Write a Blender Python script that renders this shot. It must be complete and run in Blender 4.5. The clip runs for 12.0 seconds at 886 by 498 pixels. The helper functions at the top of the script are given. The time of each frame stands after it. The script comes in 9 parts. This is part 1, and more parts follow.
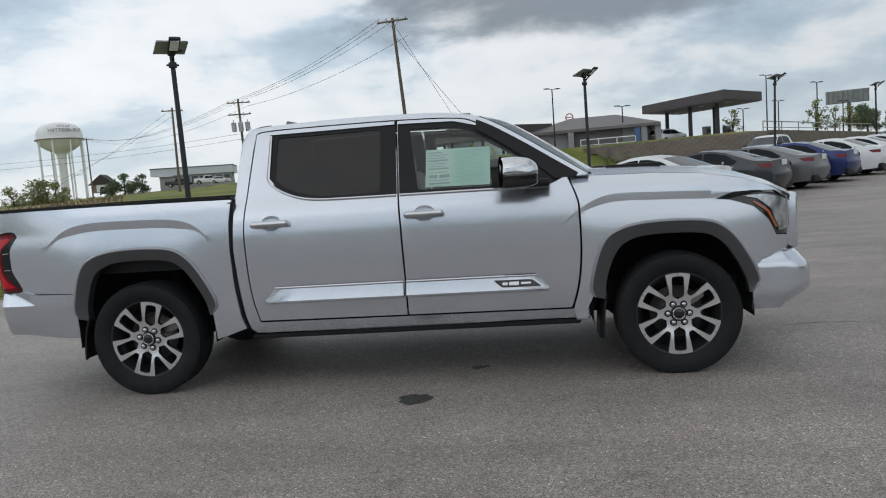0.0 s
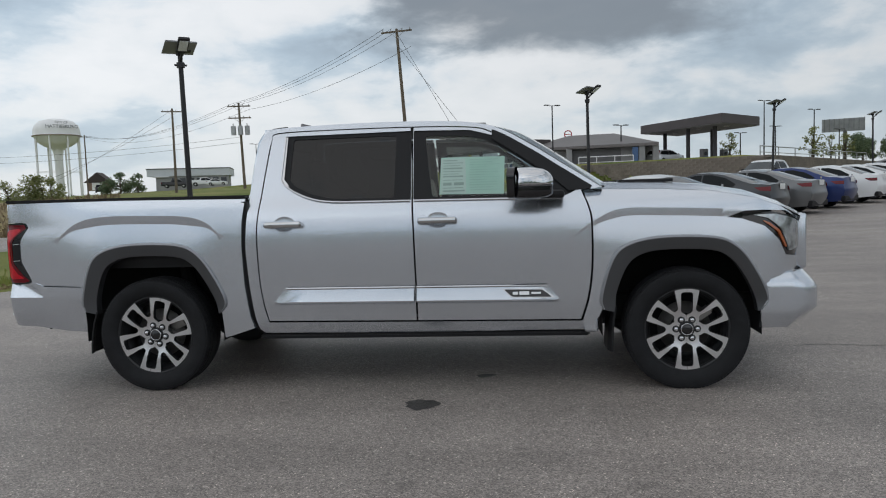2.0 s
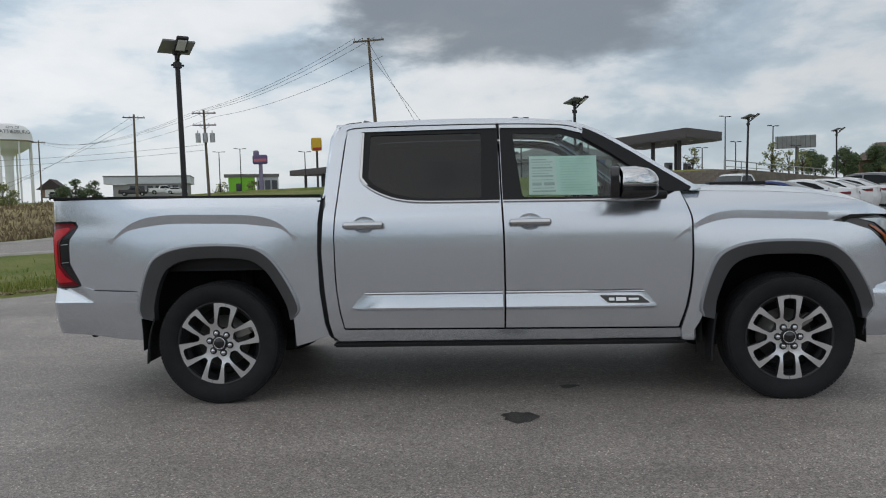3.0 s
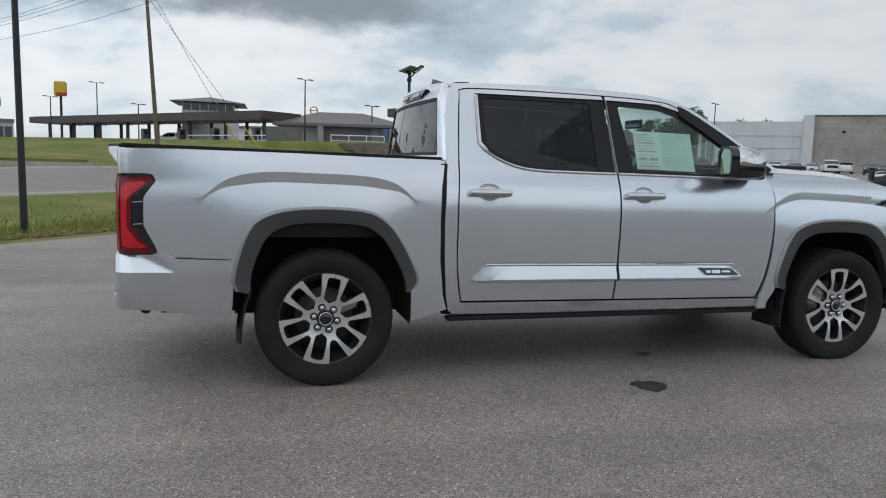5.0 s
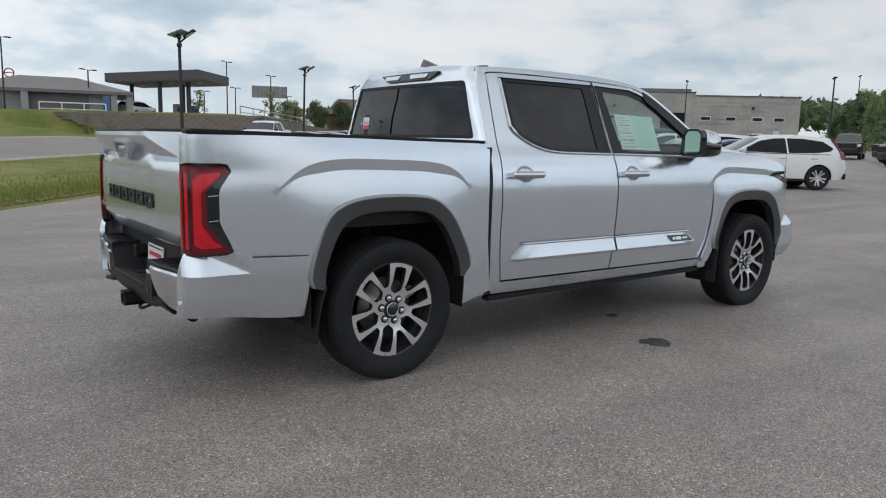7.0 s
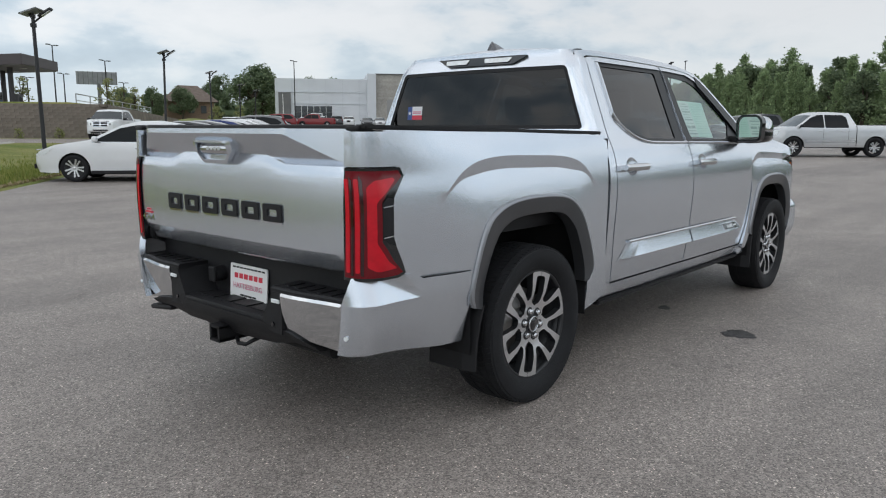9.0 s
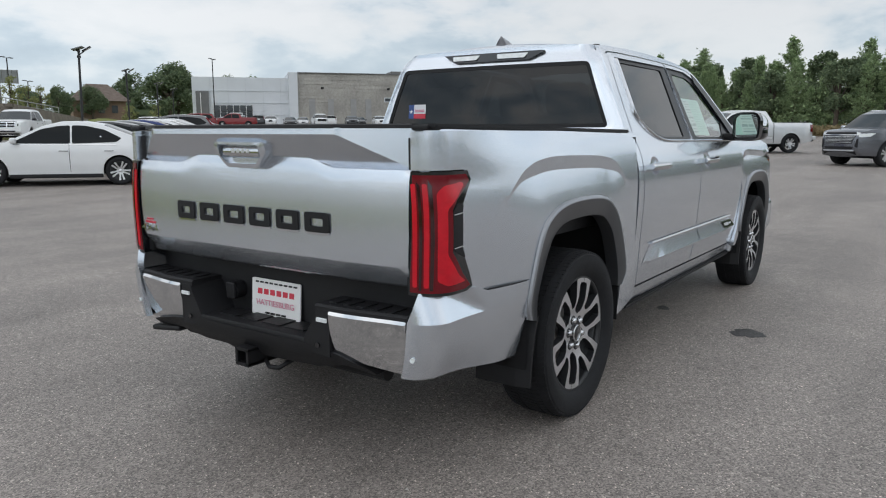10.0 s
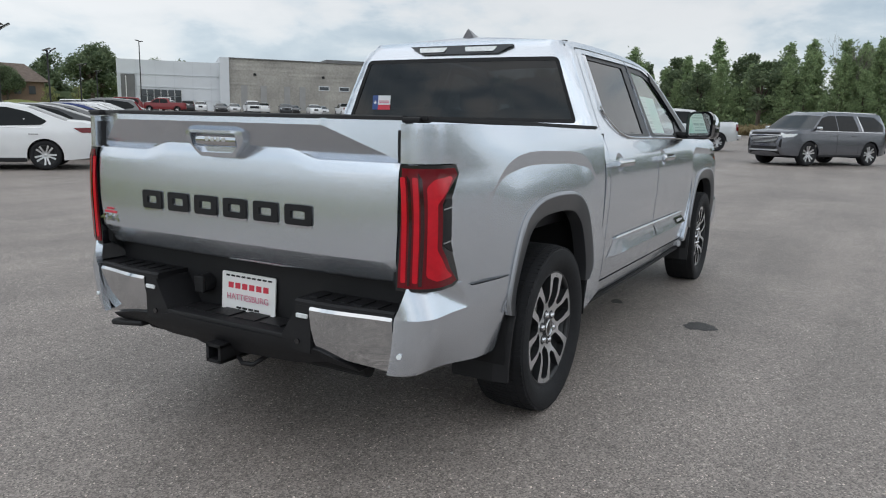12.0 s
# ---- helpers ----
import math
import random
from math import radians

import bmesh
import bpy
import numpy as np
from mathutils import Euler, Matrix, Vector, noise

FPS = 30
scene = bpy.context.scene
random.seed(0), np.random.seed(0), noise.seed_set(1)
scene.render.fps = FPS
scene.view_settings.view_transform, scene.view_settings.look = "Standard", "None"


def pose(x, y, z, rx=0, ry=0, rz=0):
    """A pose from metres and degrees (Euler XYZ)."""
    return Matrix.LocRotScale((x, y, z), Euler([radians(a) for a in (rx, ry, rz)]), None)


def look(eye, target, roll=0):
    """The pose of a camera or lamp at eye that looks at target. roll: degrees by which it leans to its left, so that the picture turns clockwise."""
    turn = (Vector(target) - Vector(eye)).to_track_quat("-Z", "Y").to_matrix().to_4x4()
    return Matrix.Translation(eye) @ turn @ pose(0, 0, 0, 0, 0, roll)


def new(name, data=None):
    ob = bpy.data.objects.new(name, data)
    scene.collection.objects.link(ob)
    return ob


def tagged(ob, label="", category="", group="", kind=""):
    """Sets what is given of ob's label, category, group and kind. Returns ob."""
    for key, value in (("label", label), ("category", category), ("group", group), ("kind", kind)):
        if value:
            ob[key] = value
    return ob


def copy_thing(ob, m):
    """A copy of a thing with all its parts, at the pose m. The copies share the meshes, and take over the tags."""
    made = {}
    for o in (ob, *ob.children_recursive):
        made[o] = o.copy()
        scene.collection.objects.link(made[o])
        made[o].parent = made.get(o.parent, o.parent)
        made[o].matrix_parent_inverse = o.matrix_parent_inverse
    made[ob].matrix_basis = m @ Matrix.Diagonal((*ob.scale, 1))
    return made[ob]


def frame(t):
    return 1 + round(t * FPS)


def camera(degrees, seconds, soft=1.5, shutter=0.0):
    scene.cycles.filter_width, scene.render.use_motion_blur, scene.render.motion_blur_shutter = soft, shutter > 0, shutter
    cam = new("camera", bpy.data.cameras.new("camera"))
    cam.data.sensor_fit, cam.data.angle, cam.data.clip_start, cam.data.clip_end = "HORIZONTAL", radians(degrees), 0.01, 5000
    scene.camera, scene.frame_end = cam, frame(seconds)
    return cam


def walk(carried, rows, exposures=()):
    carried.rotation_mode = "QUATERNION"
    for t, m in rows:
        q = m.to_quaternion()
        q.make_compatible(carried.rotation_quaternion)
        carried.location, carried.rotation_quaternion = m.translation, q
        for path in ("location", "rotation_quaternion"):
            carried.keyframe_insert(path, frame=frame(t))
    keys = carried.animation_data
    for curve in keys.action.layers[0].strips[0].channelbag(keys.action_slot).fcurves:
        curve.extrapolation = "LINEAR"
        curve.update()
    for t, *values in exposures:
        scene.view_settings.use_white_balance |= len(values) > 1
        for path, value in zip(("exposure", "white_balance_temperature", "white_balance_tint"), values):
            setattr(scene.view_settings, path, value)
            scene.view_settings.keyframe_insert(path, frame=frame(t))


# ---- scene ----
cam = camera(62.8, 12.0, soft=1.1)
PATH = [
    (0, (2.754, -5.818, 1.401), (2.52, -3.842, 1.207), -4.2),
    (0.5, (2.76, -5.839, 1.407), (2.522, -3.861, 1.227), -3.9),
    (1, (2.754, -5.869, 1.406), (2.509, -3.892, 1.233), -3.4),
    (1.5, (2.729, -5.874, 1.406), (2.489, -3.896, 1.234), -2.6),
    (2, (2.631, -5.861, 1.378), (2.416, -3.879, 1.215), -1.9),
    (2.5, (2.273, -5.742, 1.363), (2.105, -3.755, 1.209), -1.5),
    (3, (1.754, -5.655, 1.325), (1.649, -3.663, 1.19), -1.3),
    (3.5, (1.206, -5.579, 1.313), (1.212, -3.583, 1.181), -1.0),
    (3.7, (0.958, -5.53, 1.322), (1.016, -3.536, 1.178), -0.6),
    (5.3, (-0.787, -5.143, 1.323), (-0.124, -3.271, 1.083), 1.9),
    (5.5, (-0.976, -5.096, 1.318), (-0.236, -3.254, 1.072), 1.9),
    (6, (-1.503, -4.888, 1.324), (-0.577, -3.134, 1.068), 1.9),
    (6.5, (-1.964, -4.661, 1.335), (-0.873, -3.006, 1.071), 1.8),
    (6.7, (-2.084, -4.559, 1.35), (-0.948, -2.936, 1.075), 1.6),
    (8.3, (-2.808, -3.453, 1.369), (-1.401, -2.066, 1.061), 0.8),
    (8.5, (-2.877, -3.319, 1.354), (-1.445, -1.959, 1.042), 0.7),
    (9, (-3.027, -2.969, 1.377), (-1.537, -1.674, 1.056), 0.3),
    (9.5, (-3.073, -2.638, 1.376), (-1.518, -1.422, 1.053), 0.1),
    (10, (-3.17, -2.376, 1.377), (-1.552, -1.246, 1.054), -0.0),
    (10.5, (-3.278, -2.227, 1.4), (-1.61, -1.171, 1.076), 0.0),
    (11, (-3.293, -2.196, 1.393), (-1.596, -1.188, 1.069), 0.3),
    (11.5, (-3.278, -2.196, 1.394), (-1.567, -1.215, 1.06), 0.8),
    (12, (-3.244, -2.191, 1.381), (-1.531, -1.218, 1.037), 1.4),
]
walk(cam, [(t, look(eye, target, roll)) for t, eye, target, roll in PATH], [(0.0, 0.0), (2.0, -0.09), (3.5, -0.13), (5.0, 0.05), (6.5, 0.17), (8.5, 0.25), (12.0, 0.31)])

# ---- world, sun, exposure ----
random.seed(4)
SUN_EL, SUN_AZ = radians(73), radians(258)
world = bpy.data.worlds.new("world")
scene.world = world
world.use_nodes = True


def build_world():
    nt = world.node_tree
    nt.nodes.clear()
    n, l = nt.nodes.new, nt.links.new
    out, bg = n("ShaderNodeOutputWorld"), n("ShaderNodeBackground")
    tc = n("ShaderNodeTexCoord")
    sky = n("ShaderNodeTexSky")
    sky.sky_type = "NISHITA"
    sky.sun_disc = False
    sky.sun_elevation, sky.sun_rotation = SUN_EL, SUN_AZ
    gain = n("ShaderNodeMix")
    gain.data_type, gain.blend_type = "RGBA", "MULTIPLY"
    gain.inputs["Factor"].default_value = 1
    l(sky.outputs[0], gain.inputs["A"])
    gain.inputs["B"].default_value = (0.10, 0.10, 0.10, 1)
    # the cloud deck lies on a flat layer overhead
    sep = n("ShaderNodeSeparateXYZ")
    l(tc.outputs["Generated"], sep.inputs[0])
    def math_node(op, a, b=None):
        m = n("ShaderNodeMath")
        m.operation = op
        for i, v in enumerate((a, b)):
            if v is None:
                continue
            if isinstance(v, (int, float)):
                m.inputs[i].default_value = v
            else:
                l(v, m.inputs[i])
        return m.outputs[0]
    up = math_node("MAXIMUM", sep.outputs[2], 0.0)
    # clouds lie flatter towards the horizon
    com = n("ShaderNodeCombineXYZ")
    l(sep.outputs[0], com.inputs[0])
    l(sep.outputs[1], com.inputs[1])
    l(math_node("MULTIPLY", math_node("POWER", up, 0.85), 2.1), com.inputs[2])
    def cloud(scale, detail, rough, shift, twist):
        mp = n("ShaderNodeMapping")
        mp.inputs["Location"].default_value = shift
        l(com.outputs[0], mp.inputs[0])
        t = n("ShaderNodeTexNoise")
        t.inputs["Scale"].default_value, t.inputs["Detail"].default_value, t.inputs["Roughness"].default_value = scale, detail, rough
        t.inputs["Distortion"].default_value = twist
        l(mp.outputs[0], t.inputs["Vector"])
        return t.outputs["Fac"]
    big = cloud(3.1, 3, 0.5, CLOUD_A, 0.1)
    fine = cloud(8.5, 7, 0.55, CLOUD_B, 0.15)
    mixed = math_node("ADD", math_node("MULTIPLY", big, 0.55), math_node("MULTIPLY", fine, 0.45))
    ramp = n("ShaderNodeValToRGB")
    e = ramp.color_ramp.elements
    e[0].position, e[0].color = 0.36, (0.40, 0.485, 0.565, 1)
    e[1].position, e[1].color = 0.60, (0.84, 0.855, 0.87, 1)
    for p, c in ((0.42, (0.46, 0.555, 0.64, 1)), (0.465, (0.56, 0.645, 0.715, 1)), (0.50, (0.70, 0.755, 0.80, 1)), (0.54, (0.79, 0.815, 0.835, 1))):
        k = e.new(p)
        k.color = c
    l(mixed, ramp.inputs[0])
    # the deck is brighter on the sun's side, south-west, and greyer away from it
    nrm = n("ShaderNodeVectorMath")
    nrm.operation = "NORMALIZE"
    l(tc.outputs["Generated"], nrm.inputs[0])
    dot = n("ShaderNodeVectorMath")
    dot.operation = "DOT_PRODUCT"
    dot.inputs[1].default_value = (-0.97, 0.05, 0.20)
    l(nrm.outputs[0], dot.inputs[0])
    glow = n("ShaderNodeMapRange")
    glow.inputs["From Min"].default_value, glow.inputs["From Max"].default_value = -1.0, 1.0
    glow.inputs["To Min"].default_value, glow.inputs["To Max"].default_value = SKY_DIM, SKY_GLOW
    l(dot.outputs["Value"], glow.inputs[0])
    # an added bright patch, out of view to the south-east, lightens the truck's side
    gap = n("ShaderNodeVectorMath")
    gap.operation = "DOT_PRODUCT"
    gap.inputs[1].default_value = (0.72, -0.66, 0.20)
    l(nrm.outputs[0], gap.inputs[0])
    lit = math_node("ADD", glow.outputs[0], math_node("MULTIPLY", math_node("POWER", math_node("MAXIMUM", gap.outputs["Value"], 0.0), 7.0), SKY_SE_BOOST))
    # thick grey cloud overhead
    zen = n("ShaderNodeMapRange")
    zen.interpolation_type = "SMOOTHSTEP"
    zen.inputs["From Min"].default_value, zen.inputs["From Max"].default_value = 0.42, 0.88
    zen.inputs["To Min"].default_value, zen.inputs["To Max"].default_value = 1.0, SKY_ZENITH
    l(sep.outputs[2], zen.inputs[0])
    deck = n("ShaderNodeVectorMath")
    deck.operation = "SCALE"
    l(ramp.outputs[0], deck.inputs[0])
    l(math_node("MULTIPLY", lit, zen.outputs[0]), deck.inputs["Scale"])
    # one heavy grey rain cloud to the north
    azim = math_node("ARCTAN2", sep.outputs[0], sep.outputs[1])
    elev = math_node("ARCSINE", sep.outputs[2])
    da = math_node("DIVIDE", math_node("SUBTRACT", azim, radians(2.0)), radians(16.5))
    de = math_node("DIVIDE", math_node("SUBTRACT", elev, radians(20.5)), radians(11.5))
    far = math_node("SQRT", math_node("ADD", math_node("MULTIPLY", da, da), math_node("MULTIPLY", de, de)))
    ragged = math_node("ADD", far, math_node("MULTIPLY", math_node("SUBTRACT", mixed, 0.5), 1.8))
    rain = n("ShaderNodeMapRange")
    rain.interpolation_type = "SMOOTHSTEP"
    rain.inputs["From Min"].default_value, rain.inputs["From Max"].default_value = 0.72, 1.12
    rain.inputs["To Min"].default_value, rain.inputs["To Max"].default_value = 0.94, 0.0
    l(ragged, rain.inputs[0])
    heavy = n("ShaderNodeMix")
    heavy.data_type = "RGBA"
    l(rain.outputs[0], heavy.inputs["Factor"])
    l(deck.outputs[0], heavy.inputs["A"])
    heavy.inputs["B"].default_value = (0.235, 0.262, 0.29, 1)
    # pale haze low down
    haze = n("ShaderNodeMix")
    haze.data_type = "RGBA"
    hz = n("ShaderNodeMapRange")
    hz.inputs["From Min"].default_value, hz.inputs["From Max"].default_value = 0.0, 0.14
    hz.inputs["To Min"].default_value, hz.inputs["To Max"].default_value = 0.55, 0.0
    l(up, hz.inputs[0])
    l(hz.outputs[0], haze.inputs["Factor"])
    l(heavy.outputs["Result"], haze.inputs["A"])
    haze.inputs["B"].default_value = (0.66, 0.73, 0.785, 1)
    both = n("ShaderNodeMix")
    both.data_type = "RGBA"
    both.inputs["Factor"].default_value = 0.88
    l(gain.outputs["Result"], both.inputs["A"])
    l(haze.outputs["Result"], both.inputs["B"])
    l(both.outputs["Result"], bg.inputs["Color"])
    bg.inputs["Strength"].default_value = SKY_STRENGTH
    l(bg.outputs[0], out.inputs[0])


CLOUD_A, CLOUD_B, SKY_STRENGTH = (3.1, 1.7, 0), (7.3, 2.2, 0), 1.03
SKY_DIM, SKY_GLOW, SKY_ZENITH, SKY_SE_BOOST = 0.71, 1.28, 0.62, 0.55
build_world()
sun_data = bpy.data.lights.new("sun", "SUN")
sun_data.energy, sun_data.angle, sun_data.color = 0.7, radians(110), (1.0, 0.975, 0.95)
sun = new("sun", sun_data)
sun.rotation_euler = (radians(90) - SUN_EL, 0, math.pi - SUN_AZ)
sun.location = (0, 0, 40)
scene.view_settings.exposure = 0.0


# ---- materials ----
def principled(name):
    m = bpy.data.materials.new(name)
    m.use_nodes = True
    return m, m.node_tree, m.node_tree.nodes["Principled BSDF"]


def surface(name, col, rough=0.5, metal=0.0, coat=0.0, var=0.08, scale=6.0, fine=0.0, fine_scale=60.0, bump=0.0, bump_scale=80.0, rvar=0.0,
            spec=0.5, rand=0.0, emit=0.0):
    """A colour with variation at two scales, roughness variation and fine relief, in object metres."""
    m, nt, b = principled(name)
    n, l = nt.nodes.new, nt.links.new
    tc = n("ShaderNodeTexCoord")
    big = n("ShaderNodeTexNoise")
    big.inputs["Scale"].default_value, big.inputs["Detail"].default_value = scale, 5
    l(tc.outputs["Object"], big.inputs["Vector"])
    mix = n("ShaderNodeMix")
    mix.data_type = "RGBA"
    mix.inputs["A"].default_value = (*[c * (1 - var) for c in col], 1)
    mix.inputs["B"].default_value = (*[min(1, c * (1 + var)) for c in col], 1)
    ctr = n("ShaderNodeMapRange")
    ctr.inputs["From Min"].default_value, ctr.inputs["From Max"].default_value = 0.3, 0.7
    l(big.outputs["Fac"], ctr.inputs[0])
    l(ctr.outputs[0], mix.inputs["Factor"])
    c = mix.outputs["Result"]
    small = n("ShaderNodeTexNoise")
    small.inputs["Scale"].default_value, small.inputs["Detail"].default_value = fine_scale, 3
    l(tc.outputs["Object"], small.inputs["Vector"])
    if fine:
        f = n("ShaderNodeMapRange")
        f.inputs["From Min"].default_value, f.inputs["From Max"].default_value = 0.3, 0.7
        f.inputs["To Min"].default_value, f.inputs["To Max"].default_value = 1 - fine, 1 + fine
        l(small.outputs["Fac"], f.inputs[0])
        mul = n("ShaderNodeVectorMath")
        mul.operation = "SCALE"
        l(c, mul.inputs[0])
        l(f.outputs[0], mul.inputs["Scale"])
        c = mul.outputs[0]
    if rand:
        oi = n("ShaderNodeObjectInfo")
        f = n("ShaderNodeMapRange")
        f.inputs["To Min"].default_value, f.inputs["To Max"].default_value = 1 - rand, 1 + rand
        l(oi.outputs["Random"], f.inputs[0])
        mul = n("ShaderNodeVectorMath")
        mul.operation = "SCALE"
        l(c, mul.inputs[0])
        l(f.outputs[0], mul.inputs["Scale"])
        c = mul.outputs[0]
    l(c, b.inputs["Base Color"])
    b.inputs["Roughness"].default_value, b.inputs["Metallic"].default_value = rough, metal
    b.inputs["Specular IOR Level"].default_value = spec
    if rvar:
        f = n("ShaderNodeMapRange")
        f.inputs["From Min"].default_value, f.inputs["From Max"].default_value = 0.3, 0.7
        f.inputs["To Min"].default_value, f.inputs["To Max"].default_value = rough - rvar, rough + rvar
        l(big.outputs["Fac"], f.inputs[0])
        l(f.outputs[0], b.inputs["Roughness"])
    b.inputs["Coat Weight"].default_value, b.inputs["Coat Roughness"].default_value = coat, 0.04
    if bump:
        bn = n("ShaderNodeTexNoise")
        bn.inputs["Scale"].default_value, bn.inputs["Detail"].default_value = bump_scale, 4
        l(tc.outputs["Object"], bn.inputs["Vector"])
        bp = n("ShaderNodeBump")
        bp.inputs["Strength"].default_value, bp.inputs["Distance"].default_value = bump, 0.01
        l(bn.outputs["Fac"], bp.inputs["Height"])
        l(bp.outputs[0], b.inputs["Normal"])
    if emit:
        b.inputs["Emission Color"].default_value = (*col, 1)
        b.inputs["Emission Strength"].default_value = emit
    return m


def glass(name, tint, gloss=1.0, rough=0.0, ior=1.5):
    """A thin pane: tinted see-through, with a mirror gloss by Fresnel."""
    m = bpy.data.materials.new(name)
    m.use_nodes = True
    nt = m.node_tree
    nt.nodes.clear()
    n, l = nt.nodes.new, nt.links.new
    out, mix, tr, gl, lw = n("ShaderNodeOutputMaterial"), n("ShaderNodeMixShader"), n("ShaderNodeBsdfTransparent"), n("ShaderNodeBsdfGlossy"), n("ShaderNodeLayerWeight")
    tr.inputs[0].default_value = (*tint, 1)
    gl.inputs[0].default_value = (gloss, gloss, gloss, 1)
    gl.inputs["Roughness"].default_value = rough
    lw.inputs["Blend"].default_value = 0.5
    p, q = n("ShaderNodeMath"), n("ShaderNodeMapRange")
    p.operation = "POWER"
    p.inputs[1].default_value = 4.5
    l(lw.outputs["Facing"], p.inputs[0])
    l(p.outputs[0], q.inputs[0])
    q.inputs["To Min"].default_value = ((ior - 1) / (ior + 1)) ** 2 * 1.1
    l(q.outputs[0], mix.inputs[0])
    l(tr.outputs[0], mix.inputs[1])
    l(gl.outputs[0], mix.inputs[2])
    l(mix.outputs[0], out.inputs[0])
    return m


def asphalt(name, col, stones=0.5, patch=0.12):
    """Worn asphalt: pale and dark aggregate, broad stains, darker tracks and hairline relief."""
    m, nt, b = principled(name)
    n, l = nt.nodes.new, nt.links.new
    tc = n("ShaderNodeTexCoord")
    def noise_at(scale, detail=4, rough=0.5):
        t = n("ShaderNodeTexNoise")
        t.inputs["Scale"].default_value, t.inputs["Detail"].default_value, t.inputs["Roughness"].default_value = scale, detail, rough
        l(tc.outputs["Object"], t.inputs["Vector"])
        return t.outputs["Fac"]
    def spread(fac, lo, hi, a, c):
        r = n("ShaderNodeMapRange")
        r.inputs["From Min"].default_value, r.inputs["From Max"].default_value = lo, hi
        r.inputs["To Min"].default_value, r.inputs["To Max"].default_value = a, c
        l(fac, r.inputs[0])
        return r.outputs[0]
    def times(a, c):
        k = n("ShaderNodeMath")
        k.operation = "MULTIPLY"
        l(a, k.inputs[0])
        l(c, k.inputs[1])
        return k.outputs[0]
    v = n("ShaderNodeTexVoronoi")
    v.inputs["Scale"].default_value = 150
    l(tc.outputs["Object"], v.inputs["Vector"])
    grain = n("ShaderNodeSeparateColor")
    l(v.outputs["Color"], grain.inputs[0])
    value = spread(grain.outputs[0], 0.0, 1.0, 1 - stones, 1 + stones)
    bright = spread(grain.outputs[1], 0.945, 0.975, 1.0, 2.2)
    value = times(value, bright)
    value = times(value, spread(noise_at(0.35, 5), 0.3, 0.7, 1 - patch, 1 + patch))
    value = times(value, spread(noise_at(2.3, 6, 0.6), 0.3, 0.7, 1 - patch * 0.6, 1 + patch * 0.6))
    value = times(value, spread(noise_at(22, 3), 0.3, 0.7, 0.92, 1.08))
    # long faint wheel tracks and drag marks
    mp = n("ShaderNodeMapping")
    mp.inputs["Rotation"].default_value = (0, 0, radians(-38))
    mp.inputs["Scale"].default_value = (0.10, 1.0, 1.0)
    l(tc.outputs["Object"], mp.inputs[0])
    tr = n("ShaderNodeTexNoise")
    tr.inputs["Scale"].default_value, tr.inputs["Detail"].default_value, tr.inputs["Distortion"].default_value = 1.3, 6, 0.6
    l(mp.outputs[0], tr.inputs["Vector"])
    value = times(value, spread(tr.outputs["Fac"], 0.34, 0.66, 1 - patch * 0.9, 1 + patch * 0.6))
    # pale scattered grit and small dark spots
    w = n("ShaderNodeTexVoronoi")
    w.inputs["Scale"].default_value = 42
    l(tc.outputs["Object"], w.inputs["Vector"])
    value = times(value, spread(w.outputs["Distance"], 0.05, 0.12, 1.7, 1.0))
    spots = noise_at(3.6, 2)
    value = times(value, spread(spots, 0.22, 0.33, 0.72, 1.0))
    sc = n("ShaderNodeVectorMath")
    sc.operation = "SCALE"
    sc.inputs[0].default_value = col
    l(value, sc.inputs["Scale"])
    l(sc.outputs[0], b.inputs["Base Color"])
    b.inputs["Roughness"].default_value = 0.60
    b.inputs["Specular IOR Level"].default_value = 0.70
    bp = n("ShaderNodeBump")
    bp.inputs["Strength"].default_value, bp.inputs["Distance"].default_value = 0.32, 0.006
    l(v.outputs["Distance"], bp.inputs["Height"])
    l(bp.outputs[0], b.inputs["Normal"])
    return m


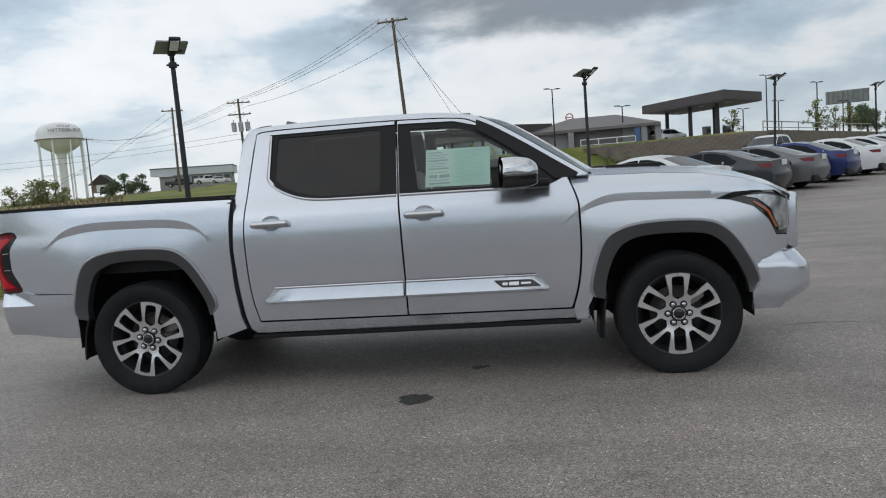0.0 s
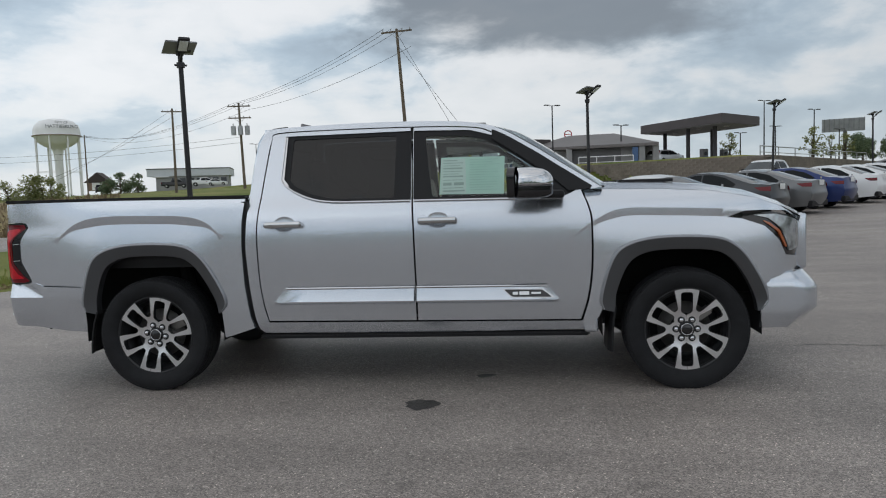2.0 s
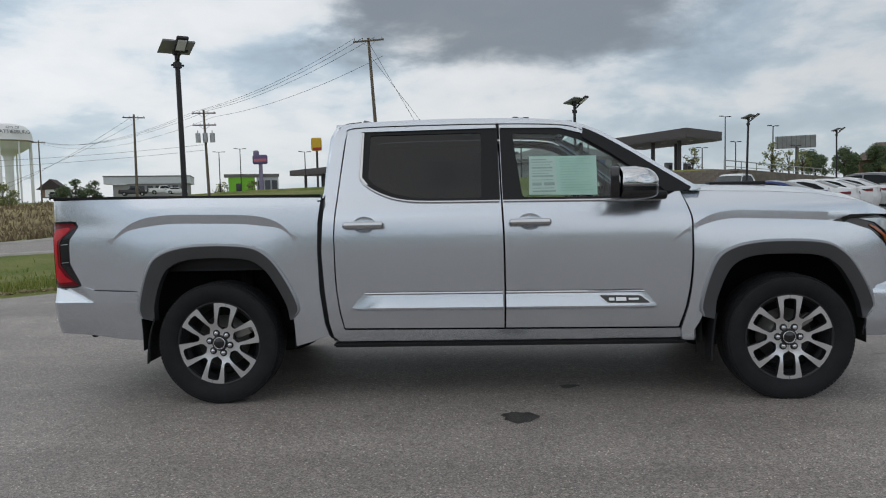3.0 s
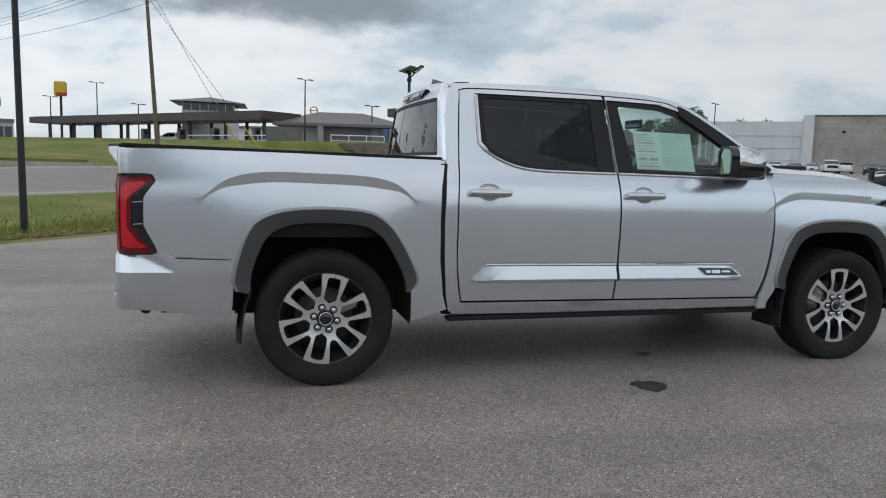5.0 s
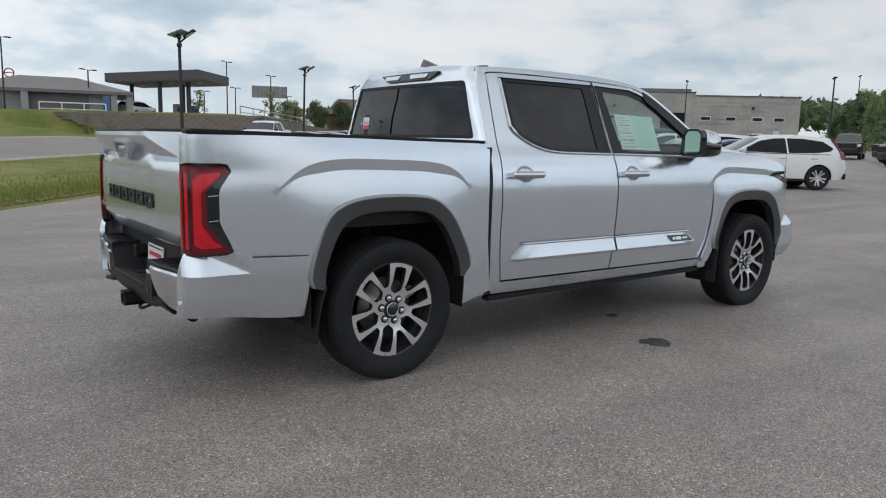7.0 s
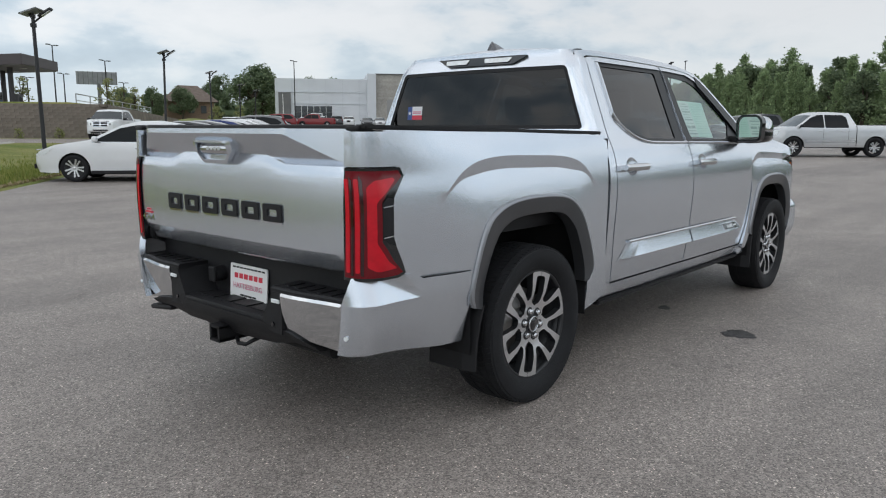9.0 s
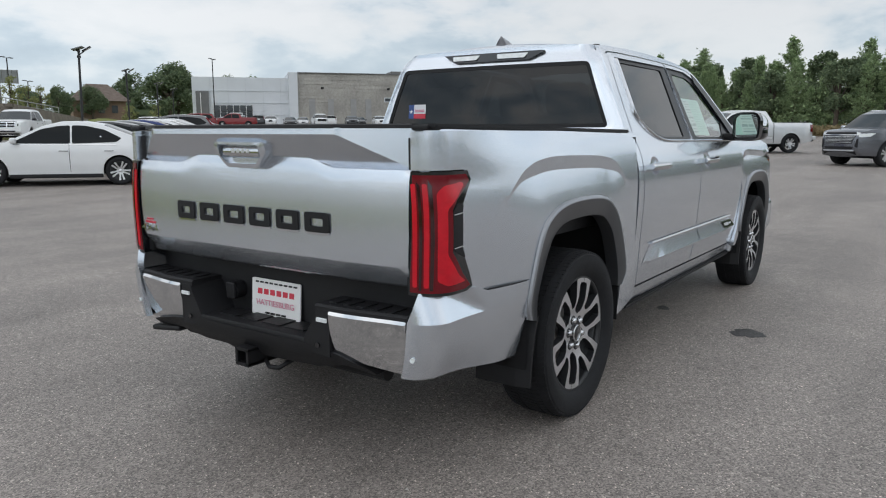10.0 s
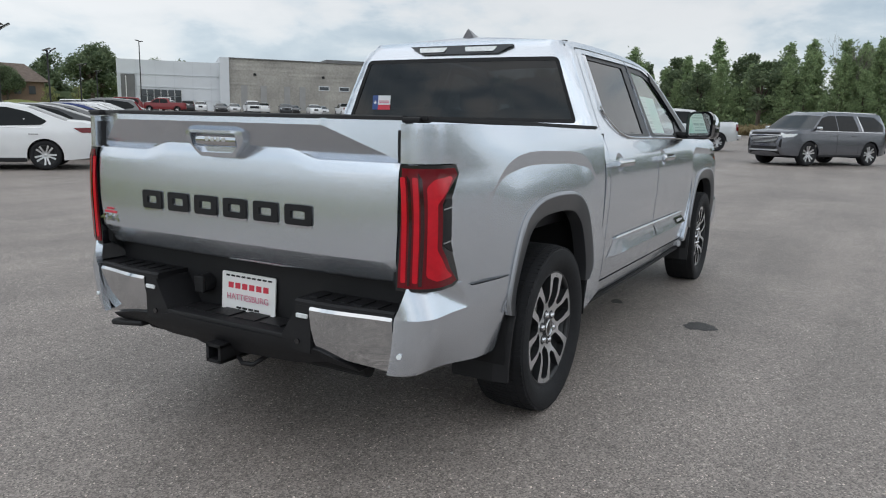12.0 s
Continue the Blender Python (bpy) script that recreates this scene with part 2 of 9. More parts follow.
def two_tone(name, a, c, scale, rough=0.9, bump=0.4, bump_scale=30, lo=0.38, hi=0.62, fine=0.25, fine_scale=40):
    """Two colours in patches (grass and dry grass, soil and weeds)."""
    m, nt, b = principled(name)
    n, l = nt.nodes.new, nt.links.new
    tc = n("ShaderNodeTexCoord")
    t = n("ShaderNodeTexNoise")
    t.inputs["Scale"].default_value, t.inputs["Detail"].default_value, t.inputs["Roughness"].default_value = scale, 8, 0.62
    l(tc.outputs["Object"], t.inputs["Vector"])
    r = n("ShaderNodeMapRange")
    r.inputs["From Min"].default_value, r.inputs["From Max"].default_value = lo, hi
    l(t.outputs["Fac"], r.inputs[0])
    mix = n("ShaderNodeMix")
    mix.data_type = "RGBA"
    mix.inputs["A"].default_value, mix.inputs["B"].default_value = (*a, 1), (*c, 1)
    l(r.outputs[0], mix.inputs["Factor"])
    s = n("ShaderNodeTexNoise")
    s.inputs["Scale"].default_value, s.inputs["Detail"].default_value = fine_scale, 4
    l(tc.outputs["Object"], s.inputs["Vector"])
    q = n("ShaderNodeMapRange")
    q.inputs["From Min"].default_value, q.inputs["From Max"].default_value = 0.3, 0.7
    q.inputs["To Min"].default_value, q.inputs["To Max"].default_value = 1 - fine, 1 + fine
    l(s.outputs["Fac"], q.inputs[0])
    sc = n("ShaderNodeVectorMath")
    sc.operation = "SCALE"
    l(mix.outputs["Result"], sc.inputs[0])
    l(q.outputs[0], sc.inputs["Scale"])
    l(sc.outputs[0], b.inputs["Base Color"])
    b.inputs["Roughness"].default_value = rough
    b.inputs["Specular IOR Level"].default_value = 0.2
    bp = n("ShaderNodeBump")
    bp.inputs["Strength"].default_value, bp.inputs["Distance"].default_value = bump, 0.05
    l(s.outputs["Fac"], bp.inputs["Height"])
    l(bp.outputs[0], b.inputs["Normal"])
    return m


def foliage(name, a, c):
    """Leaves that differ clump by clump, with some light coming through."""
    m, nt, b = principled(name)
    n, l = nt.nodes.new, nt.links.new
    g = n("ShaderNodeNewGeometry")
    mix = n("ShaderNodeMix")
    mix.data_type = "RGBA"
    mix.inputs["A"].default_value, mix.inputs["B"].default_value = (*a, 1), (*c, 1)
    l(g.outputs["Random Per Island"], mix.inputs["Factor"])
    l(mix.outputs["Result"], b.inputs["Base Color"])
    b.inputs["Roughness"].default_value = 0.7
    b.inputs["Specular IOR Level"].default_value = 0.25
    thin, both = n("ShaderNodeBsdfTranslucent"), n("ShaderNodeMixShader")
    l(mix.outputs["Result"], thin.inputs[0])
    both.inputs[0].default_value = 0.4
    l(b.outputs[0], both.inputs[1])
    l(thin.outputs[0], both.inputs[2])
    l(both.outputs[0], nt.nodes["Material Output"].inputs[0])
    return m


SILVER = surface("silver_paint", (0.655, 0.695, 0.752), rough=0.25, metal=0.88, coat=0.7, var=0.015, scale=3, fine=0.03, fine_scale=900)
BLACK = surface("black_plastic", (0.009, 0.009, 0.0105), spec=0.35, rough=0.55, var=0.15, scale=8, bump=0.12, bump_scale=400)
GLOSS_BLACK = surface("gloss_black", (0.006, 0.006, 0.008), rough=0.12, coat=0.6, var=0.1)
PILLAR = surface("pillar_black", (0.010, 0.0105, 0.012), spec=0.25, rough=0.36, var=0.08)
RUBBER = surface("tyre_rubber", (0.0125, 0.013, 0.0148), rough=0.7, spec=0.28, var=0.2, scale=14, fine=0.15, fine_scale=140, bump=0.15, bump_scale=160)
CHROME = surface("chrome", (0.61, 0.62, 0.635), rough=0.06, metal=1.0, var=0.02)
SATIN = surface("machined_aluminium", (0.72, 0.72, 0.73), rough=0.36, metal=1.0, var=0.04, scale=20)
DARK_METAL = surface("dark_wheel_paint", (0.020, 0.021, 0.023), rough=0.42, metal=0.1, var=0.15, scale=12)
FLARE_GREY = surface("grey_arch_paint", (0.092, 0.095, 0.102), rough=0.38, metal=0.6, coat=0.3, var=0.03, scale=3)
ARCH_EDGE = surface("arch_edge_paint", (0.30, 0.31, 0.33), rough=0.38, metal=0.6, coat=0.3, var=0.03, scale=3)
DISC = surface("brake_disc", (0.30, 0.29, 0.28), rough=0.4, metal=0.9, var=0.15, scale=25)
UNDER = surface("underbody", (0.006, 0.006, 0.007), rough=0.8, var=0.3, scale=5)
LINER = surface("wheel_liner", (0.004, 0.004, 0.005), rough=0.9, var=0.3, scale=9)
TINT = glass("privacy_glass", (0.026, 0.030, 0.034), gloss=0.82, ior=1.54)
CLEAR = glass("clear_glass", (0.75, 0.845, 0.815), gloss=0.95, ior=1.55)
RED_LENS = surface("red_lens", (0.14, 0.002, 0.007), rough=0.16, coat=0.2, var=0.10, scale=30, spec=0.4)
RED_BRIGHT = surface("bright_red_lens", (0.56, 0.004, 0.016), rough=0.2, coat=0.12, var=0.1, scale=30)
RED_DARK = surface("red_lens_shade", (0.030, 0.001, 0.003), rough=0.12, coat=0.6, var=0.12, scale=30)
AMBER = surface("amber_lens", (0.42, 0.11, 0.035), rough=0.15, coat=0.8, var=0.1, scale=30)
HEADLAMP = surface("headlamp_optics", (0.36, 0.38, 0.39), rough=0.12, metal=0.5, coat=0.8, var=0.55, scale=16)
CLEAR_LAMP = surface("clear_lamp", (0.76, 0.79, 0.80), rough=0.12, coat=0.7, var=0.12, scale=40)
PAPER = surface("paper", (0.80, 0.85, 0.82), rough=0.7, var=0.03, scale=9)
PAPER_GREEN = surface("green_paper", (0.68, 0.86, 0.78), rough=0.7, var=0.03, scale=9)
INK = surface("grey_print", (0.48, 0.55, 0.52), rough=0.8, var=0.1)
FAINT_INK = surface("faint_print", (0.58, 0.76, 0.69), rough=0.8, var=0.1)
LEATHER = surface("seat_leather", (0.10, 0.072, 0.052), rough=0.5, var=0.15, scale=9, bump=0.1, bump_scale=200)
TRIM_DARK = surface("cabin_trim", (0.035, 0.033, 0.032), rough=0.6, var=0.15)
WHITE_PLASTIC = surface("white_plate", (0.80, 0.80, 0.79), rough=0.35, var=0.03)
PLATE_RED = surface("plate_red", (0.62, 0.04, 0.07), rough=0.4, var=0.05)
PLATE_PINK = surface("plate_pink", (0.66, 0.24, 0.33), rough=0.4, var=0.05)
FLAG_BLUE = surface("decal_blue", (0.03, 0.07, 0.24), rough=0.4, var=0.05)
DECAL_WHITE = surface("decal_white", (0.75, 0.76, 0.78), rough=0.4, var=0.03)
MIRROR = surface("mirror_glass", (0.80, 0.84, 0.82), rough=0.015, metal=1.0, var=0.01)

ASPHALT = asphalt("lot_asphalt", (0.236, 0.207, 0.187), stones=0.58, patch=0.17)
ROAD_ASPHALT = asphalt("road_asphalt", (0.22, 0.19, 0.17), stones=0.2, patch=0.08)
GRASS = two_tone("grass", (0.115, 0.155, 0.034), (0.235, 0.225, 0.080), 0.30)
CONCRETE = surface("concrete", (0.42, 0.40, 0.37), rough=0.85, var=0.15, scale=2, fine=0.1, bump=0.2)
STAIN = surface("oil_stain", (0.040, 0.037, 0.035), rough=0.5, var=0.4, scale=9, fine=0.5, fine_scale=70, bump=0.3, bump_scale=120)


# ---- mesh helpers ----
def mesh_of(name, verts, faces, mat, smooth=True):
    me = bpy.data.meshes.new(name)
    me.from_pydata([tuple(v) for v in verts], [], [tuple(f) for f in faces])
    me.update()
    if smooth:
        me.shade_smooth()
    if mat:
        me.materials.append(mat)
    return me


def thing(name, label, category, at=None, group="", kind=""):
    ob = new(name)
    ob.empty_display_size = 0.2
    if at is not None:
        ob.matrix_basis = at
    return tagged(ob, label, category, group, kind)


def hang(name, me, parent, label="", at=None, kind=""):
    ob = new(name, me)
    ob.parent = parent
    if at is not None:
        ob.matrix_basis = at
    return tagged(ob, label, kind=kind)


def part(name, bm, mat, parent, label="", smooth=False, at=None, sharp=40):
    me = bpy.data.meshes.new(name)
    bm.normal_update()
    if smooth:
        for f in bm.faces:
            f.smooth = True
        for e in bm.edges:
            if len(e.link_faces) == 2 and e.calc_face_angle(0) > radians(sharp):
                e.smooth = False
    bm.to_mesh(me)
    bm.free()
    me.materials.append(mat)
    return hang(name, me, parent, label, at)


def box_into(bm, c, size, rz=0.0, ry=0.0, rx=0.0):
    m = Matrix.Translation(c) @ Euler((rx, ry, rz)).to_matrix().to_4x4() @ Matrix.Diagonal((*size, 1))
    return bmesh.ops.create_cube(bm, size=1, matrix=m)["verts"]


def box(c, size, bevel=0.0, rz=0.0, ry=0.0, rx=0.0, seg=2):
    bm = bmesh.new()
    box_into(bm, c, size, rz, ry, rx)
    if bevel:
        bmesh.ops.bevel(bm, geom=list(bm.edges), offset=bevel, segments=seg, profile=0.5, affect="EDGES")
    return bm


def rod_into(bm, a, b, r0, r1=None, seg=10, caps=True):
    a, b = Vector(a), Vector(b)
    d = b - a
    m = Matrix.Translation((a + b) / 2) @ d.to_track_quat("Z", "Y").to_matrix().to_4x4()
    bmesh.ops.create_cone(bm, cap_ends=caps, segments=seg, radius1=r0, radius2=r0 if r1 is None else r1, depth=d.length, matrix=m)


def rod(a, b, r0, r1=None, seg=10):
    bm = bmesh.new()
    rod_into(bm, a, b, r0, r1, seg)
    return bm


def spin(profile, seg, axis="y", closed=False):
    """A body of revolution about the y axis: profile rows of (radius, y)."""
    verts, faces, k = [], [], len(profile)
    for i in range(seg):
        a = 2 * math.pi * i / seg
        for r, y in profile:
            verts.append((r * math.cos(a), y, r * math.sin(a)))
    for i in range(seg):
        j = (i + 1) % seg
        for p in range(k if closed else k - 1):
            q = (p + 1) % k
            faces.append((i * k + p, i * k + q, j * k + q, j * k + p))
    return verts, faces


def outline_of(poly, step):
    """The closed outline with points no further apart than step."""
    out = []
    for i, a in enumerate(poly):
        b = poly[(i + 1) % len(poly)]
        d = math.hypot(b[0] - a[0], b[1] - a[1])
        k = max(1, math.ceil(d / step))
        out += [(a[0] + (b[0] - a[0]) * j / k, a[1] + (b[1] - a[1]) * j / k) for j in range(k)]
    return out


def inside(pts, poly):
    """Which of the points lie in the polygon."""
    x, y = pts[:, 0], pts[:, 1]
    res = np.zeros(len(pts), bool)
    p = np.array(poly)
    for i in range(len(p)):
        (x0, y0), (x1, y1) = p[i - 1], p[i]
        if y0 == y1:
            continue
        hit = ((y0 > y) != (y1 > y)) & (x < (x1 - x0) * (y - y0) / (y1 - y0) + x0)
        res ^= hit
    return res


def smooth_line(pts, k=6):
    """A Catmull-Rom line through the points."""
    p = [np.array(q, float) for q in pts]
    p = [2 * p[0] - p[1], *p, 2 * p[-1] - p[-2]]
    out = []
    for i in range(1, len(p) - 2):
        for j in range(k):
            t = j / k
            a, b, c, d = p[i - 1], p[i], p[i + 1], p[i + 2]
            out.append(tuple(0.5 * (2 * b + (c - a) * t + (2 * a - 5 * b + 4 * c - d) * t * t + (3 * b - a - 3 * c + d) * t ** 3)))
    out.append(tuple(p[-2]))
    return out


def round_poly(poly, r, k=3):
    """The polygon with its corners cut round."""
    out = []
    m = len(poly)
    for i in range(m):
        a, b, c = (Vector(poly[(i + j) % m]) for j in (-1, 0, 1))
        d0, d1 = (a - b), (c - b)
        t = min(r, d0.length * 0.45, d1.length * 0.45)
        p, q = b + d0.normalized() * t, b + d1.normalized() * t
        for j in range(k + 1):
            s = j / k
            v = p * (1 - s) ** 2 + b * 2 * s * (1 - s) + q * s * s
            out.append((v.x, v.y))
    return out


def inset(poly, d):
    """The polygon moved inwards by d (outwards where d is negative)."""
    m = len(poly)
    area = sum(poly[i - 1][0] * poly[i][1] - poly[i][0] * poly[i - 1][1] for i in range(m))
    sign = 1 if area > 0 else -1
    out = []
    for i in range(m):
        a, b, c = (np.array(poly[(i + j) % m], float) for j in (-1, 0, 1))
        e0, e1 = b - a, c - b
        n0 = np.array((-e0[1], e0[0])) / (np.hypot(*e0) + 1e-9)
        n1 = np.array((-e1[1], e1[0])) / (np.hypot(*e1) + 1e-9)
        v = n0 + n1
        v = v / max(0.5, (np.hypot(*v) ** 2) / 2)
        out.append(tuple(b + sign * d * v))
    return out


def sheet(poly, to3d, step=0.04, holes=(), rim=0.015, inward=None, lines=(), flip=False):
    """Verts and faces of a panel: the polygon filled with an even grid, each point carried into space by to3d(u, v, depth)."""
    from mathutils.geometry import delaunay_2d_cdt
    loops = [outline_of(poly, step)] + [outline_of(h, step) for h in holes]
    pts, edges = [], []
    for lp in loops:
        k = len(pts)
        pts += lp
        edges += [(k + i, k + (i + 1) % len(lp)) for i in range(len(lp))]
    for ln in lines:
        k = len(pts)
        pts += list(ln)
        edges += [(k + i, k + i + 1) for i in range(len(ln) - 1)]
    b = np.array(pts)
    lo, hi = b.min(0), b.max(0)
    gx, gy = np.arange(lo[0] + step / 2, hi[0], step), np.arange(lo[1] + step / 2, hi[1], step * 0.87)
    g = np.array([(x + (step / 2 if j % 2 else 0), y) for j, y in enumerate(gy) for x in gx])
    if len(g):
        keep = inside(g, loops[0])
        for lp in loops[1:]:
            keep &= ~inside(g, lp)
        g = g[keep]
        if len(g):
            far = np.ones(len(g), bool)
            for q in b:
                far &= np.hypot(g[:, 0] - q[0], g[:, 1] - q[1]) > step * 0.45
            g = g[far]
    allp = [Vector((float(x), float(y))) for x, y in pts] + [Vector((float(x), float(y))) for x, y in g]
    v2, _, tris, _, _, _ = delaunay_2d_cdt(allp, edges, [], 0, 1e-5)
    tri = [t for t in tris if len(t) == 3]
    if not tri:
        return [], [], []
    vv = np.array([(p.x, p.y) for p in v2])
    cen = np.array([vv[list(t)].mean(0) for t in tri])
    keep = inside(cen, loops[0])
    for lp in loops[1:]:
        keep &= ~inside(cen, lp)
    tri = [t for t, k in zip(tri, keep) if k]
    verts = [to3d(p.x, p.y, 0.0) for p in v2]
    faces = [tuple(reversed(t)) if flip else tuple(t) for t in tri]
    if rim:
        count = {}
        for t in faces:
            for i in range(3):
                e = (t[i], t[(i + 1) % 3])
                count[tuple(sorted(e))] = count.get(tuple(sorted(e)), []) + [e]
        lower = {}
        for es in count.values():
            if len(es) == 1:
                a, c = es[0]
                pair = []
                for q in (a, c):
                    if q not in lower:
                        lower[q] = len(verts)
                        verts.append(to3d(v2[q].x, v2[q].y, rim))
                    pair.append(lower[q])
                faces.append((c, a, pair[0], pair[1]))
    return verts, faces, vv


def flat_sheet(*args, **keys):
    return sheet(*args, **keys)[:2]


def panel(name, parent, poly, to3d, mat, label="", step=0.04, holes=(), rim=0.015, lines=(), flip=False, sharp=35, soft=()):
    v, f, flat = sheet(poly, to3d, step, holes, rim, lines=[*lines, *soft], flip=flip)
    me = mesh_of(name, v, f, mat)
    me.set_sharp_from_angle(angle=radians(sharp))
    if lines and len(flat):
        # a pressed edge stays crisp along its guide line
        on = {}
        for k, ln in enumerate(lines):
            q = np.array(ln)
            for i, p in enumerate(flat):
                if np.hypot(q[:, 0] - p[0], q[:, 1] - p[1]).min() < 1e-4:
                    on.setdefault(i, set()).add(k)
        for e in me.edges:
            i, j = e.vertices
            if on.get(i, set()) & on.get(j, set()):
                e.use_edge_sharp = True
    return hang(name, me, parent, label)


def tube_line(pts, r, seg=6):
    """A thin round bar along a line of points."""
    verts, faces = [], []
    k = len(pts)
    for i in range(k):
        d = Vector(pts[min(i + 1, k - 1)]) - Vector(pts[max(i - 1, 0)])
        q = d.to_track_quat("Z", "Y")
        for j in range(seg):
            a = 2 * math.pi * j / seg
            verts.append(Vector(pts[i]) + q @ Vector((r * math.cos(a), r * math.sin(a), 0)))
    for i in range(k - 1):
        for j in range(seg):
            j2 = (j + 1) % seg
            faces.append((i * seg + j, i * seg + j2, (i + 1) * seg + j2, (i + 1) * seg + j))
    return verts, faces


def ss(x, a, b):
    t = min(1.0, max(0.0, (x - a) / (b - a)))
    return t * t * (3 - 2 * t)


def lettering(text, size, at, mat, parent, deep=0.001):
    cu = bpy.data.curves.new("lettering", "FONT")
    cu.body, cu.size, cu.align_x, cu.extrude = text, size, "CENTER", deep
    cu.materials.append(mat)
    t = new("lettering", cu)
    t.parent, t.matrix_basis = parent, at
    return t


# ---- the ground ----
U, N = Vector((0.645, 0.764)), Vector((-0.764, 0.645))   # along the lot's edge, and away over the grass


def uv_of(x, y):
    return x * U.x + y * U.y, x * N.x + y * N.y


def xy_of(u, v):
    return u * U.x + v * N.x, u * U.y + v * N.y


def lot_z(x, y):
    d = min(0.7 * (x + y) - 9.0, 150.0)
    return 0.019 * 3.0 * math.log1p(math.exp(d / 3.0)) if d < 60 else 0.019 * d


def land_z(u, v):
    x, y = xy_of(u, v)
    z = lot_z(x, y) * (1 - 0.6 * ss(v, 60, 200))
    z += 0.62 * ss(v, 18.5, 25.5) * ss(u, 4, 17) * (1 - ss(u, 40, 48) * (1 - ss(v, 24, 27)))
    z += ss(v, 26, 46) * min(2.2, max(0.95, 1.15 + 0.03 * (u - 37)))
    z -= 0.25 * ss(v, 8, 12) * (1 - ss(v, 14, 18)) * (1 - ss(u, 34, 42))
    p = ss(u, 51.0, 51.5) * ss(v - 0.13 * (u - 51), 16.4, 17.8) * (1 - ss(v, 70, 130))
    return z + (3.25 - z) * p if p else z


def graded(marks):
    out = []
    for a, b, step in marks:
        k = max(1, round((b - a) / step))
        out += [a + (b - a) * i / k for i in range(k)]
    return out + [marks[-1][1]]


def ground_sheet(name, us, vs, lift, mat, label, category, low=None, kind="structure"):
    verts, faces = [], []
    for u in us:
        for v in vs:
            x, y = xy_of(u, v)
            verts.append((x, y, land_z(u, v) + (lift(u, v) if callable(lift) else lift)))
    k = len(vs)
    for i in range(len(us) - 1):
        for j in range(k - 1):
            faces.append((i * k + j, (i + 1) * k + j, (i + 1) * k + j + 1, i * k + j + 1))
    ob = new(name, mesh_of(name, verts, faces, mat))
    return tagged(ob, label, category, kind=kind)


def under_paving(u, v):
    if v < 7.4 and -150 < u < 190:
        return -0.12
    if 18.7 < v < 25.3 and -220 < u < 49:
        return -0.08
    if 41.2 < u < 48.8 and v < 19:
        return -0.08
    return 0.0


ground_sheet("ground", graded([(-1500, -220, 160), (-220, -40, 15), (-40, 41, 1.5), (41, 41.4, 0.2), (41.4, 48.6, 1.5), (48.6, 51, 0.3), (51, 51.6, 0.15), (51.6, 90, 2.5), (90, 220, 13), (220, 1500, 160)]),
             graded([(-1500, -120, 150), (-120, 7.2, 12), (7.2, 7.7, 0.25), (7.7, 18.5, 0.8), (18.5, 18.9, 0.2), (18.9, 25.2, 1.2), (25.2, 25.6, 0.2), (25.6, 50, 1.2), (50, 130, 6), (130, 1500, 137)]),
             under_paving, GRASS, "mown spring grass with dry patches round the car park", "grass")
ground_sheet("pavement_lot", graded([(-150, -20, 6), (-20, 60, 2), (60, 190, 6)]), graded([(-130, -30, 5), (-30, 7.2, 1.4), (7.2, 7.55, 0.35)]),
             lambda u, v: 0.0 if v < 7.5 else -0.05, ASPHALT, "worn grey asphalt of a car park with pale stones", "pavement")
ground_sheet("road", graded([(-220, 0, 8), (0, 49, 1.2)]), graded([(18.5, 25.5, 1.0)]), 0.012, ROAD_ASPHALT, "brownish grey asphalt road beyond the grass", "road")
ground_sheet("road_entrance", graded([(41, 49, 1.0)]), graded([(7.45, 18.5, 1.0)]), 0.016, ROAD_ASPHALT, "asphalt driveway joining the car park to the road", "road")
ground_sheet("kerb_near", graded([(-120, 0, 8), (0, 41, 1.2)]), [18.2, 18.24, 18.46, 18.5], lambda u, v: 0.0 if v in (18.2, 18.5) else 0.07, CONCRETE, "low pale concrete road edging", "kerb")
ground_sheet("kerb_far", graded([(-120, 0, 8), (0, 49, 1.2)]), [25.5, 25.54, 25.72, 25.78], lambda u, v: 0.0 if v in (25.5, 25.78) else 0.09, CONCRETE, "low pale concrete road edging below the bank", "kerb")


# ---- the pickup truck ----
truck = thing("pickup_truck", "silver crew-cab pickup truck with chrome trim parked on asphalt", "pickup truck")


def knots(rows, soft=0.04):
    xs, ys = [r[0] for r in rows], [r[1] for r in rows]
    off = [soft * (i - 3) / 3 for i in range(7)]
    return lambda z: float(np.mean([np.interp(z + d, xs, ys) for d in off]))


CAB_W = knots([(0.30, 0.850), (0.40, 0.898), (0.46, 0.926), (0.60, 0.950), (0.75, 0.963), (0.90, 0.974), (1.0, 0.979), (1.1, 0.977), (1.2, 0.962), (1.29, 0.93), (1.34, 0.897), (1.80, 0.705), (1.845, 0.672), (1.88, 0.62)], 0.035)
BED_W = knots([(0.30, 0.93), (0.45, 0.955), (0.60, 0.968), (0.80, 0.975), (1.0, 0.980), (1.1, 0.978), (1.2, 0.968), (1.30, 0.952), (1.37, 0.93), (1.40, 0.92)], 0.04)
FENDER_W = knots([(0.30, 0.93), (0.45, 0.955), (0.60, 0.965), (0.80, 0.974), (1.0, 0.978), (1.1, 0.972), (1.2, 0.952), (1.28, 0.918), (1.33, 0.865), (1.37, 0.80)], 0.035)


def corner_w(z):
    """The bed's half width at its rear corner, which stands upright to the top."""
    return BED_W(z) + 0.85 * max(0.0, BED_W(min(z, 1.2)) - BED_W(z))


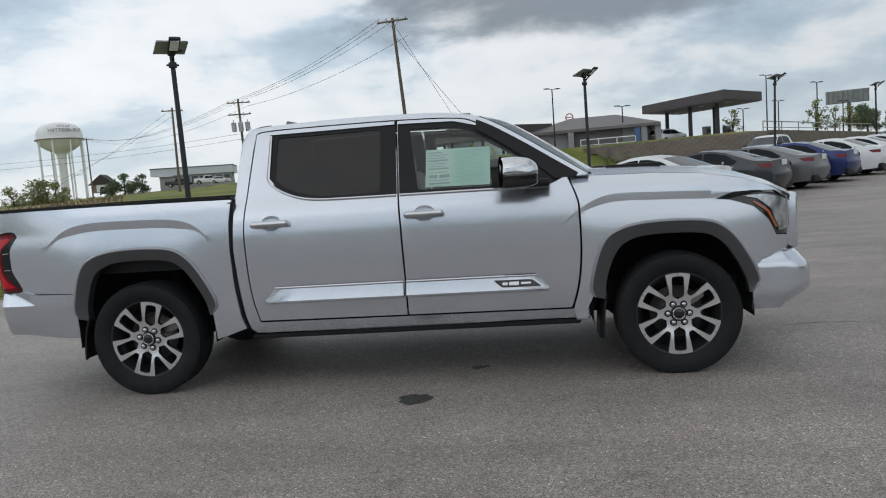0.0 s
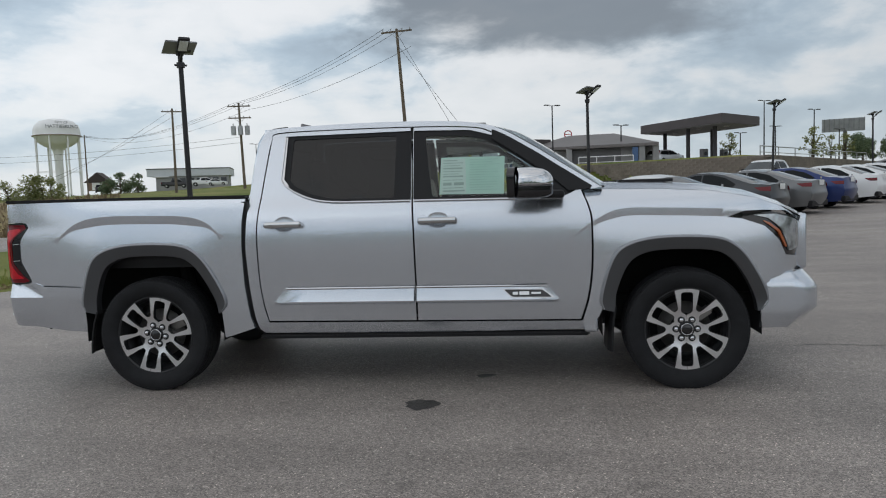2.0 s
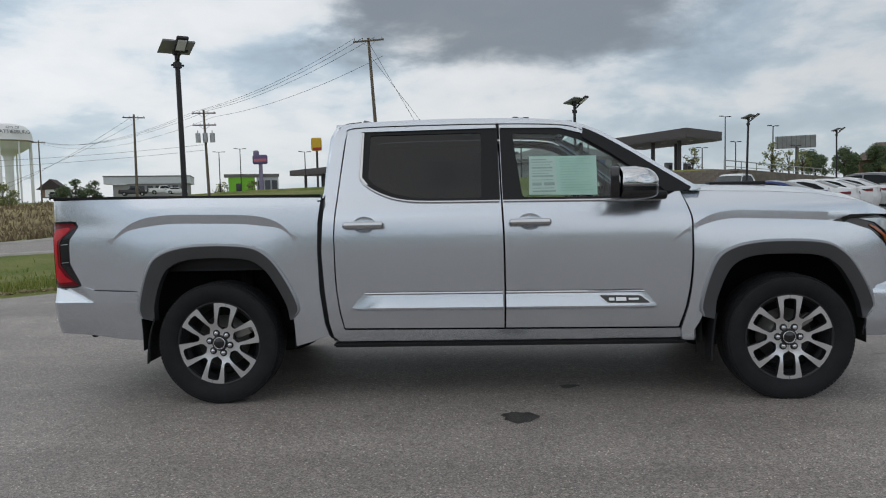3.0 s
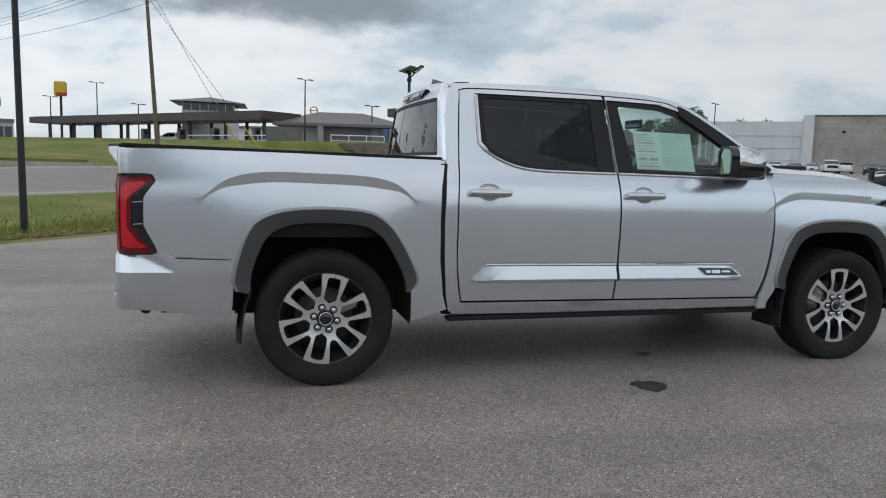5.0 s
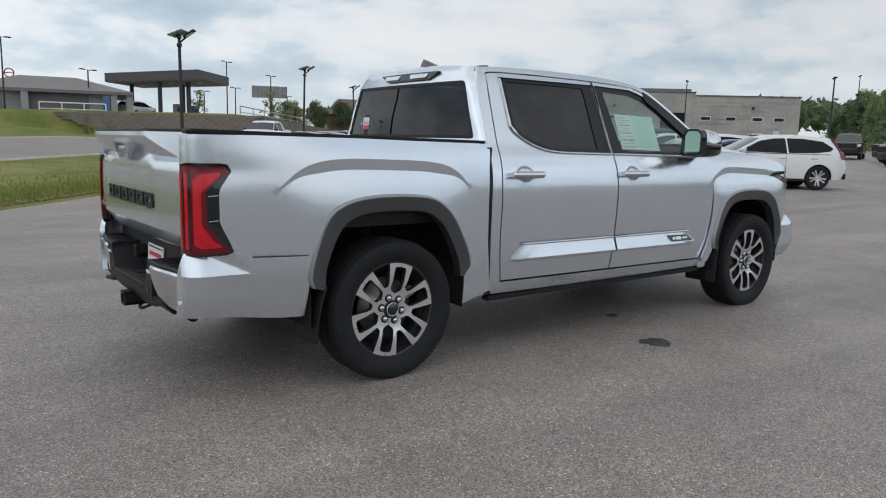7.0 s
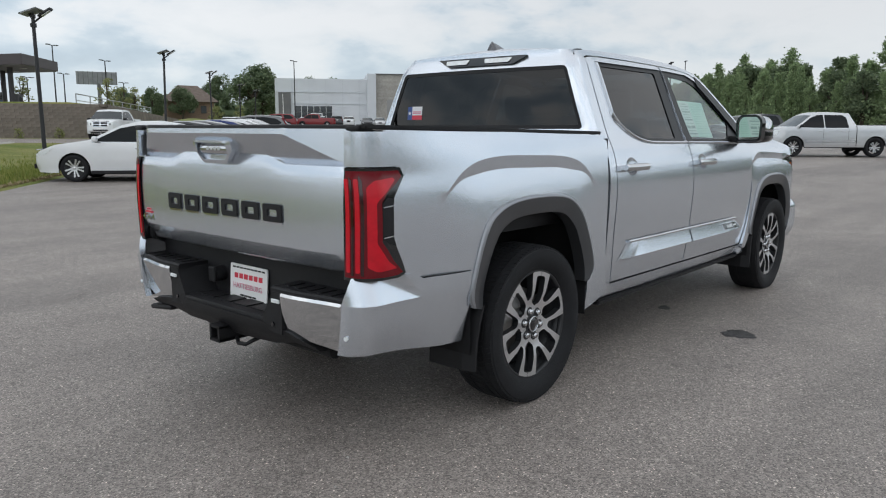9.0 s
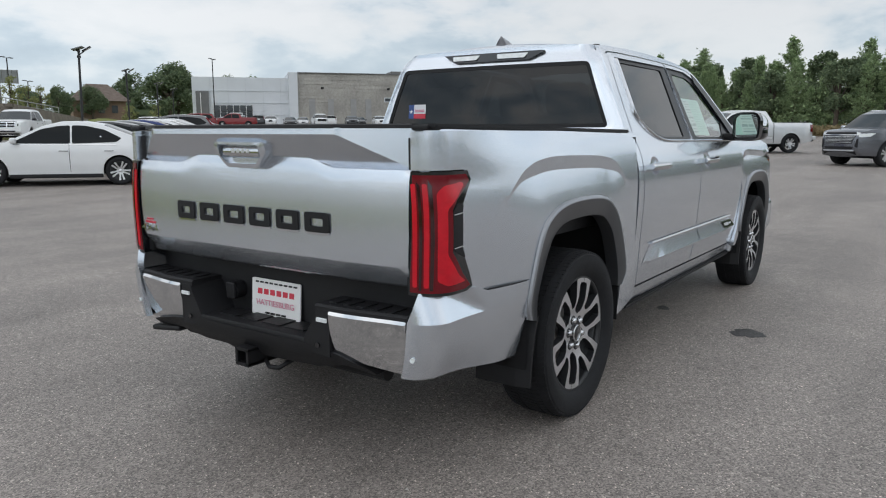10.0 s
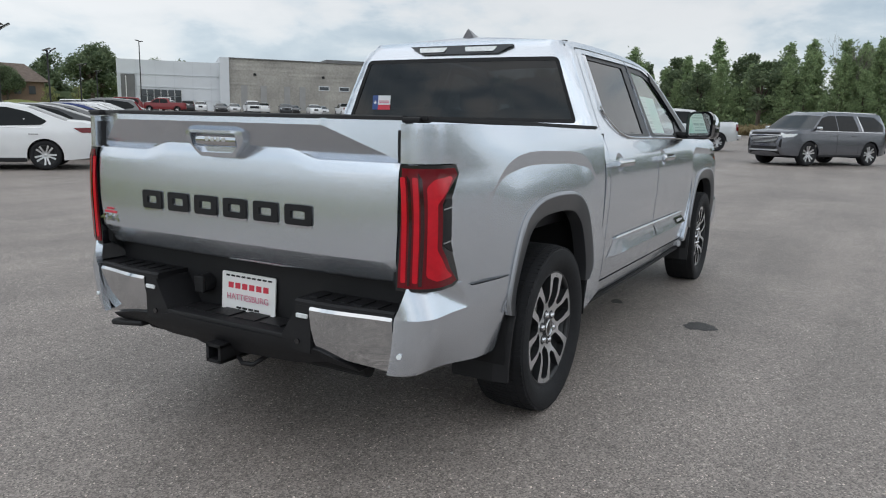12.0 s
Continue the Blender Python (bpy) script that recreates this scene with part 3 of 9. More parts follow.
REAR_CREASE = smooth_line([(-0.72, 1.09), (-0.56, 1.215), (-0.36, 1.262), (-0.02, 1.262), (0.27, 1.248), (0.43, 1.20), (0.55, 1.09)])
FRONT_CREASE = smooth_line([(2.97, 1.035), (3.10, 1.132), (3.29, 1.213), (3.60, 1.212), (3.97, 1.194), (4.40, 1.165)])


def fold(u, z, line, depth, thick, back):
    """A pressed crease: below the line the skin tucks in, then swells out again."""
    xs = [p[0] for p in line]
    if not xs[0] < u < xs[-1]:
        return 0.0
    top = float(np.interp(u, xs, [p[1] for p in line]))
    end = ss(u, xs[0], xs[0] + 0.28) * (1 - ss(u, xs[-1] - 0.25, xs[-1])) if line is REAR_CREASE else ss(u, xs[0], xs[0] + 0.3) * (1 - ss(u, 4.0, 4.38))
    th = thick * (0.25 + 0.75 * end)
    v = top - z
    if v <= 0:
        return 0.0
    d = depth * ((0.2 + 0.8 * end) if line is REAR_CREASE or u < 3.9 else end)
    if v < th:
        return -d * v / th
    f = min(1.0, (v - th) / back)
    return -d * (1 - f) * (1 - 0.15 * f)


def crease_guides(line, thick, lo, hi):
    """Guide lines along a crease's upper and lower edge."""
    xs, zs = [p[0] for p in line], [p[1] for p in line]
    us = [lo + (hi - lo) * i / 60 for i in range(61)]
    top = [(u, float(np.interp(u, xs, zs))) for u in us]
    low = []
    for u, z in top:
        end = ss(u, xs[0], xs[0] + 0.28) * (1 - ss(u, xs[-1] - 0.25, xs[-1])) if line is REAR_CREASE else ss(u, xs[0], xs[0] + 0.3)
        low.append((u, z - thick * (0.25 + 0.75 * end)))
    return [top, low]


def bulge(u, z, cx):
    r = math.hypot(u - cx, (z - 0.42) * 0.95)
    return 0.003 * math.exp(-((r - 0.60) / 0.16) ** 2)


def corner_map(u, w, start, radius, sign, depth=0.0):
    """Follows the side, then a rounded corner towards the rear (sign -1) or the front (sign 1); depth goes inwards, square to the skin."""
    d = (u - start) * sign
    if d <= 0:
        return u, w - depth
    a = min(d / radius, math.pi / 2)
    rest = max(0.0, d - radius * math.pi / 2)
    return start + sign * (radius - depth) * math.sin(a), w - radius + (radius - depth) * math.cos(a) - rest


def bumper_facet(u, z):
    """How far the bumper's sloping upper facet has run in at a point: it ends forward in an arrow."""
    return max(0.0, min(z - 0.690, (-0.825 - 1.0 * (z - 0.690) - u) * 0.9))


def side(kind, s):
    """The mapping from a side panel's plane (along, up, depth) into space, for the right (s = -1) or left side."""
    def place(u, z, depth):
        if kind == "cab":
            w = CAB_W(z) + fold(u, z, FRONT_CREASE, 0.010, 0.05, 0.26)
            x, w = u, w - depth
        elif kind == "bed":
            k = ss(-u, 0.40, 1.03)
            w = BED_W(z) * (1 - k) + corner_w(z) * k + fold(u, z, REAR_CREASE, 0.016, 0.060, 0.24) + bulge(u, z, 0.0) - 0.034 * ss(-u, 0.35, 1.0)
            x, w = corner_map(u, w, -1.033, 0.11, -1, depth)
        elif kind == "fender":
            w = FENDER_W(z) + fold(u, z, FRONT_CREASE, 0.015, 0.052, 0.22) + bulge(u, z, 3.70)
            x, w = corner_map(u, w, 4.16, 0.36, 1, depth)
        else:
            w = BED_W(z) - 0.001 - 0.030 * ss(-u, 0.60, 1.0)
            w -= 0.42 * bumper_facet(u, z) + 0.14 * max(0.0, 0.69 - z) + 1.0 * max(0.0, 0.60 - z) ** 2 * ss(-u, 0.62, 1.0)
            x, w = corner_map(u, w, -1.06, 0.11, -1, depth)
        return (x, s * w, z)
    return place


REAR_ARCH = smooth_line([(-0.517, 0.584), (-0.535, 0.667), (-0.463, 0.916), (-0.363, 1.020), (-0.144, 1.068), (0.201, 1.060), (0.359, 0.992), (0.474, 0.838), (0.558, 0.645), (0.512, 0.565)], 4)
REAR_LIP = smooth_line([(-0.430, 0.560), (-0.425, 0.680), (-0.365, 0.850), (-0.285, 0.935), (-0.130, 0.973), (0.185, 0.966), (0.315, 0.905), (0.400, 0.790), (0.468, 0.650), (0.485, 0.555)], 4)
shift_x = 3.70
FRONT_ARCH = [(x + shift_x - 0.022, z - 0.038) for x, z in REAR_ARCH]
FRONT_LIP = [(x + shift_x - 0.022, z - 0.038) for x, z in REAR_LIP]
DOOR_FRONT = smooth_line([(3.040, 1.352), (3.085, 1.22), (3.098, 1.126), (3.096, 0.838), (3.070, 0.63), (3.024, 0.470)], 4)
FRONT_EDGE = [(u + 0.009, z) for u, z in DOOR_FRONT]
DOOR_REAR = smooth_line([(0.842, 0.487), (0.816, 0.62), (0.800, 0.785), (0.797, 1.0), (0.799, 1.17), (0.826, 1.50), (0.853, 1.775)], 4)
DOOR_TOP = smooth_line([(0.853, 1.775), (0.895, 1.822), (1.30, 1.832), (1.87, 1.829), (2.28, 1.812), (2.44, 1.770), (2.66, 1.632), (2.90, 1.455), (3.040, 1.352)], 4)
SPLIT = [(1.880, 1.829), (1.884, 1.60), (1.890, 1.33), (1.900, 1.10), (1.904, 0.70), (1.900, 0.478)]


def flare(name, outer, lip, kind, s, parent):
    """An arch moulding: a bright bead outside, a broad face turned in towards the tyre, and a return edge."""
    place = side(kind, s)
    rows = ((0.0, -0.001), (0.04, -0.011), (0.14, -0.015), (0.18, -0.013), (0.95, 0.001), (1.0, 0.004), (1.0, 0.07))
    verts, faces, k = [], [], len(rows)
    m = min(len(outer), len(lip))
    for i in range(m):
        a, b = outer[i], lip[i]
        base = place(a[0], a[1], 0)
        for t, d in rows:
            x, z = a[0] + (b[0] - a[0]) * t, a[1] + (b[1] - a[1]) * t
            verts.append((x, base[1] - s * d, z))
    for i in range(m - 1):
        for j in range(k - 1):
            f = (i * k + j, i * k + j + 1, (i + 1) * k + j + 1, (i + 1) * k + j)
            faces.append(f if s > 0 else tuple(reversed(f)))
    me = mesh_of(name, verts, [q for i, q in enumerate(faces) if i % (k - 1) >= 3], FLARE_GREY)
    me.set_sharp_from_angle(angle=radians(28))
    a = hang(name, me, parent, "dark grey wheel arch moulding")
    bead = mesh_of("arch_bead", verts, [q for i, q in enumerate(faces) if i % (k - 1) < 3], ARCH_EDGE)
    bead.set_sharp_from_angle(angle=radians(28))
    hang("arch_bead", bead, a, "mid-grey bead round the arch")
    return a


def wheel_well(outer, cx, s, parent):
    """A black liner behind the arch, shut at its inner side."""
    verts, faces = [], []
    path = [(x, z) for x, z in outer]
    path = [(path[0][0], 0.36), *path, (path[-1][0], 0.36)]
    for x, z in path:
        verts += [(x, s * 0.955, z), (x, s * 0.50, z)]
    for i in range(len(path) - 1):
        faces.append((2 * i, 2 * i + 1, 2 * i + 3, 2 * i + 2))
    c = len(verts)
    verts.append((cx, s * 0.50, 0.36))
    for i in range(len(path) - 1):
        faces.append((2 * i + 1, c, 2 * i + 3))
    return hang("wheel_liner", mesh_of("wheel_liner", verts, faces, LINER), parent)


def wheel_meshes():
    """The meshes of one wheel, turning about y, its face towards -y."""
    tyre = spin([(0.268, -0.085), (0.285, -0.105), (0.315, -0.122), (0.355, -0.130), (0.385, -0.124), (0.399, -0.108), (0.403, -0.095), (0.4045, -0.05), (0.405, 0), (0.4045, 0.05),
                 (0.403, 0.095), (0.399, 0.108), (0.385, 0.124), (0.315, 0.12), (0.27, 0.09), (0.262, 0.0)], 72, closed=True)
    verts, faces = list(tyre[0]), list(tyre[1])
    # tread blocks: rows of small raised lugs and shoulder bars
    for i in range(96):
        a = 2 * math.pi * i / 96
        for y0, y1, r0, r1, da in ((-0.119, -0.088, 0.398, 0.4050, 0.026), (-0.078, -0.045, 0.405, 0.4078, 0.027), (-0.036, 0.036, 0.405, 0.4078, 0.028), (0.045, 0.078, 0.405, 0.4078, 0.027), (0.088, 0.119, 0.398, 0.4050, 0.026)):
            k = len(verts)
            skew = 0.012 if y0 > -0.04 else -0.012
            rr = (r0 - 0.012, r1)
            ring = [(a - da + skew, y0), (a + da + skew, y0), (a + da - skew, y1), (a - da - skew, y1)]
            for r in rr:
                for q, y in ring:
                    rad = r - (0.006 if abs(y) > 0.11 else 0.0)
                    verts.append((rad * math.cos(q), y, rad * math.sin(q)))
            faces += [(k + 4, k + 5, k + 6, k + 7), (k, k + 1, k + 5, k + 4), (k + 1, k + 2, k + 6, k + 5), (k + 2, k + 3, k + 7, k + 6), (k + 3, k, k + 4, k + 7)]
    tyre_me = mesh_of("tyre", verts, faces, RUBBER)
    tyre_me.set_sharp_from_angle(angle=radians(35))
    lip = mesh_of("rim", *spin([(0.258, -0.060), (0.266, -0.094), (0.271, -0.098), (0.277, -0.101), (0.281, -0.098), (0.281, -0.085), (0.266, -0.06)], 72, closed=True), DARK_METAL)
    barrel = mesh_of("barrel", *spin([(0.262, -0.075), (0.248, -0.05), (0.243, 0.06), (0.20, 0.085), (0.0, 0.085)], 48), DARK_METAL)
    # a forked spoke: joined to its neighbours round the hub and again at the rim, where they close a straight slot; the fork is open to the rim
    def face(u, v, depth):
        r = math.hypot(u, v)
        return (u, -0.080 - 0.019 * ss(r, 0.08, 0.19) + depth, v)
    along, across = (math.cos(radians(29.8)), math.sin(radians(29.8))), (-math.sin(radians(29.8)), math.cos(radians(29.8)))
    arm = [(0.050, 0.0), (0.092, 0.0), (0.099, -0.010), (0.108, -0.028), (0.122, -0.037), (0.16, -0.038), (0.20, -0.038), (0.236, -0.038), (0.247, -0.030), (0.249, -0.012), (0.250, 0.0), (0.2715, 0.0)]
    half = [(along[0] * r + across[0] * o, along[1] * r + across[1] * o) for r, o in arm]
    half += [(0.2715 * math.cos(a), 0.2715 * math.sin(a)) for a in (0.45, 0.38, 0.31, 0.26, 0.225)]
    half += [(0.235, 0.050), (0.195, 0.036), (0.155, 0.022), (0.143, 0.016), (0.138, 0.005)]
    inner = [(0.050 * math.cos(a), 0.050 * math.sin(a)) for a in (-0.35, -0.17, 0.0, 0.17, 0.35)]
    poly = half + [(x, -z) for x, z in reversed(half)] + inner
    sv, sf = flat_sheet(poly, face, 0.018, (), 0.034, flip=False)
    spoke = mesh_of("spoke", sv, sf, SATIN)
    spoke.materials.append(DARK_METAL)
    for q in spoke.polygons:
        q.material_index = 1 if len(q.vertices) == 4 else 0
    spoke.set_sharp_from_angle(angle=radians(30))
    pocket = mesh_of("pocket", *spin([(0.258, -0.060), (0.250, -0.045), (0.232, -0.03), (0.230, 0.02)], 48), DARK_METAL)
    hub = mesh_of("hub", *spin([(0.104, -0.050), (0.096, -0.066), (0.062, -0.070), (0.050, -0.084), (0.044, -0.084)], 40), DARK_METAL)
    cap = mesh_of("hub_cap", *spin([(0.044, -0.070), (0.043, -0.090), (0.038, -0.095), (0.0, -0.097)], 32), GLOSS_BLACK)
    badge = mesh_of("cap_badge", *spin([(0.041, -0.088), (0.041, -0.0965), (0.036, -0.0975), (0.035, -0.088)], 28, closed=True), CHROME)
    seat = mesh_of("lug_seat", *spin([(0.024, -0.074), (0.024, -0.0825), (0.020, -0.0825), (0.0, -0.0815)], 14), DARK_METAL)
    nut = mesh_of("lug_nut", *spin([(0.0155, -0.062), (0.0155, -0.092), (0.011, -0.098), (0.0, -0.098)], 6), CHROME)
    disc = mesh_of("brake_disc", *spin([(0.175, 0.02), (0.175, 0.0), (0.09, 0.0), (0.09, -0.03), (0.0, -0.03)], 40), DISC)
    caliper = bmesh.new()
    box_into(caliper, (0.12, 0.0, 0.09), (0.13, 0.06, 0.06), ry=-0.6)
    bmesh.ops.bevel(caliper, geom=list(caliper.edges), offset=0.012, segments=2, affect="EDGES")
    cal = bpy.data.meshes.new("brake_caliper")
    caliper.to_mesh(cal)
    caliper.free()
    cal.materials.append(DISC)
    return tyre_me, lip, barrel, spoke, pocket, hub, cap, badge, seat, nut, disc, cal


WHEEL = wheel_meshes()


def truck_wheel(x, s, z, turn):
    tyre_me, lip, barrel, spoke, pocket, hub, cap, badge, seat, nut, disc, cal = WHEEL
    m = pose(x, s * 0.862, z, 0, turn, 0) if s < 0 else pose(x, s * 0.862, z, 0, turn, 180)
    w = new("wheel")
    w.parent, w.matrix_basis = truck, m
    w.empty_display_size = 0.1
    hang("tyre", tyre_me, w, "black all-season tyre with ribbed tread")
    hang("rim", lip, w, "machined alloy rim with dark pockets")
    hang("barrel", barrel, w)
    hang("pocket", pocket, w)
    for i in range(6):
        hang("spoke", spoke, w, at=pose(0, 0, 0, 0, 60 * i, 0))
        hang("lug_seat", seat, w, at=Matrix.Translation((0.0695 * math.cos(math.pi / 3 * i), 0, 0.0695 * math.sin(math.pi / 3 * i))))
        hang("lug_nut", nut, w, at=Matrix.Translation((0.0695 * math.cos(math.pi / 3 * i), 0, 0.0695 * math.sin(math.pi / 3 * i))))
    hang("hub", hub, w)
    hang("hub_cap", cap, w)
    hang("cap_badge", badge, w)
    hang("brake_disc", disc, w)
    hang("brake_caliper", cal, w)


for wx, wz in ((0.0, 0.405), (3.712, 0.4)):
    for s in (-1, 1):
        truck_wheel(wx, s, wz, 12 if wx < 1 else 0)


def door(name, s, poly, hole, glass_poly, glass_mat, strip, handle_x, label):
    """A door with its pane, handle, sill strip and lower moulding."""
    place = side("cab", s)
    flip = s > 0
    cup = round_poly([(handle_x + 0.078 * math.cos(a * math.pi / 8), 1.174 + 0.054 * math.sin(a * math.pi / 8)) for a in range(16)], 0.01, 2)
    guides = crease_guides(FRONT_CREASE, 0.05, 2.975, 3.07) if handle_x > 1.5 else ()
    d = panel(name, truck, inset(poly, 0.004), place, SILVER, label, 0.032, [hole, cup], 0.02, flip=flip, lines=guides)
    out = lambda o: (lambda u, z, depth: place(u, z, depth - o))
    panel("window_glass", d, glass_poly, out(-0.016), glass_mat, step=0.08, rim=0.004, flip=flip)
    # black surround between the pane and the door skin
    panel("window_frame", d, inset(hole, 0.001), out(-0.010), PILLAR, "black window surround", 0.06, [inset(glass_poly, 0.004)], 0.012, flip=flip)
    pts = [place(u, z, -0.006) for u, z in strip]
    hang("chrome_strip", mesh_of("chrome_strip", *strip_band(pts, 0.017, s), CHROME), d, "bright chrome strip along the window sill")
    # handle: a bar on two feet over a shallow cup
    bm = bmesh.new()
    y = CAB_W(1.17)
    rod_into(bm, (handle_x - 0.124, s * (y + 0.034), 1.172), (handle_x + 0.124, s * (y + 0.034), 1.172), 0.0225, seg=16)
    rod_into(bm, (handle_x - 0.133, s * (y + 0.032), 1.172), (handle_x - 0.122, s * (y + 0.034), 1.172), 0.013, 0.0225, seg=16)
    rod_into(bm, (handle_x + 0.122, s * (y + 0.034), 1.172), (handle_x + 0.133, s * (y + 0.032), 1.172), 0.0225, 0.013, seg=16)
    for dx in (-0.115, 0.115):
        box_into(bm, (handle_x + dx, s * (y + 0.014), 1.172), (0.026, 0.032, 0.026))
    part("handle", bm, CHROME, d, "chrome pull handle", True)
    panel("handle_cup", d, cup, lambda u, z, depth: (u, s * (CAB_W(z) - 0.011 * max(0, 1 - ((u - handle_x) / 0.078) ** 2 - ((z - 1.174) / 0.054) ** 2) ** 0.6 - depth), z), SILVER, step=0.012, rim=0.006, flip=flip)
    return d


def strip_band(pts, height, s, depth=0.01):
    """A narrow rounded band that follows a line on the side."""
    verts, faces = [], []
    k = 5
    for p in pts:
        x, y, z = p
        for j in range(k):
            a = j / (k - 1)
            verts.append((x, y + s * depth * math.sin(math.pi * a), z - height * (a - 0.5)))
    for i in range(len(pts) - 1):
        for j in range(k - 1):
            f = (i * k + j, i * k + j + 1, (i + 1) * k + j + 1, (i + 1) * k + j)
            faces.append(f if s > 0 else tuple(reversed(f)))
    return verts, faces


REAR_HOLE = round_poly([(0.952, 1.797), (0.945, 1.475), (0.985, 1.43), (1.13, 1.357), (1.32, 1.318), (1.884, 1.312), (1.8745, 1.802)], 0.012)
REAR_PANE = round_poly([(1.012, 1.775), (1.004, 1.475), (1.06, 1.425), (1.17, 1.372), (1.34, 1.334), (1.765, 1.330), (1.770, 1.776)], 0.025)
FRONT_HOLE = round_poly([(1.8905, 1.802), (1.9005, 1.312), (2.90, 1.300), (3.005, 1.345), (2.880, 1.447), (2.642, 1.620), (2.434, 1.752), (2.285, 1.792)], 0.012)
FRONT_PANE = round_poly([(1.970, 1.766), (2.026, 1.328), (2.72, 1.320), (2.835, 1.440), (2.60, 1.606), (2.42, 1.712), (2.29, 1.752)], 0.03)


def doors(s):
    rear = [*DOOR_REAR, *DOOR_TOP[1:13], *[p for p in SPLIT[1:]]]
    rear = [p for p in rear if p[0] < 1.882 or p in SPLIT]
    i = next(j for j, p in enumerate(DOOR_TOP) if p[0] > 1.885)
    front = [*SPLIT, *reversed(DOOR_FRONT), *reversed(DOOR_TOP[i:-1])]
    front = [(u + (0.004 if (u, z) in SPLIT else 0), z) for u, z in front]
    sill_rear = smooth_line([(0.965, 1.785), (0.958, 1.60), (0.953, 1.485)], 3) + smooth_line([(0.975, 1.446), (1.06, 1.390), (1.18, 1.341), (1.33, 1.317), (1.60, 1.311), (1.878, 1.309)], 4)
    sill_front = [(1.905 + 0.05 * j, 1.309 - 0.0005 * j) for j in range(21)]
    dr = door("rear_door", s, rear, REAR_HOLE, REAR_PANE, TINT, sill_rear, 0.995, "silver rear door with dark tinted pane")
    df = door("front_door", s, front, FRONT_HOLE, FRONT_PANE, CLEAR, sill_front, 2.070, "silver front door with a paper sticker behind its pane")
    place = side("cab", s)
    # broad upright chrome trim at the rear pane
    trim = [(0.953, 1.790), (0.976, 1.790), (0.972, 1.485), (1.012, 1.438), (0.990, 1.432), (0.947, 1.476)]
    panel("chrome_trim", dr, trim, lambda u, z, d: place(u, z, d - 0.005), CHROME, "chrome trim beside the pane", 0.03, rim=0.01, flip=s > 0)
    # lower body mouldings with a sky-facing top face and a thin chrome line
    for d, x0, x1, cut0, cut1 in ((dr, 0.877, 1.890, 0.11, 0.0), (df, 1.910, 2.895, 0.0, 0.10)):
        rows = ((0.727, 0.000), (0.722, 0.008), (0.712, 0.010), (0.632, 0.043), (0.622, 0.041), (0.606, 0.002))
        verts, faces = [], []
        for j in range(13):
            for z, o in rows:
                t = (0.727 - z) / 0.117
                a, b = x0 + cut0 * (1 - t), x1 - cut1 * (1 - t)
                f = (0.0, 0.015, 0.03, 0.05, 0.08, 0.11, 0.18, 0.3, 0.45, 0.6, 0.75, 0.9, 1.0)[j]
                f = f if cut0 else 1 - (0.0, 0.015, 0.03, 0.05, 0.08, 0.11, 0.18, 0.3, 0.45, 0.6, 0.75, 0.9, 1.0)[12 - j]
                x = a + (b - a) * f
                end = min(1.0, 0.02 + f / 0.15) if cut0 else min(1.0, 0.02 + (1 - f) / 0.15)
                verts.append((x, s * (CAB_W(z) + o * end + 0.001), z - 0.008 * (x - 0.88) / 2))
        k = len(rows)
        for j in range(12):
            for q in range(k - 1):
                f = (j * k + q, j * k + q + 1, (j + 1) * k + q + 1, (j + 1) * k + q)
                faces.append(f if s > 0 else tuple(reversed(f)))
        me = mesh_of("side_moulding", verts, faces, SILVER)
        me.set_sharp_from_angle(angle=radians(24))
        hang("side_moulding", me, d)
        line = [(x0 + cut0 + (x1 - cut1 - x0 - cut0) * j / 12, s * (CAB_W(0.72) + 0.012), 0.722 - 0.008 * (x0 + (x1 - x0) * j / 12 - 0.88) / 2) for j in range(13)]
        hang("moulding_strip", mesh_of("moulding_strip", *strip_band(line, 0.016, s, 0.006), CHROME), d, "thin chrome line")
    # dark badge with unreadable marks at the front of the moulding
    def on_mould(u, z, depth):
        return (u, s * (CAB_W(z) + 0.010 + (0.712 - z) / 0.080 * 0.033 + 0.004 - depth), z)
    badge = panel("badge", df, round_poly([(2.505, 0.692), (2.765, 0.688), (2.828, 0.640), (2.560, 0.644)], 0.012), on_mould, GLOSS_BLACK, "dark name badge with a chrome rim", 0.02, rim=0.004, flip=s > 0)
    panel("badge_rim", df, round_poly([(2.495, 0.697), (2.772, 0.693), (2.850, 0.634), (2.550, 0.639)], 0.012), lambda u, z, d: on_mould(u, z, d + 0.002), CHROME, step=0.02, rim=0.004, flip=s > 0)
    for x0, x1, h in ((2.565, 2.60, 0.018), (2.61, 2.675, 0.022), (2.69, 2.755, 0.012)):
        panel("badge_mark", badge, [(x0, 0.667 - h / 2), (x1, 0.667 - h / 2), (x1, 0.667 + h / 2), (x0, 0.667 + h / 2)], lambda u, z, d: on_mould(u, z, d - 0.003), SATIN, step=0.03, rim=0.002, flip=s > 0)
    return dr, df


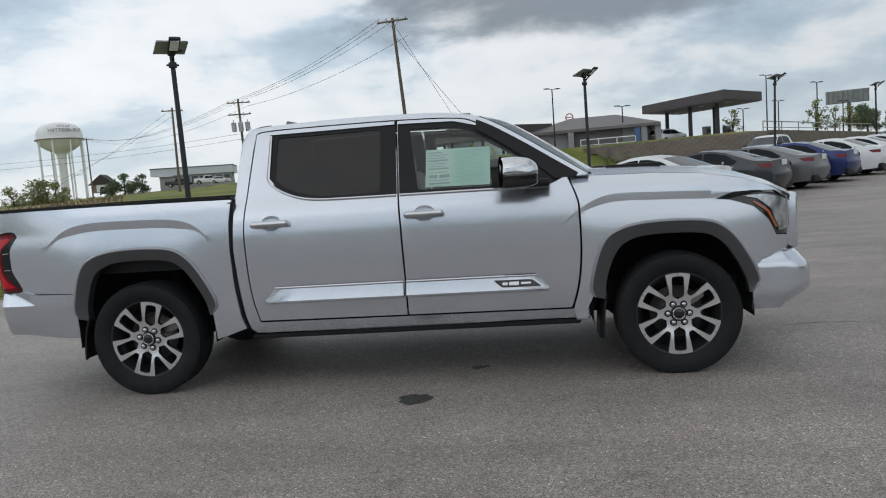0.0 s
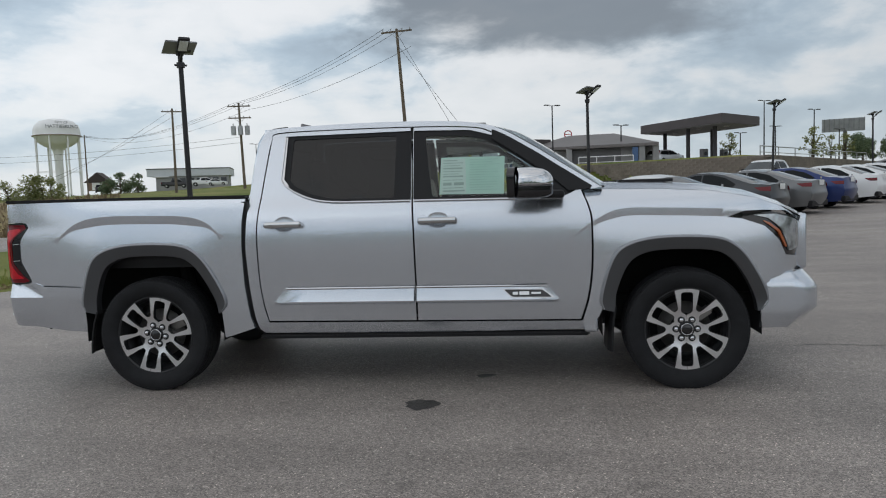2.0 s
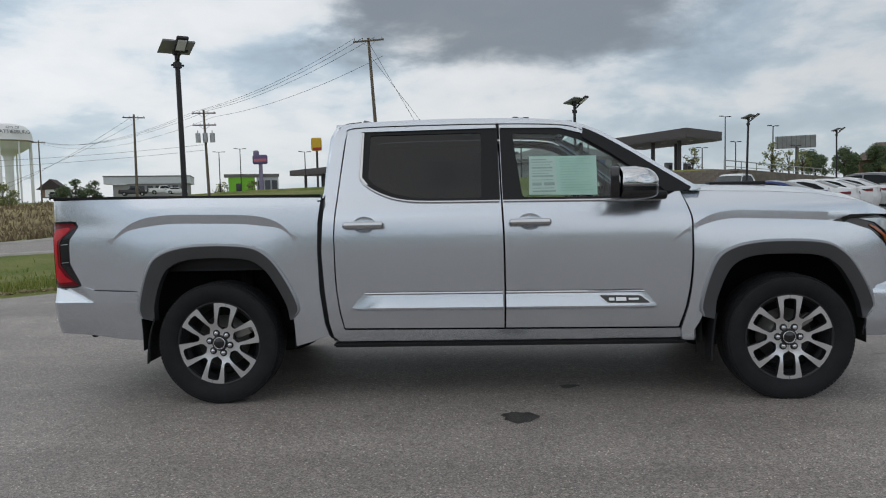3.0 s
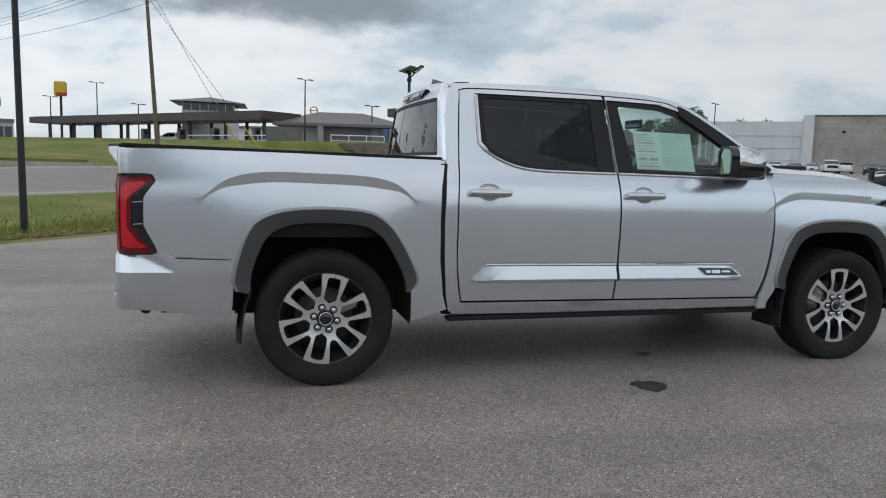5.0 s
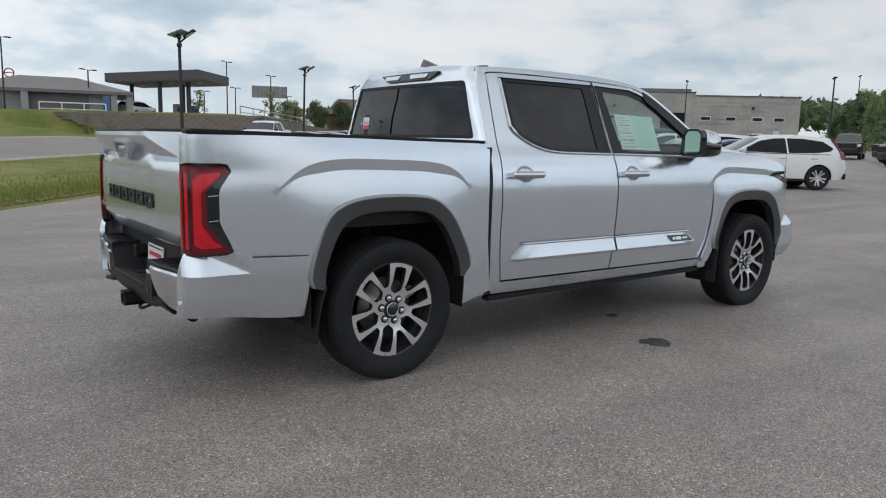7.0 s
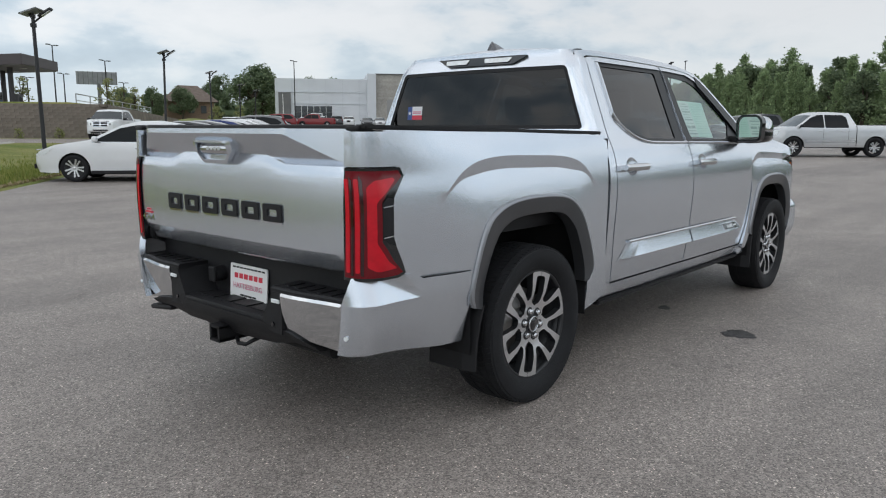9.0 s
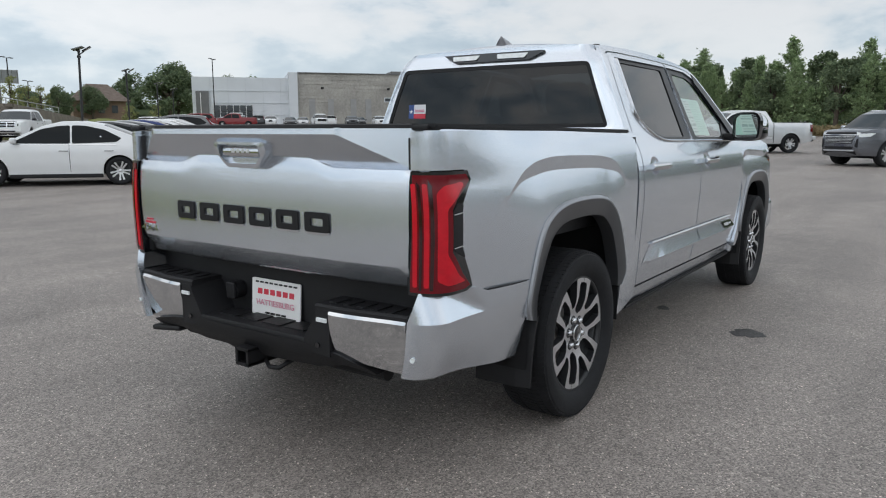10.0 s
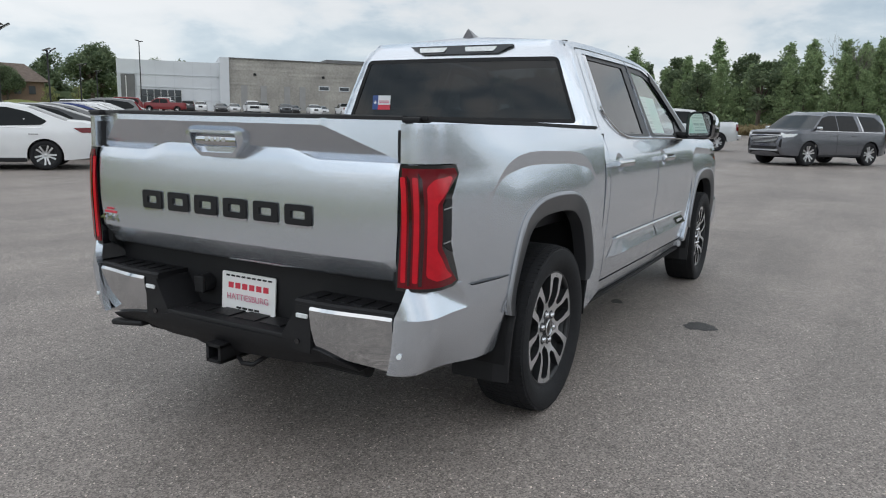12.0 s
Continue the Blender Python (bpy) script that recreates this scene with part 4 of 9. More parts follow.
def window_paper(d):
    """The dealer's sheet behind the front pane: a printed white column beside a pale green field."""
    place = lambda u, z, depth: (u, -(CAB_W(z) - 0.045 - depth), z)
    a = panel("window_sticker", d, [(2.075, 1.345), (2.520, 1.337), (2.530, 1.598), (2.085, 1.602)], place, PAPER_GREEN, "pale green paper window sticker", 0.1, rim=0.002)
    near = lambda u, z, depth: (u, -(CAB_W(z) - 0.042 - depth), z)
    panel("sticker_column", d, [(2.082, 1.350), (2.262, 1.346), (2.255, 1.590), (2.088, 1.594)], near, PAPER, "white printed column of the sticker", 0.1, rim=0.001)
    mark = lambda u, z, depth: (u, -(CAB_W(z) - 0.039 - depth), z)
    for z0, z1, x0, x1 in ((1.575, 1.582, 2.10, 2.20), (1.558, 1.563, 2.10, 2.24), (1.540, 1.544, 2.10, 2.22), (1.518, 1.528, 2.10, 2.235), (1.500, 1.504, 2.10, 2.23), (1.482, 1.486, 2.10, 2.21), (1.462, 1.472, 2.10, 2.24), (1.440, 1.444, 2.10, 2.235),
                           (1.405, 1.425, 2.10, 2.16), (1.405, 1.425, 2.175, 2.245), (1.385, 1.390, 2.10, 2.24), (1.362, 1.372, 2.10, 2.25)):
        panel("printed_line", a, [(x0, z0), (x1, z0), (x1, z1), (x0, z1)], mark, INK, step=0.1, rim=0.001)
    for i in range(13):
        z, w = 1.578 - 0.0175 * i, (0.20, 0.16, 0.21, 0.12, 0.19)[i % 5]
        panel("faint_line", a, [(2.285, z), (2.285 + w, z), (2.285 + w, z + 0.004), (2.285, z + 0.004)], mark, FAINT_INK, step=0.1, rim=0.001)


dr, df = doors(-1)
doors(1)
window_paper(df)


def cab():
    roof_edge = smooth_line([(0.735, 1.40), (0.748, 1.58), (0.772, 1.760), (0.815, 1.838), (0.90, 1.862), (1.20, 1.874), (1.60, 1.878), (2.05, 1.868), (2.32, 1.843), (2.50, 1.792), (2.72, 1.665), (2.95, 1.512), (3.175, 1.362)], 5)
    for s in (-1, 1):
        place = side("cab", s)
        outer = [(0.765, 0.430), (0.742, 0.53), (0.722, 0.75), (0.712, 1.0), (0.722, 1.2), (0.732, 1.36)]
        inner = [*[(u, z) for u, z in DOOR_REAR], *DOOR_TOP[1:]]
        poly = [*outer, *roof_edge, (3.10, 1.352), *reversed(inset_line(inner)), (0.846, 0.478), (1.90, 0.470), (3.022, 0.462), (3.06, 0.47), (3.06, 0.40), (1.9, 0.392), (0.80, 0.40)]
        rows = []
        for d in (0.010, 0.020, 0.032, 0.046):
            rows.append([(u + (d if u < 0.9 else 0) * 0.5, z - d) for u, z in roof_edge if 0.80 < u < 2.45 and z - d > 1.842 - 0.3 * max(0.0, u - 2.28)])
        panel("cab_side", truck, poly, place, SILVER, step=0.03, rim=0.03, flip=s > 0, soft=[r for r in rows if len(r) > 2])
        # black cover on the windscreen pillar, with a silver edge left outside
        slope = [p for p in roof_edge if 2.44 < p[0] < 3.16]
        cover = [(u - 0.018, z - 0.018) for u, z in slope] + [(3.10, 1.356)] + [(u, z) for u, z in ((2.955, 1.346), (2.848, 1.442), (2.612, 1.612), (2.44, 1.722))]
        panel("pillar_cover", truck, cover, lambda u, z, d: place(u, z, d - 0.004), PILLAR, "black windscreen pillar", 0.03, rim=0.006, flip=s > 0)
        # black sill tube below the doors
        bm = bmesh.new()
        box_into(bm, (1.92, s * 0.872, 0.372), (2.32, 0.07, 0.032))
        bmesh.ops.bevel(bm, geom=list(bm.edges), offset=0.010, segments=2, affect="EDGES")
        part("sill_strip", bm, BLACK, truck, "black sill strip", True)
    # roof skin
    top = [p for p in roof_edge if p[0] < 2.49 and p[1] > 1.80]
    skin("roof", top, 0.042, SILVER, truck)
    # windscreen
    glass_line = [p for p in roof_edge if p[0] >= 2.46]
    skin("windscreen", glass_line, 0.035, CLEAR, truck, inset_w=0.045, bulge_x=0.10, label="clear windscreen")
    for s in (-1, 1):
        verts, faces = [], []
        line = [p for p in roof_edge if p[0] >= 2.44]
        for x, z in line:
            w = CAB_W(z) - 0.004
            for j in range(5):
                t = 1 - 0.055 * j / 4 / w
                verts.append((x + 0.098 * (1 - t * t) * ss(x, 2.3, 2.6), s * t * w, z + 0.030 * (1 - t * t) * (0.8 + 0.2 * (1 - t * t))))
        for i in range(len(line) - 1):
            faces += [(i * 5 + j, i * 5 + j + 1, i * 5 + 6 + j, i * 5 + 5 + j) for j in range(4)]
        hang("windscreen_edge", mesh_of("windscreen_edge", verts, faces, PILLAR), truck)
    # rear screen with its black edge, the lamp bar and the drip channels
    def back(y, z, depth):
        x = float(np.interp(z, [1.36, 1.40, 1.58, 1.76, 1.84], [0.700, 0.712, 0.728, 0.752, 0.79])) - 0.055 * (1 - (y / 0.85) ** 2)
        # the corner rolls round to the cab's side
        w = CAB_W(z) - 0.002
        t = min(1.0, max(0.0, (abs(y) - w + 0.075) / 0.075))
        edge = float(np.interp(z, [1.36, 1.40, 1.58, 1.76, 1.84, 1.87], [0.733, 0.736, 0.749, 0.773, 0.818, 0.90])) + 0.004
        return (x + (edge - x) * (1 - math.sqrt(1 - t * t)) + depth, y, z)
    half = [(CAB_W(z) - 0.002, z) for z in (1.355, 1.40, 1.50, 1.60, 1.70, 1.76, 1.80, 1.835, 1.858)]
    body = [(-y, z) for y, z in half[:1]] + half + [(0.40, 1.868), (-0.40, 1.868)] + [(-y, z) for y, z in half[:0:-1]]
    hole = round_poly([(-0.790, 1.392), (0.790, 1.392), (0.650, 1.763), (-0.650, 1.763)], 0.03)
    panel("cab_back", truck, body, back, SILVER, step=0.03, holes=[hole], rim=0.02, flip=True)
    panel("rear_seal", truck, hole, lambda y, z, d: back(y, z, d + 0.004), BLACK, step=0.06, holes=[inset(hole, 0.022)], rim=0.012, flip=True)
    panel("rear_glass", truck, inset(hole, 0.02), lambda y, z, d: back(y, z, d + 0.008), TINT, "dark tinted rear screen", 0.08, rim=0.004, flip=True)
    bar = round_poly([(-0.375, 1.838), (-0.285, 1.787), (0.225, 1.787), (0.330, 1.838)], 0.012)
    lampbar = panel("high_brake_light", truck, bar, lambda y, z, d: back(y, z, d - 0.012 - 0.012 * (z - 1.787) / 0.05), GLOSS_BLACK, "black lamp bar over the rear screen", 0.03, rim=0.03, flip=True)
    for a, b in ((-0.255, -0.075), (0.075, 0.245)):
        panel("lamp_lens", lampbar, round_poly([(a - 0.02, 1.828), (a, 1.800), (b - 0.0, 1.800), (b + 0.01, 1.828)], 0.006), lambda y, z, d: back(y, z, d - 0.024), CLEAR_LAMP, step=0.02, rim=0.006, flip=True)
    for s in (-1, 1):
        line = [(x, s * (CAB_W(z) - 0.030), z + 0.004) for x, z in roof_edge if z > 1.74 and x < 0.95]
        v, f = tube_line(line, 0.006, 6)
        hang("roof_channel", mesh_of("roof_channel", v, f, PILLAR), truck)
    # shark-fin aerial
    v, f = [], []
    for i in range(9):
        t = i / 8
        x = 0.86 + 0.20 * t
        h = 0.060 * (1 - t) ** 0.8 * min(1, 1 - 0.0 * t)
        w = 0.020 * (1 - 0.75 * t) + 0.004
        zb = 1.895
        v += [(x, -w * 1.6, zb), (x + 0.0, -w * 0.5, zb + h * 0.7), (x + 0.004, 0, zb + h), (x, w * 0.5, zb + h * 0.7), (x, w * 1.6, zb)]
    for i in range(8):
        for j in range(4):
            f.append((i * 5 + j, i * 5 + j + 1, i * 5 + j + 6, i * 5 + j + 5))
    f.append((4, 3, 2, 1, 0))
    hang("aerial", mesh_of("aerial", v, f, surface("aerial_grey", (0.10, 0.10, 0.11), rough=0.3, coat=0.5)), truck, "grey shark-fin roof aerial")
    # red, white and blue state decal on the rear screen
    dec = lambda o: (lambda y, z, d: back(y, z, d - o))
    rect = lambda a, b, c, d: [(a, c), (b, c), (b, d), (a, d)]
    panel("decal_blue", truck, rect(0.555, 0.600, 1.452, 1.541), dec(-0.005), FLAG_BLUE, "blue field of the flag decal", 0.05, rim=0.001, flip=True)
    panel("decal_white", truck, rect(0.455, 0.555, 1.482, 1.541), dec(-0.005), DECAL_WHITE, "white field of the flag decal", 0.05, rim=0.001, flip=True)
    panel("decal_red", truck, rect(0.455, 0.555, 1.452, 1.482), dec(-0.005), PLATE_RED, "red field of the flag decal", 0.05, rim=0.001, flip=True)
    star = [(0.578 + (0.016 if k % 2 == 0 else 0.0065) * math.sin(math.pi * k / 5), 1.496 + (0.016 if k % 2 == 0 else 0.0065) * math.cos(math.pi * k / 5)) for k in range(10)]
    panel("decal_star", truck, star, dec(-0.003), DECAL_WHITE, step=0.02, rim=0.001, flip=True)
    for z in (1.503, 1.493):
        panel("decal_mark", truck, rect(0.465, 0.545, z, z + 0.006), dec(-0.003), PLATE_PINK, step=0.05, rim=0.001, flip=True)


def inset_line(line):
    """The door's outline moved out by a gap's width."""
    return [(u - 0.005 if u < 1.0 and z < 1.77 else u + (0.004 if z < 1.75 else 0.0), z + (0.005 if z > 1.35 else 0)) for u, z in line]


def skin(name, line, crown, mat, parent, inset_w=0.0, bulge_x=0.0, label=""):
    """A sheet from side to side over a line of (x, z) points on the cab's edge."""
    m = 17
    verts, faces = [], []
    for x, z in line:
        w = CAB_W(z) - inset_w - 0.004
        for j in range(m):
            t = -1 + 2 * j / (m - 1)
            verts.append((x + bulge_x * (1 - t * t) * ss(x, 2.3, 2.6), t * w, z + crown * (1 - t * t) * (0.8 + 0.2 * (1 - t * t))))
    for i in range(len(line) - 1):
        for j in range(m - 1):
            faces.append((i * m + j, (i + 1) * m + j, (i + 1) * m + j + 1, i * m + j + 1))
    return hang(name, mesh_of(name, verts, faces, mat), parent, label)


cab()


def gate_y(z):
    return 0.811 - 0.012 * ss(1.0 - z, 0.0, 0.2)


def gate_end(z):
    """Where, along the bed's side and round its corner, the gap beside the tailgate lies."""
    w = corner_w(z) - 0.034 - gate_y(z) - 0.011
    a = math.acos(max(0.0, 1 - w / 0.11))
    return -1.033 - 0.11 * a - max(0.0, w - 0.11)


GATE_EDGE = [(gate_end(z), z) for z in (1.238, 1.27, 1.30, 1.33, 1.372)]
LAMP_EDGE = [(gate_end(z), z) for z in (0.790, 0.85, 0.92, 1.0, 1.1, 1.2, 1.234)]


def bed():
    for s in (-1, 1):
        place = side("bed", s)
        arch = [(x, z) for x, z in reversed(REAR_ARCH)]
        poly = [(-0.8, 1.376), (-0.2, 1.374), (0.712, 1.358), (0.690, 1.2), (0.684, 1.006), (0.690, 0.75), (0.716, 0.529), (0.742, 0.446), (0.60, 0.400), (0.519, 0.378), (0.516, 0.50), *arch, (-0.548, 0.70), (-0.548, 0.762),
                (-0.850, 0.772), (-0.940, 0.802), (-0.962, 0.850), (-1.000, 0.95), (-1.000, 1.105), (-0.935, 1.198), (-0.973, 1.238), *GATE_EDGE]
        panel("bed_side", truck, poly, place, SILVER, "silver bed side with a pressed crease over the wheel", 0.028, rim=0.03, flip=s > 0, lines=crease_guides(REAR_CREASE, 0.060, -0.70, 0.53))
        panel("bed_gap", truck, [(0.688, 1.34), (0.728, 1.34), (0.715, 1.0), (0.722, 0.75), (0.745, 0.50), (0.79, 0.40), (0.74, 0.42), (0.70, 0.52), (0.680, 0.75), (0.675, 1.0)], lambda u, z, d: (u, s * (CAB_W(min(z, 1.2)) - 0.018 - d), z), BLACK, "black gap between bed and cab", 0.06, rim=0.05, flip=s > 0)
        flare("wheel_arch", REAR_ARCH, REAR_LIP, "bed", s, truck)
        wheel_well(REAR_ARCH, 0.0, s, truck)
        # rail cap
        bm = bmesh.new()
        box_into(bm, (-0.205, s * 0.880, 1.381), (1.82, 0.066, 0.018), ry=0.011)
        bmesh.ops.bevel(bm, geom=list(bm.edges), offset=0.006, segments=2, affect="EDGES")
        part("rail_cap", bm, BLACK, truck, "black bed rail cap", True)
        part("corner_cap", box((-1.085, s * 0.848, 1.386), (0.085, 0.072, 0.020), 0.006), BLACK, truck, "", True)
        part("bed_wall", box((-0.17, s * 0.845, 1.13), (1.75, 0.03, 0.44)), BLACK, truck)
        # mud flap
        for fx, fz in ((-0.455, 0.0), (3.225, -0.02)):
            verts = []
            for z, dx in ((0.58, 0.0), (0.50, -0.028), (0.42, -0.045), (0.34, -0.055), (0.275, -0.058)):
                for y in (0.965, 0.90, 0.80, 0.70):
                    for dt in (0.0, 0.012):
                        verts.append((fx + dx * (1 if fx < 1 else 0.5) + dt + (0.02 if y == 0.965 else 0), s * y, z + fz))
            faces = []
            for i in range(4):
                for j in range(3):
                    a = i * 8 + j * 2
                    faces += [(a, a + 2, a + 10, a + 8), (a + 1, a + 9, a + 11, a + 3)]
                faces += [(i * 8, i * 8 + 8, i * 8 + 9, i * 8 + 1), (i * 8 + 6, i * 8 + 7, i * 8 + 15, i * 8 + 14)]
            faces += [(32 + j * 2, 34 + j * 2, 35 + j * 2, 33 + j * 2) for j in range(3)]
            hang("mud_flap", mesh_of("mud_flap", verts, faces, BLACK, False), truck, "black mud flap")
    part("bed_floor", box((-0.17, 0, 0.90), (1.80, 1.68, 0.04)), BLACK, truck)
    part("bed_front", box((0.685, 0, 1.12), (0.04, 1.72, 0.46)), BLACK, truck)


bed()


def tail_light(s):
    """A wrap-round lamp: red body with upright ribs, a dark notch on the side and a black edge."""
    place = side("bed", s)
    def out(o):
        return lambda u, z, d: place(u, z, d - o)
    flip = s > 0
    shell = [(-0.983, 1.234), (-0.951, 1.234), (-0.931, 1.200), (-0.990, 1.120), (-0.998, 1.10), (-0.998, 0.95), (-0.946, 0.850), (-0.928, 0.806), (-0.963, 0.790), *LAMP_EDGE]
    t = panel("tail_light", truck, shell, out(0.002), GLOSS_BLACK, "red tail light with a black surround", 0.02, rim=0.04, flip=flip)
    lift = lambda o: (lambda u, z, d: place(u, z, d - o - 0.003 * math.sin(math.pi * min(1, max(0, (z - 0.80) / 0.42)))))
    edge = [(u + 0.008, min(1.222, max(0.802, z))) for u, z in LAMP_EDGE]
    red = [(-0.988, 1.222), (-0.964, 1.222), (-0.946, 1.198), (-1.036, 1.132), (-1.060, 1.10), (-1.060, 0.945), (-0.998, 0.862), (-0.946, 0.812), (-0.978, 0.802), *edge]
    panel("lens", t, red, lift(0.004), RED_LENS, "glossy red lens", 0.02, rim=0.012, flip=flip)
    strip = round_poly([(-1.082, 1.10), (-1.082, 0.94), (-1.030, 0.864), (-0.980, 0.832), (-1.078, 0.826), (-1.117, 0.845), (-1.119, 1.0), (-1.117, 1.160), (-1.086, 1.186), (-1.000, 1.196), (-0.985, 1.186)], 0.012)
    panel("bright_strip", t, strip, lift(0.0058), RED_BRIGHT, step=0.02, rim=0.004, flip=flip)
    for k, (a, w) in enumerate(((-1.131, 0.012), (-1.172, 0.010))):
        panel("lens_rib", t, [(a - w, 0.812), (a, 0.812), (a + 0.002, 1.0), (a, 1.185), (a - w, 1.208 - 0.01 * k), (a - w + 0.002, 1.0)], lift(0.0062), RED_DARK, step=0.02, rim=0.006, flip=flip)
    for a0, a1 in ((-1.164, -1.146), (-1.206, -1.188)):
        panel("bright_column", t, round_poly([(a0, 0.822), (a1, 0.822), (a1, 1.192), (a0, 1.192)], 0.006), lift(0.0056), RED_BRIGHT, step=0.02, rim=0.004, flip=flip)
    panel("side_notch", t, round_poly([(-0.994, 1.112), (-1.000, 1.09), (-1.000, 0.955), (-0.983, 0.92), (-1.018, 0.935), (-1.057, 0.955), (-1.057, 1.09), (-1.033, 1.118)], 0.006), out(0.005), BLACK, step=0.02, rim=0.008, flip=flip)

    for z0, z1 in ((1.083, 1.0865), (0.962, 0.9655)):
        panel("notch_line", t, [(-1.052, z0 - 0.004), (-1.004, z0), (-1.004, z1), (-1.052, z1 - 0.004)], out(0.0062), SATIN, step=0.03, rim=0.003, flip=flip)


tail_light(-1)
tail_light(1)


def tailgate():
    def zt(y):
        a = abs(y)
        return 1.362 - 0.122 * min(1.0, max(0.0, (a - 0.55) / 0.258))
    def zb(y):
        return 1.236 + 0.036 * min(1.0, max(0.0, (0.46 - abs(y)) / 0.12))
    def place(y, z, depth):
        x = -1.172 + 0.034 * (abs(y) / 0.84) ** 4
        t, b = zt(y), min(zb(y), zt(y) - 0.003)
        low = min(z, b)
        x += (low - 1.05) ** 2 / 4.2 + 0.25 * max(0.0, low - (b - 0.028)) + 0.62 * max(0.0, 0.885 - z)
        if z > b:
            x -= 0.84 * (min(z, t) - 1.266) * min(1.0, (z - b) / 0.004)
        if z > t:
            x += 0.05 * (z - t)
        return (x + depth, y, z)
    zs = [0.802, 0.88, 1.0, 1.1, 1.2, 1.25, 1.30, 1.35, 1.386]
    poly = [(gate_y(z), z) for z in zs] + [(-gate_y(z), z) for z in reversed(zs)]
    ys = [-0.806 + 1.612 * i / 80 for i in range(81)]
    g = panel("tailgate", truck, poly, place, SILVER, "silver tailgate with a stepped top edge", 0.024, rim=0.05, flip=True, sharp=60,
              lines=[[(y, zt(y)) for y in ys], [(y, min(zb(y), zt(y) - 0.003)) for y in ys], [(y, zb(y) + 0.004) for y in ys if zt(y) - zb(y) > 0.012], [(y, 0.885) for y in ys]])
    verts, faces = [], []
    for i in range(31):
        y = -0.800 + 1.600 * i / 30
        x = place(y, 1.386, 0)[0]
        verts += [(x - 0.003, y, 1.384), (x - 0.001, y, 1.396), (x + 0.010, y, 1.400), (-1.07, y, 1.400), (-1.07, y, 1.384)]
    for i in range(30):
        faces += [(i * 5 + j, i * 5 + (j + 1) % 5, i * 5 + 5 + (j + 1) % 5, i * 5 + 5 + j) for j in range(5)]
    hang("top_cap", mesh_of("top_cap", verts, faces, BLACK, False), g, "black cap along the tailgate")
    # handle in a hexagonal bezel
    def flat(o):
        return lambda y, z, d: (-1.165 - o + d, y, z)
    bez = [(-0.152, 1.330), (0.152, 1.330), (0.155, 1.292), (0.092, 1.226), (-0.092, 1.226), (-0.155, 1.292)]
    panel("handle_bezel", g, round_poly(bez, 0.01), lambda y, z, d: (-1.224 + 0.34 * max(0, 1.31 - z) + 0.25 * max(0, abs(y) - 0.115) + d, y, z), SILVER, step=0.02, holes=[round_poly([(-0.122, 1.320), (0.122, 1.320), (0.122, 1.270), (0.085, 1.243), (-0.085, 1.243), (-0.122, 1.270)], 0.008)], rim=0.05, flip=True)
    panel("handle_cup", g, bez, flat(0.018), SILVER, step=0.06, rim=0.01, flip=True)
    bm = bmesh.new()
    rod_into(bm, (-1.186, -0.108, 1.292), (-1.186, 0.108, 1.292), 0.027, seg=18)
    bmesh.ops.scale(bm, vec=(0.75, 1, 1), space=Matrix.Translation((1.186, 0, 0)), verts=bm.verts)
    part("handle", bm, CHROME, g, "chrome tailgate handle", True)
    for i in range(4):
        part("handle_mark", box((-1.205, -0.045 + 0.03 * i, 1.294), (0.006, 0.018, 0.016), 0.002), SATIN, g)
    # the raised name as six plain dark blocks with bright undersides
    for i, w in enumerate((0.120, 0.122, 0.126, 0.124, 0.124, 0.128)):
        y = 0.420 - 0.162 * i
        x = place(y, 1.025, 0)[0]
        shape = round_poly([(y - w / 2, 0.988), (y + w / 2, 0.988), (y + w / 2, 1.066), (y - w / 2, 1.066)], 0.012, 2)
        panel("name_block", g, shape, lambda a, z, d: (place(a, z, 0)[0] - 0.008 + d, a, z), BLACK, "matt black raised frame", 0.03, [round_poly([(y - w / 2 + 0.030, 1.012), (y + w / 2 - 0.030, 1.012), (y + w / 2 - 0.030, 1.042), (y - w / 2 + 0.030, 1.042)], 0.006, 2)], rim=0.009, flip=True)
        edge = round_poly([(y - w / 2 + 0.002, 0.979), (y + w / 2 - 0.01, 0.979), (y + w / 2 - 0.004, 0.990), (y - w / 2, 0.990)], 0.003, 2)
        panel("block_edge", g, edge, lambda a, z, d: (place(a, z, 0)[0] - 0.006 + d, a, z), CHROME, step=0.03, rim=0.006, flip=True)
    for z, h, w, m in ((0.962, 0.008, 0.05, PLATE_RED), (0.947, 0.010, 0.090, PLATE_RED)):
        panel("badge_bar", g, [(0.735 - w / 2, z - h / 2), (0.735 + w / 2, z - h / 2), (0.735 + w / 2, z + h / 2), (0.735 - w / 2, z + h / 2)], lambda a, q, d: (place(a, q, 0)[0] - 0.004 + d, a, q), m, step=0.03, rim=0.004, flip=True)
    lettering("4X4", 0.046, pose(place(0.735, 0.918, 0)[0] - 0.005, 0.735, 0.905, 90, 0, -90) @ Matrix.Diagonal((1.7, 1, 1, 1)), CHROME, g, 0.003)
    # dark gap round the gate
    for s in (-1, 1):
        strip = [(s * (gate_y(z) - 0.02), z) for z in zs[:-1]] + [(s * (gate_y(z) + 0.016), z) for z in reversed(zs[:-1])]
        panel("gate_gap", g, strip, lambda y, z, d: (-1.114 + d, y, z), BLACK, step=0.05, rim=0.01, flip=True)
    return g


tailgate()


